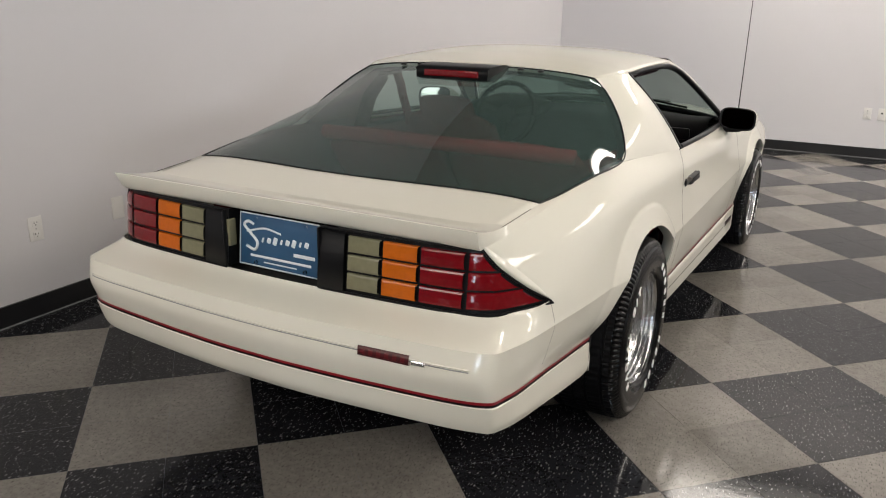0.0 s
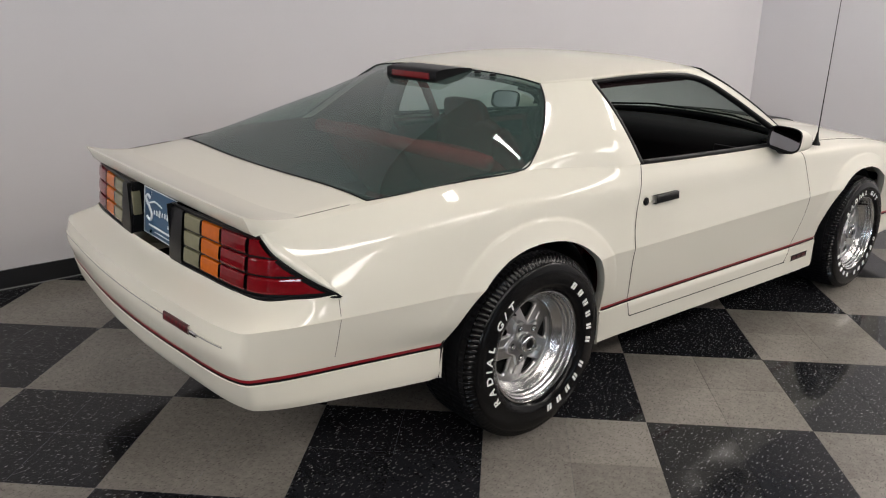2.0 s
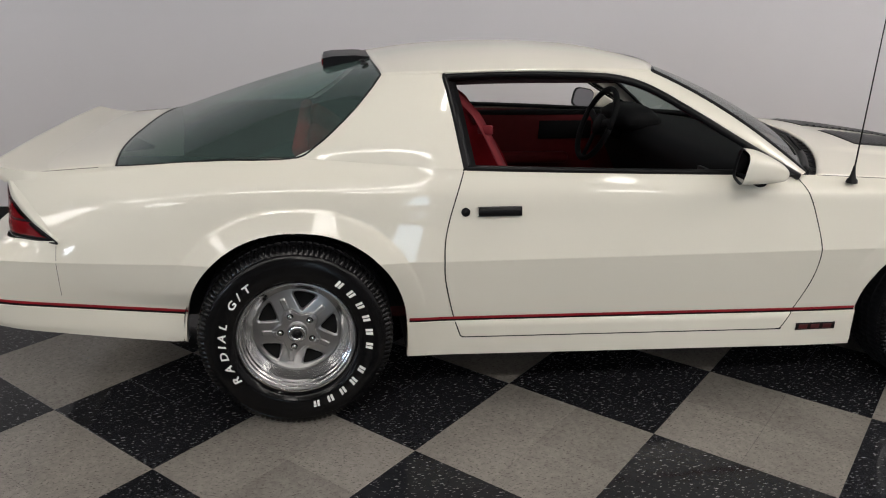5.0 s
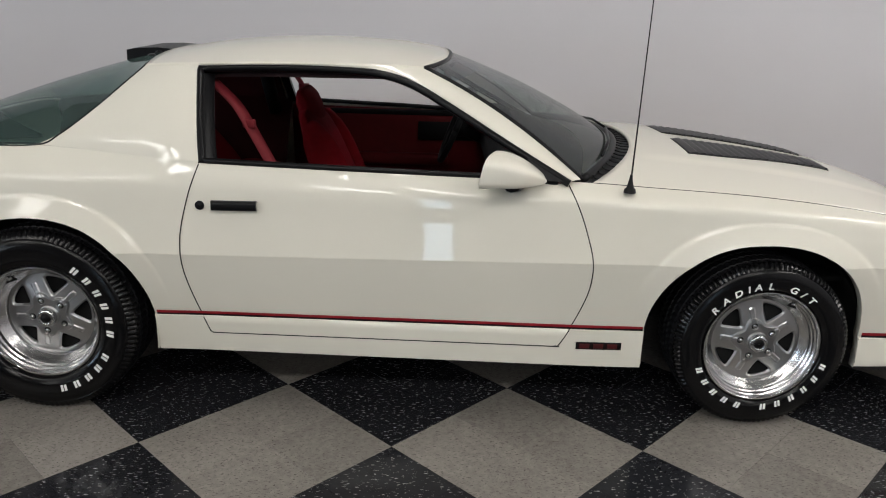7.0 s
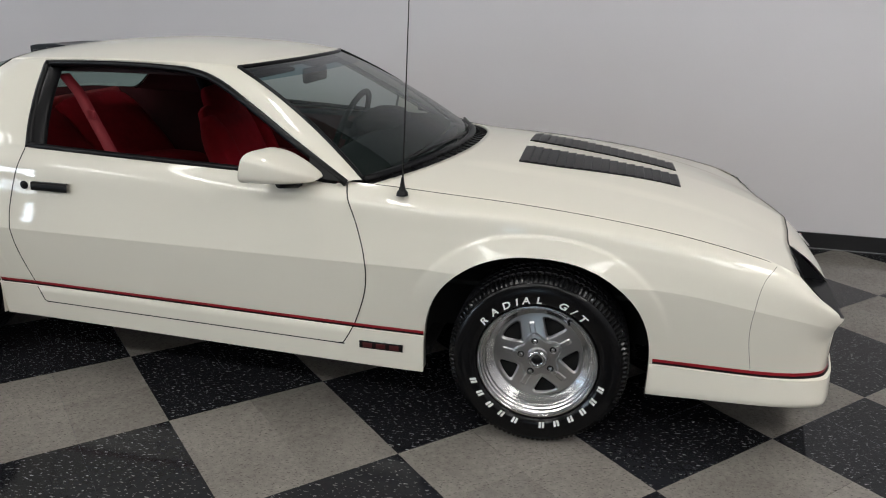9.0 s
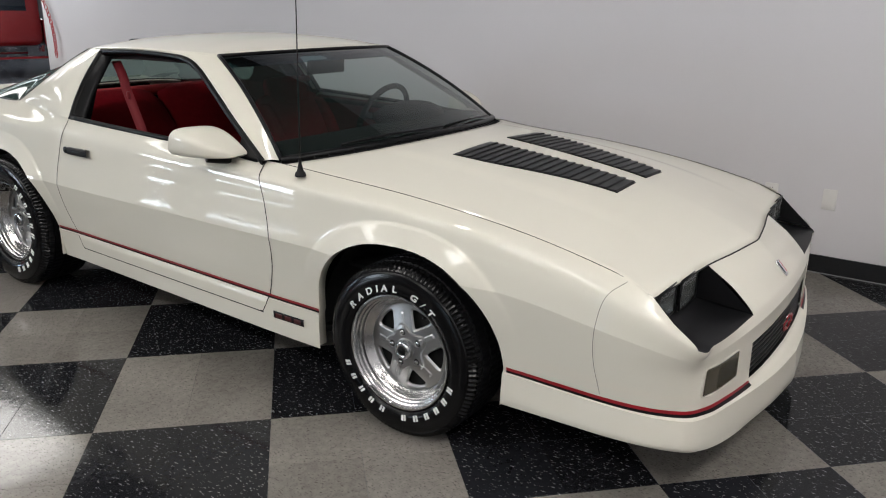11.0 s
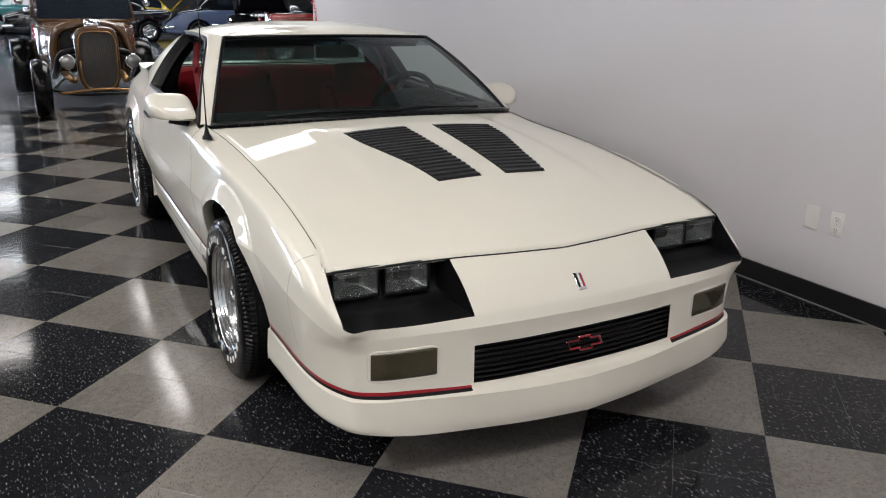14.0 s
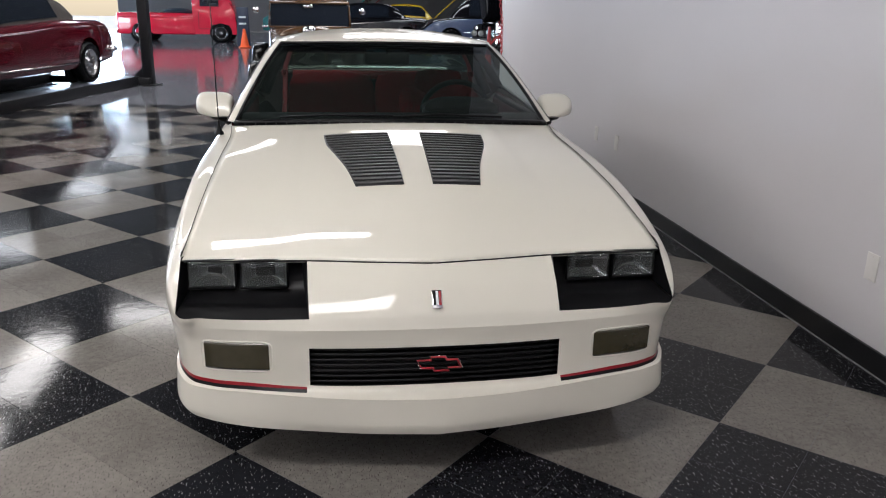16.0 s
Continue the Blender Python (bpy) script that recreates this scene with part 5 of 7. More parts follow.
# cowl grille under the rear edge of the hood and wipers
cw = []
for t in np.linspace(-1, 1, 41):
    a, b = ws_base(0.765 * t), np.array(hood_at(t, 0.0))
    cw.append([a + [0, 0.01, -0.002], a * 0.5 + b * 0.5 + [0, 0, -0.012], b + [0, 0.02, -0.018]])
part("cowl_grille", grid(np.array(cw)), BLACKTRIM, car, "black slotted cowl panel")
for k in range(30):
    t = -0.93 + 1.86 * k / 29
    a, b = ws_base(0.765 * t), np.array(hood_at(t, 0.0))
    part("cowl_rib", tube_bm([a + [0, 0.012, 0.002], a * 0.5 + b * 0.5 + [0, 0, -0.006], b + [0, 0.01, -0.012]], 0.003, 5), BLACKTRIM, car)
for x0, x1 in ((0.55, 0.02), (0.02, -0.52)):
    P = [windscreen(x0 / 0.765, 0.03) + [0, 0.012, 0.012], windscreen((x0 * 0.6 + x1 * 0.4) / 0.765, 0.045) + [0, 0.014, 0.014], windscreen(x1 / 0.765, 0.035) + [0, 0.012, 0.012]]
    part("wiper", tube_bm(P, 0.006, 6), BLACKTRIM, car, "black wiper arm and blade")

# ---- headlamps
for s in (1, -1):
    top = shell(np.linspace(2, 5, 16), np.array([9.0]))[0]
    bot = shell(np.linspace(2, 5, 16), np.array([7.0]))[0]
    fl = np.array([s, 1, 1])
    bt, bb = top.copy(), bot.copy()
    for q, z in ((bt, 0.672), (bb, 0.555)):
        q[:, 1] = 2.085 - 0.03 * np.clip((q[:, 0] - 0.55) / 0.25, 0, 1)
        q[:, 2] = z
        q[:, 0] = 0.41 + (q[:, 0] - 0.39) * 0.90
    pocket = part("headlamp_pocket", grid(np.array([bot * fl, (bot * 0.55 + bb * 0.45) * fl - [0, 0, 0.004], bb * fl, (bb * 0.5 + bt * 0.5) * fl, bt * fl, top * fl - [0, 0, 0.006]])), BLACKTRIM, car, "satin black recessed headlamp pocket")
    for e in (0, -1):
        side = np.array([[bot[e], bot[e] * 0.5 + top[e] * 0.5, top[e]], [bb[e], bb[e] * 0.5 + bt[e] * 0.5, bt[e]]]) * fl
        part("pocket_wall", grid(side), BLACKTRIM, pocket)
    for xc, yc in ((0.690, 2.066), (0.528, 2.078)):
        hl = part("headlamp", box_bm(0.150, 0.06, 0.094, 0.006, at=(xc * s, yc - 0.03, 0.616), seg=2), BLACKTRIM, pocket, "rectangular sealed-beam headlamp")
        refl = []
        for a in np.linspace(-1, 1, 17):
            refl.append([((xc + 0.068 * a) * s, yc + 0.012 - 0.045 * (1 - max(abs(a), abs(c)) ** 2.0), 0.616 + 0.040 * c) for c in np.linspace(-1, 1, 11)])
        bo = grid(np.array(refl))
        bmesh.ops.translate(bo, vec=(0, 0.03, 0), verts=bo.verts)
        part("reflector", bo, mat("lamp_reflector", (0.36, 0.365, 0.36), rough=0.16, metal=0.9, noise_amt=0.2, noise_scale=30, bump=0.3, bump_scale=45), hl, "bright lamp reflector")
        flute = np.array([[((xc + 0.070 * a) * s, yc + 0.046 + 0.0022 * math.cos(a * 44) + 0.006 * (1 - a * a), 0.616 + 0.042 * c) for a in np.linspace(-1, 1, 57)] for c in np.linspace(-1, 1, 5)])
        gl2 = part("lamp_glass", solid(grid(flute), 0.003), GLASS_LAMP, hl, "clear ribbed lamp glass")
        gl2.visible_shadow = False
        part("lamp_bezel", tube_bm([((xc + a * 0.073) * s, yc + 0.046, 0.616 + b * 0.045) for a, b in ((-1, -1), (1, -1), (1, 1), (-1, 1), (-1, -1))], 0.0045, 6), BLACKTRIM, hl, "black lamp bezel")
    # turn lamps
    tl = part("turn_lamp", plaque(0.508 * s, 0.706 * s, 0.366, 0.452, on_front, 0.002, 12), SMOKE, car, "smoked turn signal lens")
    ringp = []
    for k in range(33):
        t = 2 * math.pi * k / 32 + math.pi / 4
        c, sn = math.cos(t), math.sin(t)
        px, pz = 0.607 + math.copysign(min(abs(c) ** 0.35 * 1.03, 1), c) * 0.104, 0.409 + math.copysign(min(abs(sn) ** 0.35 * 1.03, 1), sn) * 0.048
        ringp.append(on_front(px * s, pz, -0.002))
    part("lamp_surround", tube_bm(ringp, 0.0040, 10), PAINT, tl, "white lamp surround")

# ---- grille
gu = np.linspace(0, 2, 16)
gt, gb = shell(gu, np.array([5.0]))[0], shell(gu, np.array([4.0]))[0]
half = np.array([gb, gb - [0, 0.07, 0], gt - [0, 0.07, 0], gt])
gr = part("grille", grid(half, mirror=True), BLACKTRIM, car, "black slatted lower grille")
for k in range(7):
    f = (k + 0.6) / 7.2
    line = gb * (1 - f) + gt * f - [0, 0.012, 0]
    P = list(line[::-1] * [-1, 1, 1]) + list(line[1:])
    part("slat", tube_bm(P, 0.0052, 6), BLACKTRIM, gr)
bow = [(-0.072, -0.012), (-0.058, 0.014), (-0.024, 0.014), (-0.019, 0.024), (0.029, 0.024), (0.024, 0.014), (0.072, 0.014), (0.058, -0.012), (0.020, -0.012), (0.015, -0.022), (-0.033, -0.022), (-0.028, -0.012)]
emb = part("grille_emblem", tube_bm([(x * 0.95 - 0.004, 2.333, 0.382 + z) for x, z in bow + bow[:1]], 0.0036, 6), REDENAM, gr, "red outlined cross-shaped emblem")
part("emblem_face", tube_bm([(x * 1.03 - 0.004, 2.331, 0.382 + z * 1.1) for x, z in bow + bow[:1]], 0.0016, 5), CHROME, emb, "bright edge of the emblem")
# nose emblem
ne = part("nose_emblem", box_bm(0.032, 0.006, 0.060, 0.002, at=(0, 0, 0)), CHROME, car, "small upright chrome nose emblem")
ne.matrix_basis = pose(0, 2.272, 0.574, 48, 0, 0)
pn = on_front(0, 0.574, 0.004)
if pn is not None:
    ne.matrix_basis = pose(pn.x, pn.y, pn.z, 43, 0, 0)
for x, m in ((-0.009, REDENAM), (0.0, PLATE_W), (0.009, BLACKTRIM)):
    part("emblem_bar", box_bm(0.0075, 0.004, 0.046, 0.0006, at=(x, 0.003, 0.003)), m, ne)

# ---- high brake lamp on the hatch
hb_ = []
for x in np.linspace(-0.165, 0.165, 20):
    e = 1 - max(0, (abs(x) - 0.13) / 0.035) ** 2 * 0.5
    hb_.append([(x, -0.945, 1.228), (x, -1.02, 1.234), (x, -1.115, 1.230), (x * 0.99, -1.150, 1.222), (x * 0.98, -1.152, 1.182), (x * 0.98, -1.10, 1.17), (x, -1.0, 1.19), (x, -0.945, 1.22)])
hbm = grid(np.array(hb_))
for e in (0, -1):
    hbm.faces.new([hbm.verts.new(p) for p in hb_[e]])
bl_ = part("brake_lamp", hbm, BLACKTRIM, car, "black high brake lamp with red lens")
part("red_lens", box_bm(0.245, 0.008, 0.026, 0.003, at=(0, -1.153, 1.202)), LENS_RED, bl_, "dark red brake lens")
for x in (-0.30, -0.22, 0.22, 0.30):
    p = hatch(x / 0.53, 0.025)
    part("hinge_bolt", lathe_bm([(0.0, 0.014), (0.006, 0.014), (0.009, 0.008), (0.009, 0.001)], 14, "z"), BLACKTRIM, car, "black hatch hinge cap").location = (p[0], p[1] - 0.01, p[2])

# ---- cabin
REDCL = mat("red_velour", (0.145, 0.0048, 0.009), rough=0.9, spec=0.08, noise_amt=0.3, noise_scale=30, bump=0.3, bump_scale=400)
REDVN = mat("red_vinyl", (0.07, 0.004, 0.006), rough=0.6, spec=0.15, noise_amt=0.2, noise_scale=20, bump=0.2, bump_scale=300)
DASH = mat("black_dash_vinyl", (0.0045, 0.0045, 0.0052), rough=0.7, spec=0.15, noise_amt=0.2, bump=0.2, bump_scale=300)
CARPET = mat("dark_red_carpet", (0.055, 0.006, 0.008), rough=0.95, noise_amt=0.4, noise_scale=80, bump=0.4)
CARGO = mat("charcoal_cargo_carpet", (0.018, 0.018, 0.018), rough=0.95, noise_amt=0.4, noise_scale=80, bump=0.4)
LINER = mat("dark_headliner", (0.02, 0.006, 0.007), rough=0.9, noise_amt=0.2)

part("carpet", box_bm(1.10, 2.4, 0.02, 0.005, at=(0, -0.35, 0.27)), CARPET, car, "dark red cabin carpet")
part("cargo_floor", box_bm(1.30, 0.95, 0.03, 0.01, at=(0, -1.72, 0.66)), CARGO, car, "charcoal cargo carpet")
for s in (1, -1):
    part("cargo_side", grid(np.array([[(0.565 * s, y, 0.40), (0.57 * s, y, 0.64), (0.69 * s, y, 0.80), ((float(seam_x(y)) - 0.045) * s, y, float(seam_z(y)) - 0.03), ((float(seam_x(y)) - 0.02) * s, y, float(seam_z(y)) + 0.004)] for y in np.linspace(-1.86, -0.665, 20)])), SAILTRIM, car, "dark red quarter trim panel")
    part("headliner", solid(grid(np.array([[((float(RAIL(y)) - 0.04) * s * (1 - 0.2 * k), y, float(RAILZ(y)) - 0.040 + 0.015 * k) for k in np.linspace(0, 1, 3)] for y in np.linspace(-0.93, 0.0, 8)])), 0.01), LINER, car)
    # door inner trim with armrest
    dt = part("door_trim", solid(grid(np.array([[(0.775 * s, y, 0.30), (0.79 * s, y, 0.60), (0.775 * s, y, 0.84 - 0.02 * (y + 0.65)), (0.80 * s, y, 0.885 - 0.02 * (y + 0.65))] for y in np.linspace(-0.66, 0.56, 14)])), 0.015), REDVN, door_part[s], "red vinyl door trim")
    part("armrest", box_bm(0.07, 0.55, 0.06, 0.018, at=(0.745 * s, -0.10, 0.62)), REDVN, dt, "red armrest")
    part("trim_cap", box_bm(0.04, 1.18, 0.03, 0.01, at=(0.785 * s, -0.05, 0.862)), DASH, dt, "black top rail")
    part("trim_patch", box_bm(0.012, 0.30, 0.10, 0.004, at=(0.765 * s, 0.16, 0.77)), DASH, dt, "dark inlay")
    # B-pillar trim
    part("pillar_trim", tube_bm([(0.735 * s, -0.745, 0.86), (0.655 * s, -0.765, 1.04), (0.565 * s, -0.785, 1.135)], [0.035, 0.035, 0.028], 8), DASH, car, "dark pillar trim")
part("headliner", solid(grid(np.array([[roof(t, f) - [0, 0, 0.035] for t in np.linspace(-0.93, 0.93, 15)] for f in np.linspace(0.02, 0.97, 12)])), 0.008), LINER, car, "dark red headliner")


def cushion(w, d, h, bulge, at, rx, ry=0, rz=0):
    """A padded block: rounded box that swells in the middle."""
    b = bmesh.new()
    bmesh.ops.create_cube(b, size=1)
    bmesh.ops.subdivide_edges(b, edges=b.edges[:], cuts=7, use_grid_fill=True)
    for v in b.verts:
        p = v.co * 2
        k = (1 - p.x**4 * 0.35) * (1 - p.y**4 * 0.35)
        q = Vector((p.x * (1 - 0.10 * p.y**4) * (1 - 0.12 * p.z**4), p.y * (1 - 0.10 * p.x**4) * (1 - 0.12 * p.z**4), p.z * (k * (1 + bulge * (1 - p.x**2) * (1 - p.y**2)))))
        v.co = Vector((q.x * w / 2, q.y * d / 2, q.z * h / 2))
    bmesh.ops.transform(b, matrix=pose(*at, rx, ry, rz), verts=b.verts)
    return b


def front_seat(x, folded):
    st = part("seat", cushion(0.50, 0.52, 0.17, 0.2, (x, -0.06, 0.42), 8), REDCL, car, "dark red velour bucket seat")
    if folded:
        # backrest tipped forward over the cushion, below the window line
        bk = part("backrest", cushion(0.48, 0.60, 0.15, 0.2, (x, -0.14, 0.60), 8), REDCL, st, "backrest tipped forward over the cushion")
        part("headrest", cushion(0.27, 0.17, 0.10, 0.2, (x, 0.22, 0.66), 8), REDCL, bk)
    else:
        bk = part("backrest", cushion(0.50, 0.64, 0.12, 0.25, (x, -0.385, 0.655), 114), REDCL, st)
        part("headrest", cushion(0.30, 0.20, 0.088, 0.2, (x, -0.497, 0.935), 110), REDCL, bk, "dark red headrest")
        for e in (-1, 1):
            part("bolster", cushion(0.09, 0.52, 0.14, 0.2, (x + 0.21 * e, -0.370, 0.66), 114), REDCL, bk)
    for e in (-1, 1):
        part("bolster", cushion(0.09, 0.46, 0.15, 0.2, (x + 0.215 * e, -0.06, 0.46), 8), REDCL, st)
    part("seat_base", box_bm(0.42, 0.44, 0.08, 0.02, at=(x, -0.06, 0.32)), DASH, st, "black seat base")


front_seat(0.37, True)
front_seat(-0.37, False)
rs = part("rear_seat", cushion(1.10, 0.46, 0.20, 0.1, (0, -0.86, 0.58), 8), REDCL, car, "dark red velour rear bench")
for x in (0.30, -0.30):
    part("backrest", cushion(0.60, 0.56, 0.15, 0.12, (x, -1.04, 0.735), 131), REDCL, rs)
part("seat_top", tube_bm([(-0.57, -1.24, 0.935), (0.57, -1.24, 0.935)], 0.03, 10), mat("bright_red_velour", (0.26, 0.014, 0.016), rough=0.85, noise_amt=0.25, noise_scale=30, bump=0.3, bump_scale=400), rs, "red upper edge of the rear seat")
# dashboard
ds = [[(x, 0.72 - 0.10 * (x / 0.74) ** 2, 0.895 - 0.03 * (x / 0.74) ** 2), (x, 0.52, 0.895), (x, 0.40, 0.888), (x, 0.335, 0.86), (x, 0.32, 0.80), (x, 0.40, 0.66), (x, 0.48, 0.50)] for x in np.linspace(-0.74, 0.74, 25)]
db = part("dashboard", grid(np.array(ds)), DASH, car, "black padded dashboard")
part("binnacle", cushion(0.40, 0.20, 0.12, 0.1, (-0.37, 0.37, 0.90), 0), DASH, db, "instrument hood")
part("vent_bezel", box_bm(0.12, 0.02, 0.06, 0.006, at=(0.60, 0.315, 0.82)), BLACKTRIM, db)
part("console", box_bm(0.20, 0.75, 0.22, 0.03, at=(0, 0.10, 0.40)), DASH, car, "black centre console")
part("gear_lever", tube_bm([(0, 0.12, 0.50), (0, 0.10, 0.66)], 0.012, 8), DASH, car)
# steering wheel
sw = new("steering_wheel")
sw.parent = car
sw["label"] = "black three-spoke steering wheel"
sw.matrix_basis = pose(-0.37, 0.20, 0.865, 68, 0, 0)
rg = [(0.182 * math.cos(t), 0.182 * math.sin(t), 0) for t in np.linspace(0, 2 * math.pi, 49)]
part("wheel_rim", tube_bm(rg, 0.0145, 10), DASH, sw)
part("wheel_hub", lathe_bm([(-0.05, 0.04), (-0.01, 0.055), (0.0, 0.05), (0.004, 0.001)], 24, "z"), DASH, sw)
for a in (15, 165, 270):
    part("wheel_spoke", box_bm(0.135, 0.035, 0.010, 0.003, at=(0.105 * math.cos(radians(a)), 0.105 * math.sin(radians(a)), -0.008), rot=Matrix.Rotation(radians(a), 4, "Z")), DASH, sw)
part("steering_column", tube_bm([(-0.37, 0.21, 0.86), (-0.37, 0.42, 0.78)], 0.035, 10), DASH, car)
# inner mirror, belts
BELT = mat("red_belt_webbing", (0.17, 0.010, 0.016), rough=0.7, noise_amt=0.15, noise_scale=90)
im = part("inner_mirror", box_bm(0.24, 0.03, 0.065, 0.012, at=(0.0, 0.155, 1.145), seg=3), BLACKTRIM, car, "black inner mirror")
part("mirror_stalk", tube_bm([(0, 0.16, 1.17), (0, 0.20, 1.20)], 0.008, 6), BLACKTRIM, im)
for s in (1, -1):
    P = catmull([(0.545 * s, -0.70, 1.15), (0.57 * s, -0.62, 1.08), (0.585 * s, -0.576, 1.02), (0.59 * s, -0.48, 0.84), (0.60 * s, -0.36, 0.62)], np.linspace(0, 4, 30))
    b = grid(np.array([[p + [0.015 * s, -0.016, 0], p + [-0.015 * s, 0.016, 0.004]] for p in P]))
    part("seat_belt", solid(b, 0.003), BELT, car, "faded red seat belt")
    part("belt_guide", box_bm(0.016, 0.058, 0.034, 0.006, at=(0.588 * s, -0.565, 1.005), rot=Matrix.Rotation(radians(-30 * s), 4, "Z")), BELT, car, "red plastic belt guide")
    part("sun_visor", box_bm(0.38, 0.14, 0.016, 0.006, at=(0.30 * s, 0.04, 1.185), rot=Matrix.Rotation(radians(-12), 4, "X")), LINER, car, "dark sun visor")
# firewall closes the cabin to the front and the bay below the hood
part("firewall", box_bm(1.46, 0.02, 0.56, 0.004, at=(0, 0.66, 0.56)), WELL, car)
part("bay_floor", box_bm(1.40, 1.4, 0.02, 0.004, at=(0, 1.40, 0.50)), WELL, car)
part("tail_floor", box_bm(1.28, 0.26, 0.02, 0.004, at=(0, -2.06, 0.655)), WELL, car)

# ---------------------------------------------------------------- small fittings on the walls
PLASTIC = mat("white_plastic_plate", (0.68, 0.66, 0.635), rough=0.4, noise_amt=0.04)
SLOT = mat("dark_slot", (0.03, 0.03, 0.03), rough=0.7, noise_amt=0.1)


def wall_outlet(m, kind):
    lab = {"duplex": "white duplex power outlet on the wall", "blank": "white blank cover plate on the wall", "data": "white data outlet plate on the wall"}[kind]
    th = thing("wall_outlet" if kind == "duplex" else "cover_plate", lab, "outlet" if kind == "duplex" else "plate", m)
    pl_ = part("plate", box_bm(0.006, 0.072, 0.117, 0.002, at=(0.003, 0, 0)), PLASTIC, th)
    if kind == "duplex":
        for z in (-0.028, 0.028):
            sk = part("socket", box_bm(0.003, 0.034, 0.029, 0.0012, at=(0.0072, 0, z)), PLASTIC, th)
            for y, h in ((-0.007, 0.009), (0.007, 0.007)):
                part("slot", box_bm(0.001, 0.003, h, at=(0.0089, y, z + 0.004)), SLOT, sk)
            part("slot", box_bm(0.001, 0.005, 0.005, at=(0.0089, 0, z - 0.008)), SLOT, sk)
        part("screw", box_bm(0.002, 0.005, 0.005, 0.0008, at=(0.007, 0, 0)), CHROME, th)
    elif kind == "data":
        part("jack", box_bm(0.003, 0.018, 0.018, 0.001, at=(0.007, 0, 0.012)), SLOT, th)
    for z in ((-0.048, 0.048) if kind != "duplex" else ()):
        part("screw", box_bm(0.002, 0.005, 0.005, 0.0008, at=(0.0065, 0, z)), PLASTIC, th)
    return th


OUTLETS = ((-0.89, 0.43, "duplex"), (-0.42, 0.43, "blank"), (2.59, 0.43, "blank"), (2.73, 0.425, "duplex"), (3.04, 0.43, "blank"))
OUTLETS_FRONT = ((0.37, 0.45, "duplex"), (0.50, 0.45, "data"))
for y, z, kind in OUTLETS:
    wall_outlet(pose(WALL_X, y, z), kind)
for x, z, kind in OUTLETS_FRONT:
    wall_outlet(pose(x, CORNER_Y, z, 0, 0, -90), kind)

# ---------------------------------------------------------------- the showroom behind
MAROON = mat("maroon_paint", (0.085, 0.0025, 0.009), rough=0.14, coat=1.0, noise_amt=0.08)
REDP = mat("bright_red_paint", (0.72, 0.010, 0.045), rough=0.22, coat=1.0, noise_amt=0.06)
OLDRED = mat("deep_red_paint", (0.22, 0.012, 0.014), rough=0.2, coat=1.0, noise_amt=0.08)
NAVY = mat("slate_blue_paint", (0.085, 0.115, 0.20), rough=0.2, coat=1.0, noise_amt=0.08)
JET = mat("black_paint", (0.006, 0.006, 0.008), rough=0.1, coat=1.0, noise_amt=0.1)
BROWN = mat("brown_patina", (0.085, 0.042, 0.018), rough=0.25, coat=1.0, noise_amt=0.6, noise_scale=5, bump=0.1)
GOLD = mat("bronze_trim", (0.30, 0.17, 0.07), rough=0.35, metal=0.8, noise_amt=0.3, noise_scale=12)
MESH = mat("grey_radiator_mesh", (0.085, 0.08, 0.075), rough=0.5, metal=0.3, noise_amt=0.25, noise_scale=40, bump=0.4, bump_scale=120)
SOFT = mat("grey_canvas_top", (0.05, 0.045, 0.043), rough=0.9, noise_amt=0.15)
DKGLASS = mat("dark_window_glass", (0.012, 0.016, 0.024), rough=0.04, coat=1.0, noise_amt=0.2)
STEEL = mat("black_lift_steel", (0.010, 0.010, 0.012), rough=0.4, noise_amt=0.3)
YELLOW = mat("yellow_paint", (0.55, 0.38, 0.02), rough=0.2, coat=1.0, noise_amt=0.06)
TEAL = mat("teal_paint", (0.05, 0.30, 0.30), rough=0.2, coat=1.0, noise_amt=0.06)
ORANGE = mat("orange_cone_plastic", (0.75, 0.10, 0.02), rough=0.5, noise_amt=0.1)
SIGNB = mat("blue_sign_panel", (0.015, 0.022, 0.045), rough=0.5, noise_amt=0.1)
CHAINR = mat("red_plastic_chain", (0.42, 0.02, 0.025), rough=0.5, noise_amt=0.15)


def far_wheel(parent, x, y, r=0.33, w=0.22, out=1, material=ALU):
    """out: which way the wheel's face looks along x."""
    wh = new("wheel")
    wh.parent = parent
    wh.matrix_basis = pose(x, y, r, 0, 0, 0 if out > 0 else 180)
    k = r / 0.33
    part("tyre", lathe_bm([(-w / 2, 0.2 * k), (-w / 2, 0.29 * k), (-w / 2 + 0.02, 0.325 * k), (0, 0.33 * k), (w / 2 - 0.02, 0.325 * k), (w / 2, 0.29 * k), (w / 2, 0.215 * k), (w / 2 - 0.02, 0.2 * k)], 40), RUBBER, wh)
    part("rim", lathe_bm([(w / 2 - 0.02, 0.21 * k), (w / 2, 0.205 * k), (w / 2 - 0.015, 0.19 * k), (w / 2 - 0.05, 0.17 * k), (w / 2 - 0.06, 0.08 * k), (w / 2 - 0.02, 0.06 * k), (w / 2 - 0.01, 0.04 * k), (w / 2 - 0.01, 0.002)], 40), material, wh)
    for q in range(5):
        a = 2 * math.pi * q / 5
        part("spoke", box_bm(0.02, 0.05 * k, 0.15 * k, 0.005, at=(w / 2 - 0.035, 0.12 * k * math.sin(-a), 0.12 * k * math.cos(a)), rot=Matrix.Rotation(a, 4, "X")), material, wh)
    # black disc painted in as the shade behind the spokes
    part("wheel_dark", lathe_bm([(w / 2 - 0.062, 0.175 * k), (w / 2 - 0.064, 0.002)], 30), BLACKTRIM, wh)
    return wh


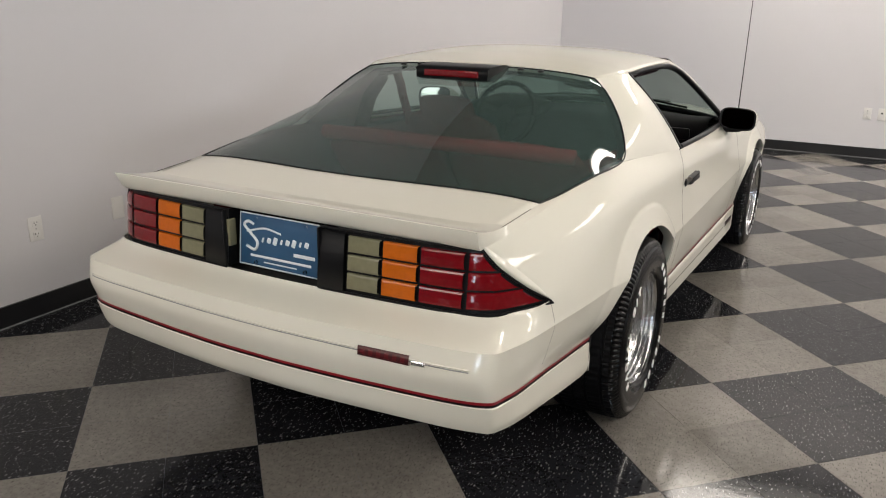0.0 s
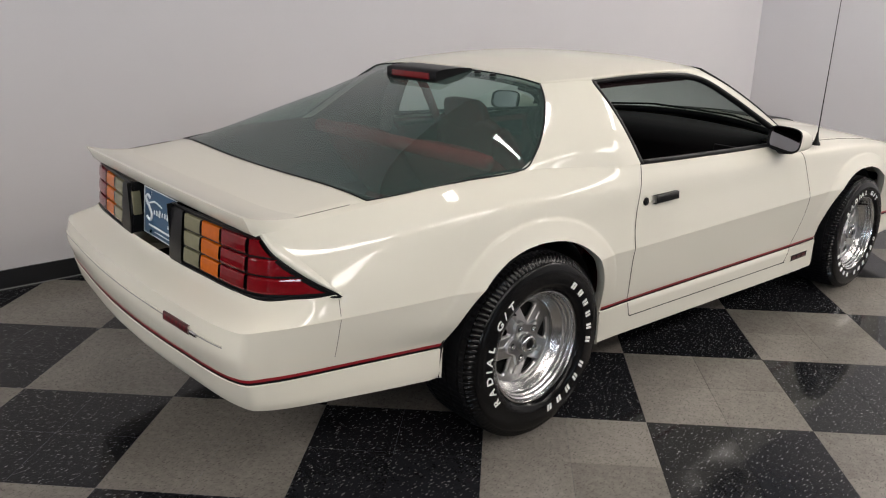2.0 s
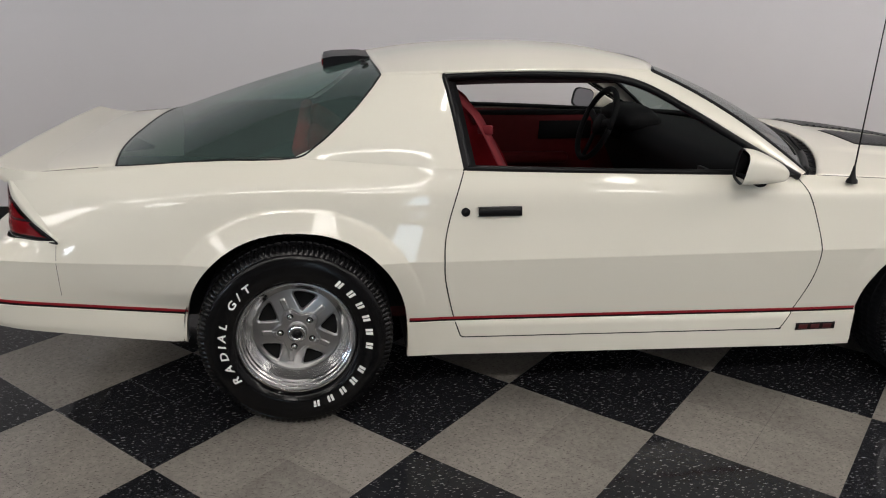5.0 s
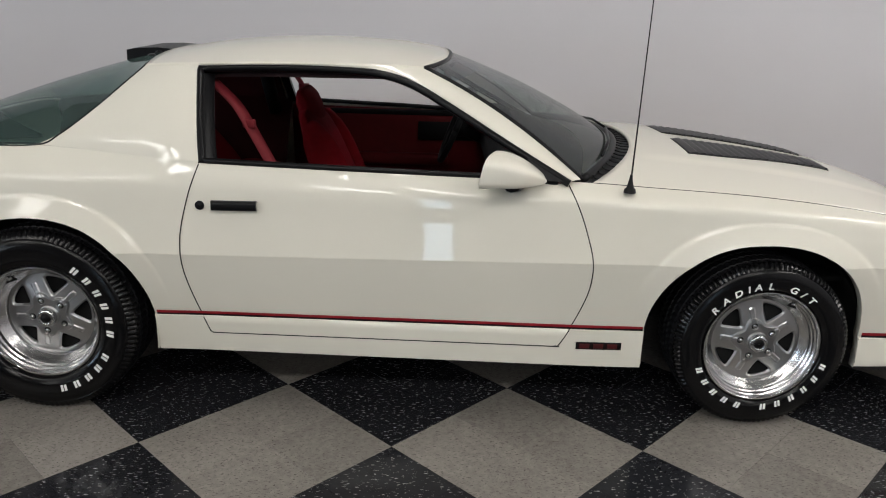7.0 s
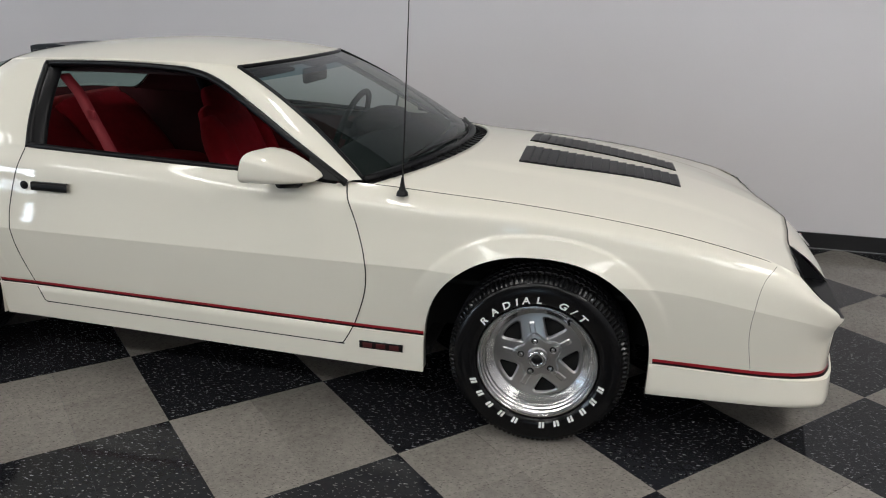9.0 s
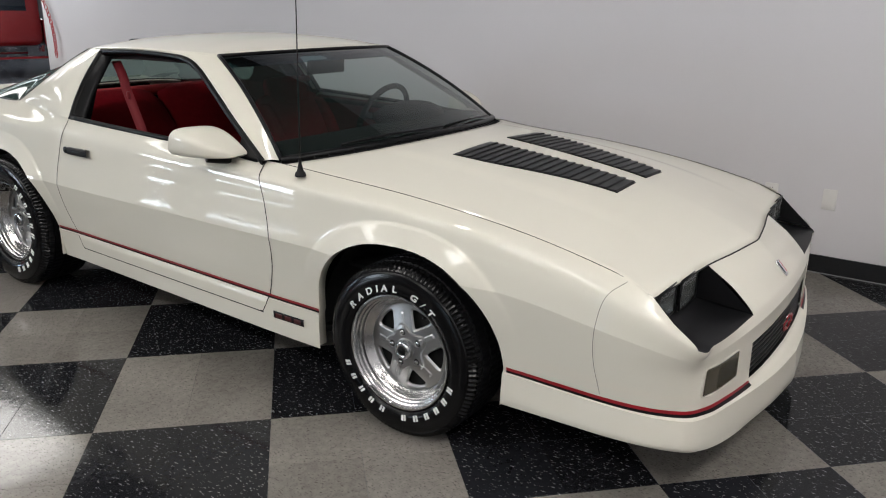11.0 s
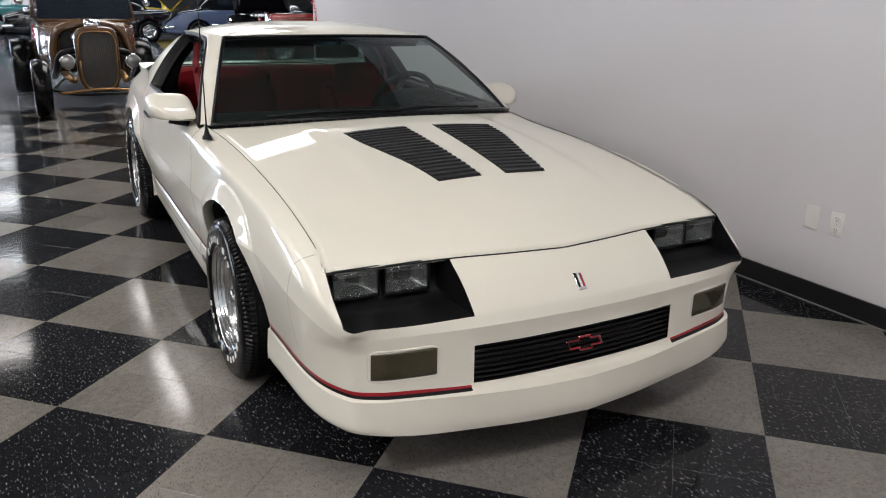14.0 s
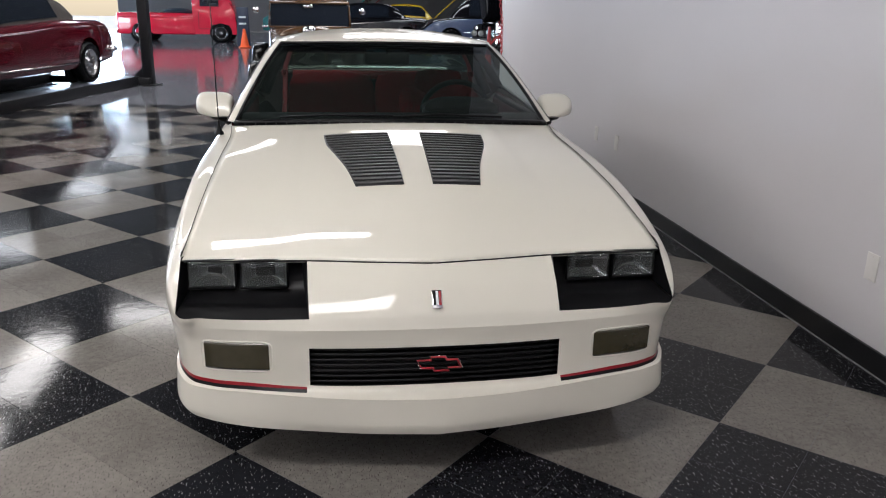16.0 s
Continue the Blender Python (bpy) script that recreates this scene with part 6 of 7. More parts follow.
def far_car(label, m, L, W, belt, paint, wb, cabin, roof_mat, upper=None, top=1.35, r=0.33, rims=ALU, lights=0, hood_up=False, bottom=0.24, trim_z=0.56, name="car"):
    """A parked car along its own y (ahead). belt: height knots (y / half length, z). cabin: y of the glass from rear to front."""
    th = thing(name, label, "car", m, "parked show cars")
    bz = pchip([b[0] * L / 2 for b in belt], [b[1] for b in belt])
    ys = np.linspace(-L / 2, L / 2, 130)
    rows = []
    wh_y = (-wb / 2 - 0.02, wb / 2 - 0.02)
    for y in ys:
        t = abs(y) / (L / 2)
        w = W / 2 * (1 - 0.10 * t**6 - 0.06 * t**2)
        z = float(bz(y))
        up = 0.05 * t**8
        rows.append([(w * 0.93, y, bottom + 0.08 * t**4), (w * 0.985, y, bottom + 0.10), (w, y, 0.5), (w * (1 - 0.01), y, z - 0.16), (w * 0.965, y, z - 0.06), (w * 0.90, y, z - 0.012), (w * 0.78, y, z + 0.006), (w * 0.4, y, z + 0.02), (0, y, z + 0.025)])
    R = np.array(rows)
    fine = np.array([catmull(r_, np.linspace(0, 8, 33)) for r_ in R])

    def hole(i, j):
        c = (fine[i, j] + fine[i + 1, j + 1]) / 2
        return c[0] > W * 0.38 and any(math.hypot(c[1] - yy, (c[2] - r) * 0.97) < r + 0.045 for yy in wh_y)

    b = grid(fine, mirror=True, skip=hole)
    for v in b.verts:
        if abs(v.co.x) > W * 0.37 and any(len(e.link_faces) == 1 for e in v.link_edges):
            for yy in wh_y:
                q = math.hypot(v.co.y - yy, (v.co.z - r) * 0.97)
                if abs(q - r - 0.045) < 0.07 and v.co.z > bottom + 0.03:
                    k = (r + 0.045) / q
                    v.co.y, v.co.z = yy + (v.co.y - yy) * k, r + (v.co.z - r) * k
    ends = [e for e in b.edges if len(e.link_faces) == 1 and all(abs(abs(v.co.y) - L / 2) < 1e-4 for v in e.verts)]
    for sgn in (1, -1):
        loop = sorted({v for e in ends for v in e.verts if v.co.y * sgn > 0}, key=lambda v: math.atan2(v.co.z - 0.5, v.co.x))
        if len(loop) > 2:
            b.faces.new(loop)
    body_ = part("body", b, paint, th)
    sharp(body_, 50)
    if upper is not None:
        band_ = [[(p[0] * 1.004, p[1], p[2] + 0.004) for p in fine[i, 17:]] for i in range(130)]
        part("upper_body", grid(np.array(band_), mirror=True), upper, th, "black upper body")
    part("underbody", box_bm(W * 0.72, L * 0.9, 0.25, 0.02, at=(0, 0, 0.40)), WELL, th)
    # cabin
    y0, y1, y2, y3 = cabin
    wq = W / 2 * 0.80
    sec = []
    for y, zz, ww in ((y0, None, wq), ((y0 + y1) / 2 - 0.02, (top + float(bz(y0))) / 2 + 0.06, wq * 0.93), (y1, top - 0.02, wq * 0.80), ((y1 + y2) / 2, top, wq * 0.80), (y2, top - 0.03, wq * 0.80), ((y2 + y3) / 2, (top + float(bz(y3))) / 2 + 0.03, wq * 0.90), (y3, None, wq)):
        z0 = float(bz(y)) - 0.01
        z1 = z0 + 0.012 if zz is None else zz
        sec.append([(wq * 1.06, y, z0), (ww * 1.02 + (wq - ww) * 0.4, y, z0 + (z1 - z0) * 0.5), (ww, y, z1 - 0.03 * (zz is not None)), (ww * 0.6, y, z1), (0, y, z1 + 0.01)])
    S = np.array(sec)
    S = np.array([[catmull(S[:, j], np.linspace(0, 6, 31))[i] for j in range(5)] for i in range(31)])
    part("roof", grid(S, mirror=True), roof_mat, th)
    for s in (1, -1):
        gl_ = np.array([[(S[i, 0] * 0.75 + S[i, 1] * 0.25) , (S[i, 1] * 0.2 + S[i, 2] * 0.8)] for i in range(9, 26)])
        gl_ = gl_ * [s, 1, 1] + [0.012 * s, 0, 0.0]
        part("side_window", grid(gl_), DKGLASS, th, "dark side glass")
    part("windshield", grid(np.array([[S[i, 0] * [0.96 * k, 1, 1] * np.array([1, 1, 0]) + [0, 0.02, (S[i, 0][2] * abs(k) ** 3 + S[i, 4][2] * (1 - abs(k) ** 3))] for k in np.linspace(-0.9, 0.9, 9)] for i in range(22, 30)])), DKGLASS, th, "dark windscreen")
    # chrome bumpers, lamps
    for sgn in (1, -1):
        P = [(-W / 2 * 0.92, sgn * (L / 2 - 0.22), 0.47), (-W / 2 * 0.86, sgn * (L / 2 - 0.02), 0.47), (-W / 4, sgn * (L / 2 + 0.06), 0.47), (0, sgn * (L / 2 + 0.08), 0.47), (W / 4, sgn * (L / 2 + 0.06), 0.47), (W / 2 * 0.86, sgn * (L / 2 - 0.02), 0.47), (W / 2 * 0.92, sgn * (L / 2 - 0.22), 0.47)]
        part("bumper", tube_bm(catmull(P, np.linspace(0, 6, 40)), 0.055, 8), CHROME, th, "chrome bumper")
    for s in (1, -1):
        for q in range(max(1, lights)):
            part("headlamp", lathe_bm([(0, 0.085), (0.03, 0.085), (0.045, 0.06), (0.05, 0.002)], 24, "y"), LAMPGLASS, th).location = (s * (W / 2 * 0.80 - 0.19 * q), L / 2 - 0.03, 0.64)
        part("side_trim", tube_bm([(s * W / 2 * 0.975, -L / 2 * 0.45, trim_z), (s * W / 2 * 0.995, 0, trim_z), (s * W / 2 * 0.975, L / 2 * 0.45, trim_z)], 0.014, 6), CHROME, th, "chrome side trim")
        for yy in wh_y:
            far_wheel(th, s * (W / 2 - 0.13), yy, r, out=s, material=rims)
            part("wheel_well", lathe_bm([(-0.06, r + 0.05), (0.0, r + 0.05), (0.0, 0.05)], 30), WELL, th).matrix_basis = pose(s * (W / 2 - 0.30), yy, r)
    for k in range(7 if lights else 0):
        part("grille_bar", tube_bm([(-W / 2 * 0.55, L / 2 + 0.012, 0.56 + 0.025 * k), (W / 2 * 0.55, L / 2 + 0.012, 0.56 + 0.025 * k)], 0.008, 6), CHROME, th)
    if hood_up:
        hz = float(bz(y3 + 0.1))
        hd = solid(grid(np.array([[(x * W * 0.40, y3 + 0.1 + f * 0.95, hz + 0.02 + f * 0.85 + 0.03 * (1 - x * x)) for x in np.linspace(-1, 1, 7)] for f in np.linspace(0, 1, 6)])), 0.03)
        part("open_hood", hd, upper or paint, th, "raised hood")
        part("engine", cushion(0.55, 0.6, 0.25, 0.1, (0, (y3 + L / 2) / 2, hz + 0.0), 0), ALU, th, "bright engine")
    return th


MUSCLE = [(-1, 0.78), (-0.85, 0.93), (-0.4, 0.95), (0.1, 0.90), (0.8, 0.86), (1, 0.76)]
FORTIES = [(-1, 0.62), (-0.8, 0.92), (-0.4, 1.02), (0.2, 1.02), (0.7, 0.98), (1, 0.80)]
# maroon convertible on the lift
far_car("dark maroon convertible with grey canvas top parked on a lift", pose(4.03, -6.55, 0.15, 0, 0, -13.3), 4.72, 1.84, MUSCLE, MAROON, 2.75, (-1.35, -0.75, 0.25, 0.85), SOFT, top=1.34, r=0.315, trim_z=0.33, name="convertible_car")
far_car("slate blue and black 1940s style coupe with raised hood", pose(-6.25, -21.0, 0, 0, 0, 90), 4.9, 1.85, FORTIES, NAVY, 2.95, (-1.5, -0.8, 0.3, 0.8), JET, upper=JET, top=1.62, r=0.33, hood_up=True, name="coupe_car")
far_car("black show car with polished wheels and raised hood", pose(-1.95, -21.8, 0, 0, 0, -90), 4.8, 1.86, MUSCLE, JET, 2.9, (-1.5, -0.8, 0.3, 0.8), JET, top=1.40, r=0.32, hood_up=True, name="show_car")
far_car("black 1950s sedan with quad headlamps and raised hood", pose(-6.6, -19.6 + 0.1, 0, 0, 0, -20), 5.1, 1.95, MUSCLE, JET, 3.0, (-1.6, -0.9, 0.5, 1.0), JET, top=1.45, lights=2, hood_up=True, name="sedan_car")
for x, paint, lab, ang in ((-8.9, OLDRED, "deep red show car with raised hood", 70), (-4.2, YELLOW, "yellow show car with raised hood", 80), (-0.9, TEAL, "teal show car with raised hood", 75), (-12.0, JET, "black show car with raised hood", 90), (-1.6, OLDRED, "deep red show car with raised hood", 78)):
    far_car(lab, pose(x, -26.5 if lab[0] != "d" else -29.5, 0, 0, 0, ang), 4.7, 1.84, MUSCLE, paint, 2.8, (-1.4, -0.8, 0.3, 0.8), paint, top=1.38, hood_up=True, name="show_car")


def pickup():
    th = thing("pickup_truck", "bright red 1960s forward-control pickup truck", "truck", pose(4.07, -23.9, 0, 0, 0, 90))
    prof = [(-2.0, 0.93), (0.35, 0.93), (0.42, 1.05)]
    b = box_bm(1.66, 2.55, 0.70, 0.06, at=(0, -0.78, 0.60))
    body_ = part("bed", b, REDP, th)
    part("bed_floor", box_bm(1.45, 2.3, 0.02, at=(0, -0.78, 0.955)), BLACKTRIM, th)
    cab = []
    for y, zt, w in ((0.42, 1.60, 0.80), (0.50, 1.82, 0.76), (0.80, 1.86, 0.74), (1.30, 1.84, 0.73), (1.62, 1.45, 0.79), (1.80, 1.05, 0.83), (1.86, 0.6, 0.82), (1.84, 0.30, 0.78)):
        cab.append([(0.81, y, 0.27), (0.83, y, 0.7), (0.83, min(y, 1.84), min(zt, 1.05)), ((w + 0.80) / 2, y, (zt + min(zt, 1.05)) / 2), (w, y, zt - 0.06), (w * 0.9, y, zt), (0, y, zt + 0.02)])
    part("cab", grid(np.array(cab), mirror=True), REDP, th)
    part("cab_back", box_bm(1.5, 0.04, 1.45, 0.02, at=(0, 0.42, 1.05)), REDP, th)
    part("rear_window", box_bm(1.1, 0.01, 0.36, 0.02, at=(0, 0.396, 1.52)), DKGLASS, th)
    for s in (1, -1):
        part("side_window", box_bm(0.012, 0.62, 0.40, 0.004, at=(s * 0.812, 0.98, 1.38)), DKGLASS, th)
        part("door_gap", tube_bm([(s * 0.834, 0.62, 1.0), (s * 0.834, 0.60, 0.45), (s * 0.834, 1.15, 0.45)], 0.006, 5), SEAM, th)
        part("headlamp", lathe_bm([(0, 0.09), (0.03, 0.085), (0.05, 0.002)], 20, "y"), LAMPGLASS, th).location = (s * 0.6, 1.86, 0.72)
        for yy in (-1.28, 1.32):
            far_wheel(th, s * 0.74, yy, 0.32, out=s)
            part("arch", lathe_bm([(0.0, 0.37), (0.02, 0.37), (0.02, 0.02)], 30), BLACKTRIM, th).matrix_basis = pose(s * 0.815 - 0.01, yy, 0.32)
        part("side_line", tube_bm([(s * 0.835, -2.0, 0.80), (s * 0.838, 0.4, 0.80)], 0.008, 6), REDP, th)
    part("rear_bumper", box_bm(1.6, 0.10, 0.12, 0.03, at=(0, -2.1, 0.32)), CHROME, th)
    part("cargo", cushion(1.1, 0.9, 0.2, 0.3, (0, -0.2, 0.98), 0), SIGNB, th, "blue cover in the bed")


pickup()


def hot_rod():
    th = thing("hot_rod", "brown patina fenderless hot rod with tall radiator", "car", pose(-0.545, -5.4, 0, 0, 0, 0))
    for s in (1, -1):
        far_wheel(th, s * 0.68, 0, 0.335, 0.19, out=s, material=BLACKTRIM)
        far_wheel(th, s * 0.80, -2.75, 0.385, 0.30, out=s, material=BLACKTRIM)
        part("frame_rail", tube_bm([(s * 0.30, -0.38, 0.38), (s * 0.34, -1.0, 0.38), (s * 0.42, -3.2, 0.42)], 0.045, 8), GOLD, th)
        hl = part("headlamp", lathe_bm([(-0.12, 0.02), (-0.09, 0.07), (-0.02, 0.082), (0.0, 0.087), (0.01, 0.082), (0.02, 0.05), (0.025, 0.002)], 30, "y"), LAMPGLASS, th, "round chrome headlamp")
        hl.location = (s * 0.37, -0.15, 0.62)
        part("lamp_ring", lathe_bm([(0.0, 0.088), (0.012, 0.088), (0.012, 0.079)], 30, "y"), CHROME, hl)
        part("lamp_stand", tube_bm([(s * 0.37, -0.2, 0.55), (s * 0.32, -0.2, 0.42)], 0.012, 6), CHROME, th)
        part("radius_rod", tube_bm([(s * 0.55, 0.0, 0.33), (s * 0.36, -1.0, 0.36)], 0.016, 6), BLACKTRIM, th)
        part("exhaust_header", tube_bm(catmull([(s * 0.22, -0.75, 0.72), (s * 0.40, -0.75, 0.66), (s * 0.46, -1.0, 0.45), (s * 0.46, -1.7, 0.32)], np.linspace(0, 3, 20)), 0.045, 8), BLACKTRIM, th)
        part("mirror", lathe_bm([(0, 0.05), (0.02, 0.05), (0.03, 0.002)], 16, "y"), CHROME, th).location = (s * 0.78, -1.5, 1.30)
        # cowl side
    part("axle", tube_bm(catmull([(-0.62, 0, 0.33), (-0.35, 0.02, 0.26), (0, 0.02, 0.25), (0.35, 0.02, 0.26), (0.62, 0, 0.33)], np.linspace(0, 4, 30)), 0.020, 8), BLACKTRIM, th, "dropped front axle")
    part("leaf_spring", tube_bm(catmull([(-0.50, 0.05, 0.27), (0, 0.05, 0.31), (0.50, 0.05, 0.27)], np.linspace(0, 2, 20)), 0.016, 6), GOLD, th)
    # radiator shell
    out = []
    for t in np.linspace(0, 2 * math.pi, 61):
        c, sn = math.cos(t), math.sin(t)
        out.append((math.copysign(abs(c) ** 0.45, c) * (0.245 + 0.02 * sn), math.copysign(abs(sn) ** 0.5, sn) * 0.385))
    shell_ = np.array([[(x * 1.02, -0.62, 0.625 + z * 1.01) for x, z in out], [(x * 1.04, -0.42, 0.625 + z * 1.03) for x, z in out], [(x, -0.395, 0.625 + z) for x, z in out], [(x * 0.86, -0.39, 0.615 + z * 0.90) for x, z in out], [(x * 0.84, -0.41, 0.612 + z * 0.88) for x, z in out]])
    sh = part("radiator_shell", grid(shell_), BROWN, th, "brown radiator shell")
    part("shell_trim", tube_bm([(x * 0.87, -0.385, 0.615 + z * 0.905) for x, z in out], 0.010, 6), GOLD, sh)
    fcb = bmesh.new()
    fcb.faces.new([fcb.verts.new((x * 0.845, -0.412, 0.612 + z * 0.885)) for x, z in out[:-1]])
    part("radiator_core", fcb, MESH, sh, "grey mesh grille", smooth=False)
    for k in range(18):
        x = -0.19 + k * 0.0224
        part("core_wire", tube_bm([(x, -0.406, 0.30), (x, -0.406, 0.93)], 0.0022, 4), MESH, sh)
    # engine
    part("engine_block", box_bm(0.42, 0.62, 0.40, 0.04, at=(0, -0.95, 0.66)), BLACKTRIM, th, "dark engine block")
    for s in (1, -1):
        part("valve_cover", box_bm(0.12, 0.52, 0.10, 0.03, at=(s * 0.20, -0.95, 0.88), rot=Matrix.Rotation(radians(35 * s), 4, "Y")), CHROME, th)
        part("carburettor", lathe_bm([(0, 0.06), (0.08, 0.07), (0.10, 0.09), (0.16, 0.09), (0.17, 0.002)], 20, "z"), CHROME, th).location = (0.0, -0.85 - 0.2 * s, 0.92)
    # cowl, body and chopped top
    body_ = []
    for y, w, zt in ((-1.28, 0.40, 1.02), (-1.50, 0.58, 1.06), (-1.75, 0.62, 1.08), (-2.4, 0.66, 1.08), (-3.2, 0.64, 1.06), (-3.6, 0.5, 0.95), (-3.75, 0.3, 0.7)):
        body_.append([(w * 0.92, y, 0.40), (w * 1.02, y, 0.62), (w, y, zt - 0.10), (w * 0.9, y, zt - 0.02), (0, y, zt)])
    bd = grid(np.array(body_), mirror=True)
    bd.faces.new([bd.verts.new(p) for p in [(x, -1.28, z) for x, z in ((-0.37, 0.4), (0.37, 0.4), (0.41, 0.62), (0.40, 0.92), (0.36, 1.0), (-0.36, 1.0), (-0.40, 0.92), (-0.41, 0.62))]])
    part("body", bd, BROWN, th, "brown patina steel body")
    arch_c = catmull([(-0.44, -1.24, 0.42), (-0.46, -1.23, 0.72), (-0.36, -1.22, 0.96), (0, -1.21, 1.04), (0.36, -1.22, 0.96), (0.46, -1.23, 0.72), (0.44, -1.24, 0.42)], np.linspace(0, 6, 50))
    part("cowl_lip", tube_bm(arch_c, 0.055, 10), BROWN, th, "rounded brown cowl lip")
    part("cowl_face", box_bm(0.74, 0.02, 0.52, 0.008, at=(0, -1.262, 0.67)), BLACKTRIM, th, "black firewall")
    top_ = []
    for y, w, z in ((-1.62, 0.60, 1.40), (-1.75, 0.585, 1.46), (-2.4, 0.58, 1.49), (-3.1, 0.56, 1.46), (-3.45, 0.5, 1.30)):
        top_.append([(w + 0.02, y, z - 0.10), (w, y, z - 0.03), (w * 0.8, y, z), (0, y, z + 0.015)])
    part("roof", grid(np.array(top_), mirror=True), BROWN, th)
    part("windshield_frame", tube_bm([(-0.60, -1.52, 1.06), (-0.585, -1.62, 1.41), (0.585, -1.62, 1.41), (0.60, -1.52, 1.06), (-0.60, -1.52, 1.06)], 0.022, 8), BROWN, th)
    part("windshield", grid(np.array([[(-0.58, -1.53, 1.07), (0.58, -1.53, 1.07)], [(-0.57, -1.62, 1.40), (0.57, -1.62, 1.40)]])), DKGLASS, th, "dark flat windscreen")
    part("inner_mirror", box_bm(0.14, 0.02, 0.05, 0.008, at=(0.02, -1.60, 1.36)), CHROME, th)
    for s in (1, -1):
        part("door_post", tube_bm([(s * 0.62, -2.5, 1.06), (s * 0.59, -2.5, 1.42)], 0.03, 6), BROWN, th)
        part("side_window", grid(np.array([[(s * 0.625, -1.6, 1.06), (s * 0.625, -3.2, 1.06)], [(s * 0.60, -1.7, 1.40), (s * 0.585, -3.15, 1.40)]])), DKGLASS, th)


hot_rod()


def red_truck():
    th = thing("vintage_truck", "deep red 1930s pickup truck with open hood", "truck", pose(-6.1, -12.1, 0, 0, 0, -103))
    for s in (1, -1):
        fen = []
        for t in np.linspace(-0.35, math.pi + 0.15, 26):
            y, z = 1.25 + 0.50 * math.cos(t), 0.36 + 0.50 * math.sin(t)
            fen.append([(s * 0.86, y, z - 0.05), (s * 0.84, y, z), (s * 0.68, y, z + 0.03), (s * 0.50, y, z)])
        part("fender", solid(grid(np.array(fen)), 0.015), OLDRED, th, "rounded red front fender")
        far_wheel(th, s * 0.70, 1.25, 0.36, 0.2, out=s)
        far_wheel(th, s * 0.72, -1.5, 0.36, 0.2, out=s)
        part("running_board", box_bm(0.22, 1.5, 0.04, 0.01, at=(s * 0.76, 0.0, 0.36)), OLDRED, th)
        for k in range(4):
            part("hood_louvre", tube_bm([(s * 0.44, 0.55 + k * 0.0, 0.80 + 0.06 * k), (s * 0.40, 1.35, 0.80 + 0.06 * k)], 0.008, 5), GOLD, th)
        part("headlamp", lathe_bm([(-0.14, 0.02), (-0.08, 0.08), (0.0, 0.11), (0.02, 0.06), (0.025, 0.002)], 24, "y"), CHROME, th).location = (s * 0.48, 1.50, 0.86)
        part("rear_fender", solid(grid(np.array([[(s * 0.88, -1.5 + 0.48 * math.cos(t), 0.36 + 0.48 * math.sin(t)), (s * 0.60, -1.5 + 0.46 * math.cos(t), 0.38 + 0.46 * math.sin(t))] for t in np.linspace(0, math.pi, 20)])), 0.015), OLDRED, th)
    part("hood", box_bm(0.82, 1.05, 0.50, 0.08, at=(0, 0.95, 0.82), seg=3), OLDRED, th)
    part("grille", box_bm(0.5, 0.05, 0.55, 0.06, at=(0, 1.52, 0.82), seg=3), CHROME, th)
    part("cab", box_bm(1.36, 1.15, 1.15, 0.16, at=(0, -0.15, 1.12), seg=4), OLDRED, th)
    for s in (1, -1):
        part("side_window", box_bm(0.012, 0.70, 0.36, 0.004, at=(s * 0.682, -0.10, 1.38)), DKGLASS, th)
    part("windshield", box_bm(1.08, 0.012, 0.34, 0.004, at=(0, 0.428, 1.38)), DKGLASS, th)
    part("bed", box_bm(1.2, 1.5, 0.5, 0.05, at=(0, -1.5, 0.80)), OLDRED, th)
    part("open_hood", solid(grid(np.array([[(x * 0.40, 0.45 + 0.35 * f, 1.08 + 0.9 * f) for x in np.linspace(-1, 1, 5)] for f in np.linspace(0, 1, 4)])), 0.02), OLDRED, th)


red_truck()

# red lift arm stand near the truck
st = thing("lift_stand", "slender red steel lift stand", "stand", pose(-4.25, -11.7, 0) @ Matrix.Diagonal((0.85, 0.85, 0.85, 1)))
part("upright", grid(np.array([[(-0.10 * (1 - 0.6 * f), 0.06, 1.15 * f), (0.10 * (1 - 0.9 * f), 0.06, 1.15 * f), (0.10 * (1 - 0.9 * f), -0.06, 1.15 * f), (-0.10 * (1 - 0.6 * f), -0.06, 1.15 * f), (-0.10 * (1 - 0.6 * f), 0.06, 1.15 * f)] for f in np.linspace(0, 1, 8)])), OLDRED, st)
part("foot", box_bm(0.34, 0.34, 0.03, 0.008, at=(0, 0, 0.015)), OLDRED, st)

# drum fan on the floor
fan = thing("drum_fan", "pale blue floor drying fan", "fan", pose(-3.75, -15.8, 0, 0, 0, -15))
FANP = mat("pale_blue_plastic", (0.35, 0.42, 0.50), rough=0.4, noise_amt=0.1)
part("housing", lathe_bm([(-0.16, 0.14), (-0.15, 0.19), (0.0, 0.215), (0.15, 0.21), (0.16, 0.185), (0.13, 0.175)], 40, "y"), FANP, fan).location = (0, 0, 0.26)
part("outlet", box_bm(0.42, 0.26, 0.11, 0.02, at=(-0.28, 0.02, 0.40)), FANP, fan)
part("foot", box_bm(0.46, 0.34, 0.05, 0.015, at=(0, 0, 0.025)), FANP, fan)
for k in range(5):
    part("guard_ring", lathe_bm([(0.150, 0.035 * (k + 1) - 0.004), (0.156, 0.035 * (k + 1)), (0.150, 0.035 * (k + 1) + 0.004)], 30, "y"), BLACKTRIM, fan).location = (0, 0, 0.26)
part("motor", lathe_bm([(0.10, 0.06), (0.14, 0.05), (0.145, 0.002)], 20, "y"), BLACKTRIM, fan).location = (0, 0, 0.26)

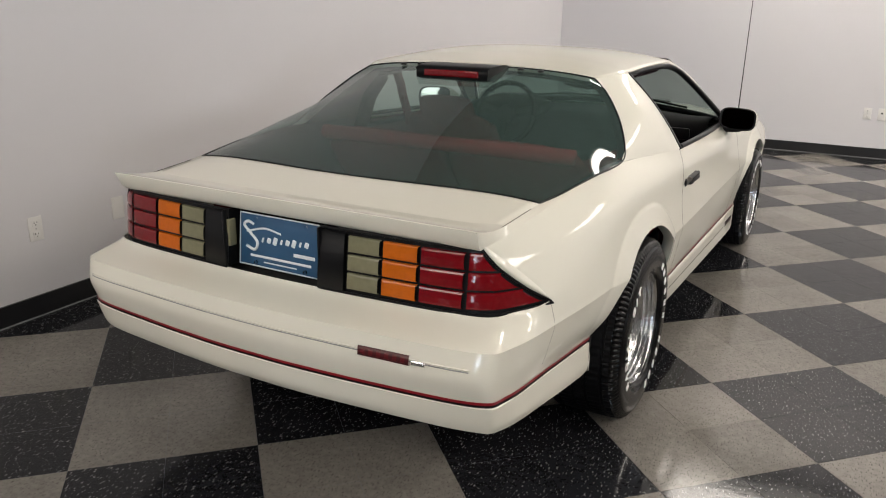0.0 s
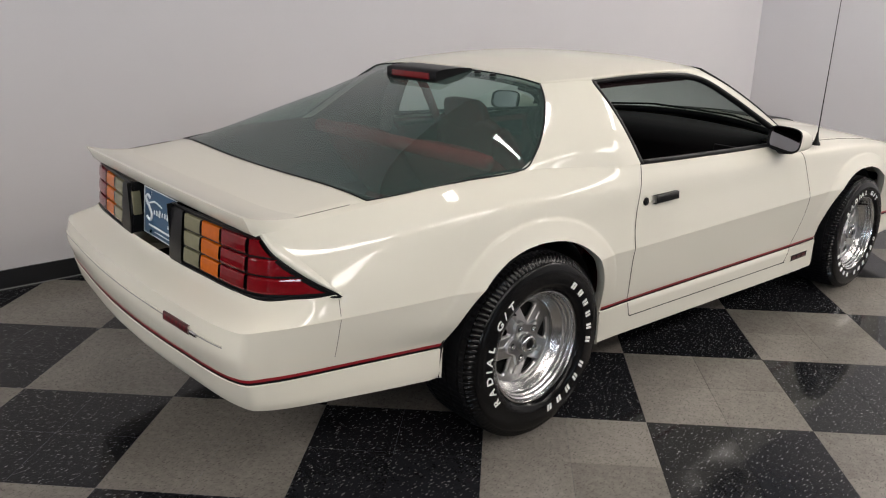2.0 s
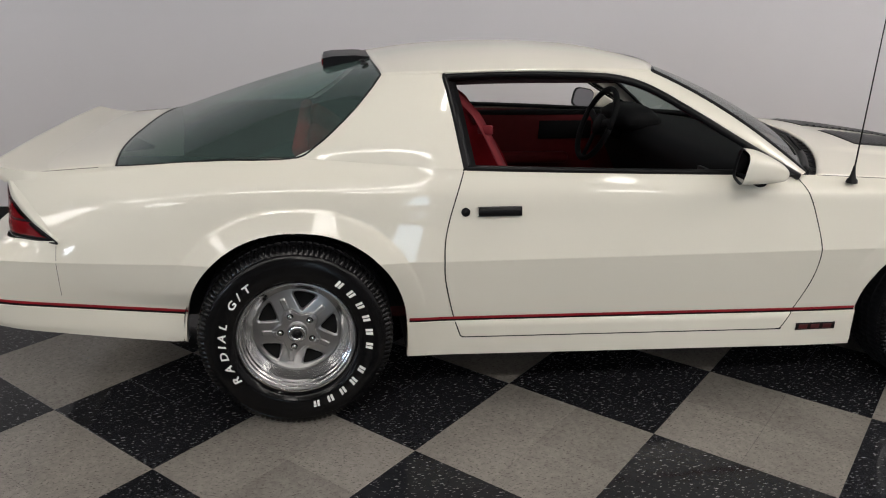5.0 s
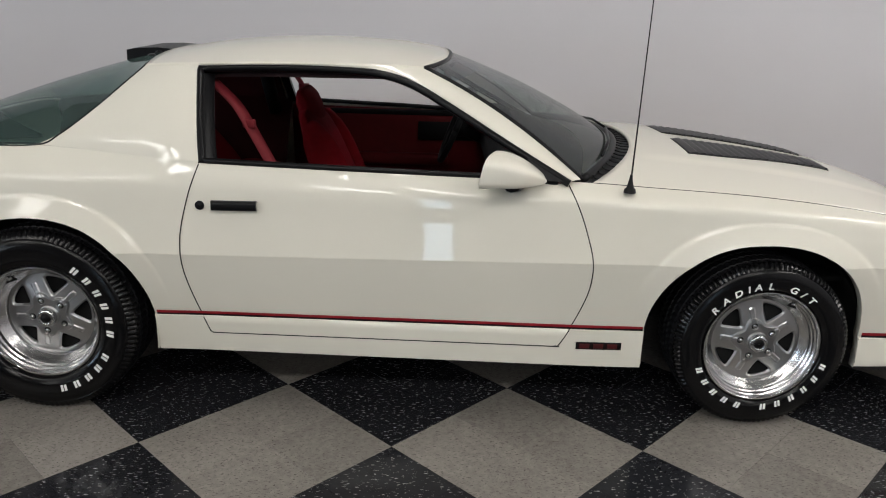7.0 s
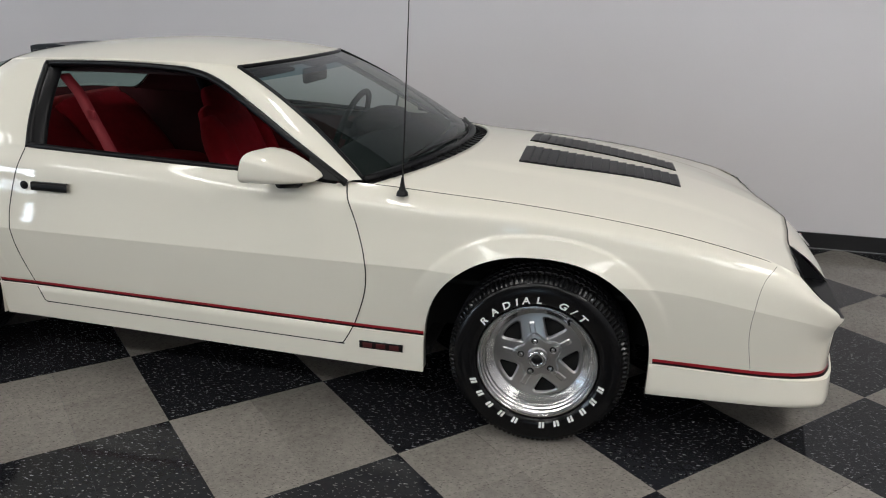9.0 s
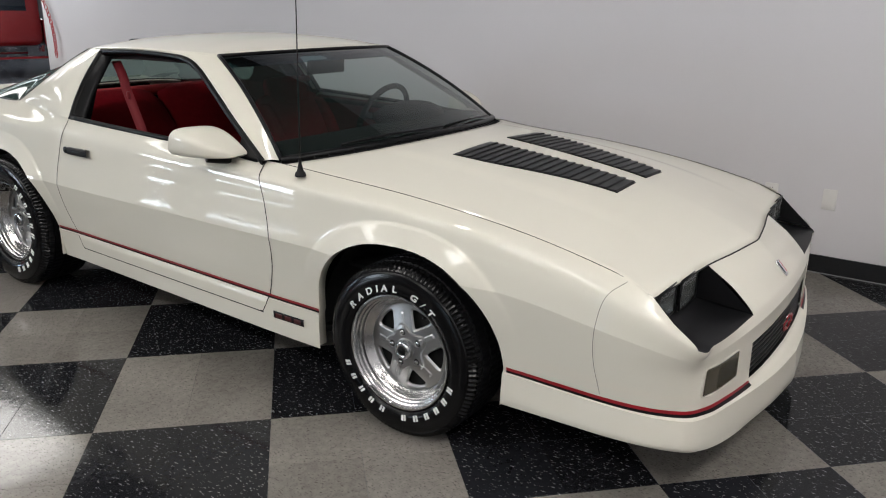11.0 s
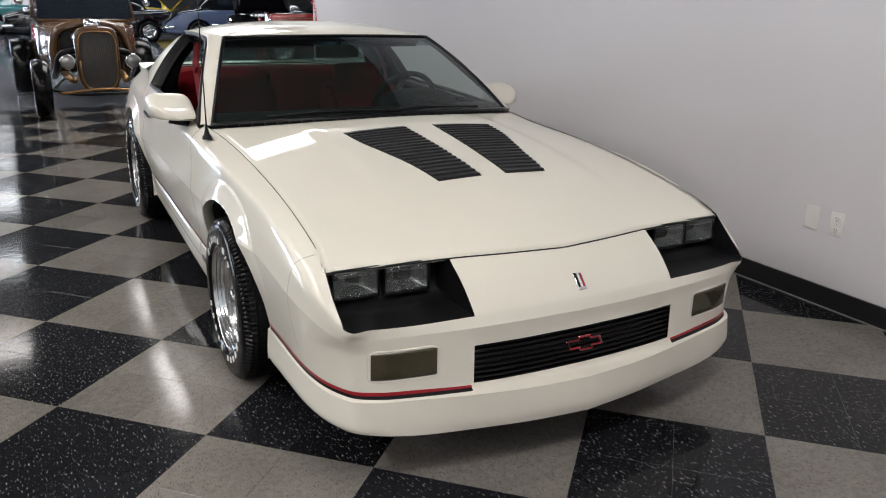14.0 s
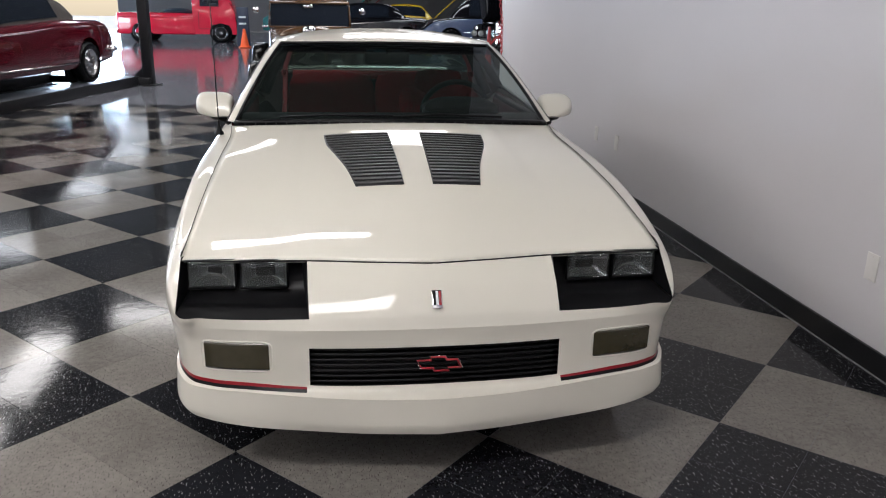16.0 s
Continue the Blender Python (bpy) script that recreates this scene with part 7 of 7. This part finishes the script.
# traffic cone and folding floor sign
cone = thing("traffic_cone", "orange plastic traffic cone on the concrete", "cone", pose(1.72, -20.4, 0))
part("cone_body", lathe_bm([(0.03, 0.15), (0.035, 0.14), (0.30, 0.085), (0.55, 0.04), (0.56, 0.03), (0.56, 0.002)], 28, "z"), ORANGE, cone)
part("cone_base", box_bm(0.36, 0.36, 0.03, 0.01, at=(0, 0, 0.015)), ORANGE, cone)
fs = thing("floor_sign", "dark blue folding floor sign behind a cone", "sign", pose(1.80, -21.0, 0, 0, 0, 180))
for s in (1, -1):
    pn_ = part("panel", box_bm(0.36, 0.015, 1.22, 0.004, at=(0, 0.14 * s, 0.60), rot=Matrix.Rotation(radians(12 * s), 4, "X")), SIGNB, fs)
    for k in range(4):
        part("writing_bar", box_bm(0.22, 0.004, 0.06, at=(0, (0.14 + 0.010) * s - (0.55 - 0.2 * k + 0.0) * 0.0, 0.30 + 0.2 * k)), PLATE_W, pn_)

# black four-post lift under the convertible
lift = thing("car_lift", "black steel four-post car lift", "lift", pose(2.32, -8.85, 0, 0, 0, -13.3))
part("post", box_bm(0.17, 0.13, 3.0, 0.01, at=(-0.06, -0.05, 1.5)), STEEL, lift)
part("post_foot", box_bm(0.34, 0.30, 0.02, 0.004, at=(-0.06, -0.05, 0.01)), STEEL, lift)
gus = bmesh.new()
tri = [[(0.03, y, 0.02), (0.20, y, 0.02), (0.20, y, 0.14), (0.03, y, 0.30)] for y in (-0.08, -0.02)]
gv = [[gus.verts.new(p) for p in r] for r in tri]
gus.faces.new(gv[0])
gus.faces.new(gv[1][::-1])
for k in range(4):
    gus.faces.new((gv[0][k], gv[1][k], gv[1][(k + 1) % 4], gv[0][(k + 1) % 4]))
part("gusset", gus, STEEL, lift, smooth=False)
RUNWAY = mat("grey_lift_runway", (0.10, 0.11, 0.13), rough=0.3, noise_amt=0.3, noise_scale=8)
for x in (0.34, 1.92):
    rw = part("runway", box_bm(0.52, 5.4, 0.03, 0.005, at=(x, 2.75, 0.135)), RUNWAY, lift, "grey steel runway")
    for e in (-0.25, 0.25):
        part("runway_edge", box_bm(0.04, 5.4, 0.15, 0.005, at=(x + e, 2.75, 0.075)), STEEL, rw)
for y in (0.02, 5.4):
    part("cross_beam", box_bm(2.5, 0.14, 0.12, 0.01, at=(1.13, y, 0.065)), STEEL, lift)
for x, y in ((2.36, -0.05), (-0.06, 5.5), (2.36, 5.5)):
    part("post", box_bm(0.17, 0.13, 3.0, 0.01, at=(x, y, 1.5)), STEEL, lift)
    part("post_foot", box_bm(0.34, 0.30, 0.02, 0.004, at=(x, y, 0.01)), STEEL, lift)

# red plastic chain hung on hooks at the wall's end
ch = thing("chain", "red plastic barrier chain hanging at the wall end", "chain", pose(WALL_X + 0.035, WALL_END + 0.02, 0))
lk_ = []
path_c = catmull([(0, -0.02, 1.75), (0.01, 0.06, 1.50), (0.0, 0.16, 1.25), (0.01, 0.22, 1.05), (0.0, 0.20, 0.86)], np.linspace(0, 4, 26))
for k, p in enumerate(path_c):
    ringp = [(0.016 * math.cos(t), 0, 0.026 * math.sin(t)) for t in np.linspace(0, 2 * math.pi, 13)]
    part("link", tube_bm(ringp, 0.0045, 5), CHAINR, ch).matrix_basis = pose(*p, 0, 0, 90 * (k % 2))
part("hook", tube_bm([(0, 0.02, 1.74), (-0.03, 0.02, 1.74)], 0.006, 6), CHROME, ch)
part("tag", box_bm(0.004, 0.06, 0.10, 0.001, at=(0.0, 0.30, 1.50)), PLATE_W, ch, "small white tag")

# ---------------------------------------------------------------- checkered vinyl tile floor, laid at 45 degrees
T = 0.3048
TILE_END = -6.2


def tile_mesh(name, material):
    b = bmesh.new()
    g, c = T / 2 - 0.0003, T / 2 - 0.0012
    lo = [b.verts.new((x * g, y * g, -0.003)) for x, y in ((-1, -1), (1, -1), (1, 1), (-1, 1))]
    md = [b.verts.new((x * g, y * g, -0.0008)) for x, y in ((-1, -1), (1, -1), (1, 1), (-1, 1))]
    up = [b.verts.new((x * c, y * c, 0)) for x, y in ((-1, -1), (1, -1), (1, 1), (-1, 1))]
    b.faces.new(up)
    for A, B in ((lo, md), (md, up)):
        for k in range(4):
            b.faces.new((A[k], A[(k + 1) % 4], B[(k + 1) % 4], B[k]))
    me = bpy.data.meshes.new(name)
    b.to_mesh(me)
    b.free()
    me.materials.append(material)
    return me


tiles = {True: tile_mesh("tile_light", TILE_L), False: tile_mesh("tile_dark", TILE_D)}
far_tiles = {True: ([], []), False: ([], [])}
near = []
r2 = math.sqrt(0.5)
for i in range(-64, 65):
    for j in range(-64, 65):
        a, b = (i + 0.5) * T, (j + 0.5) * T
        x, y = (a - b) * r2, (a + b) * r2
        if not (WALL_X + 0.02 < x < 12.4 and TILE_END < y < CORNER_Y - 0.02) and not (WALL_X - 0.14 < x < 12.45 and TILE_END < y < CORNER_Y + 0.14):
            continue
        light = (math.floor(i / 2) + math.floor(j / 2)) % 2 == 0
        if -0.55 < x < 2.15 and -2.9 < y < 5.9:
            near.append((x, y, light))
        else:
            vs_, fs_ = far_tiles[light]
            k, g = len(vs_), T / 2 - 0.0004
            for sx, sy in ((-1, -1), (1, -1), (1, 1), (-1, 1)):
                p, q = sx * g, sy * g
                vs_.append((x + (p - q) * r2, y + (p + q) * r2, -0.0005))
            fs_.append((k, k + 1, k + 2, k + 3))
floor = tagged(new("floor"), "checkered charcoal and taupe vinyl tile floor, waxed", "floor", kind="structure")
for light, (vs_, fs_) in far_tiles.items():
    me = bpy.data.meshes.new("tile_field")
    me.from_pydata(vs_, [], fs_)
    me.materials.append(TILE_L if light else TILE_D)
    ob = new("tile_field", me)
    ob.parent = floor
    tagged(ob, "taupe vinyl tiles" if light else "charcoal vinyl tiles", kind="stuff")
for x, y, light in near:
    ob = new("tile", tiles[light])
    ob.parent = floor
    ob.matrix_basis = pose(x, y, 0, 0, 0, 45)
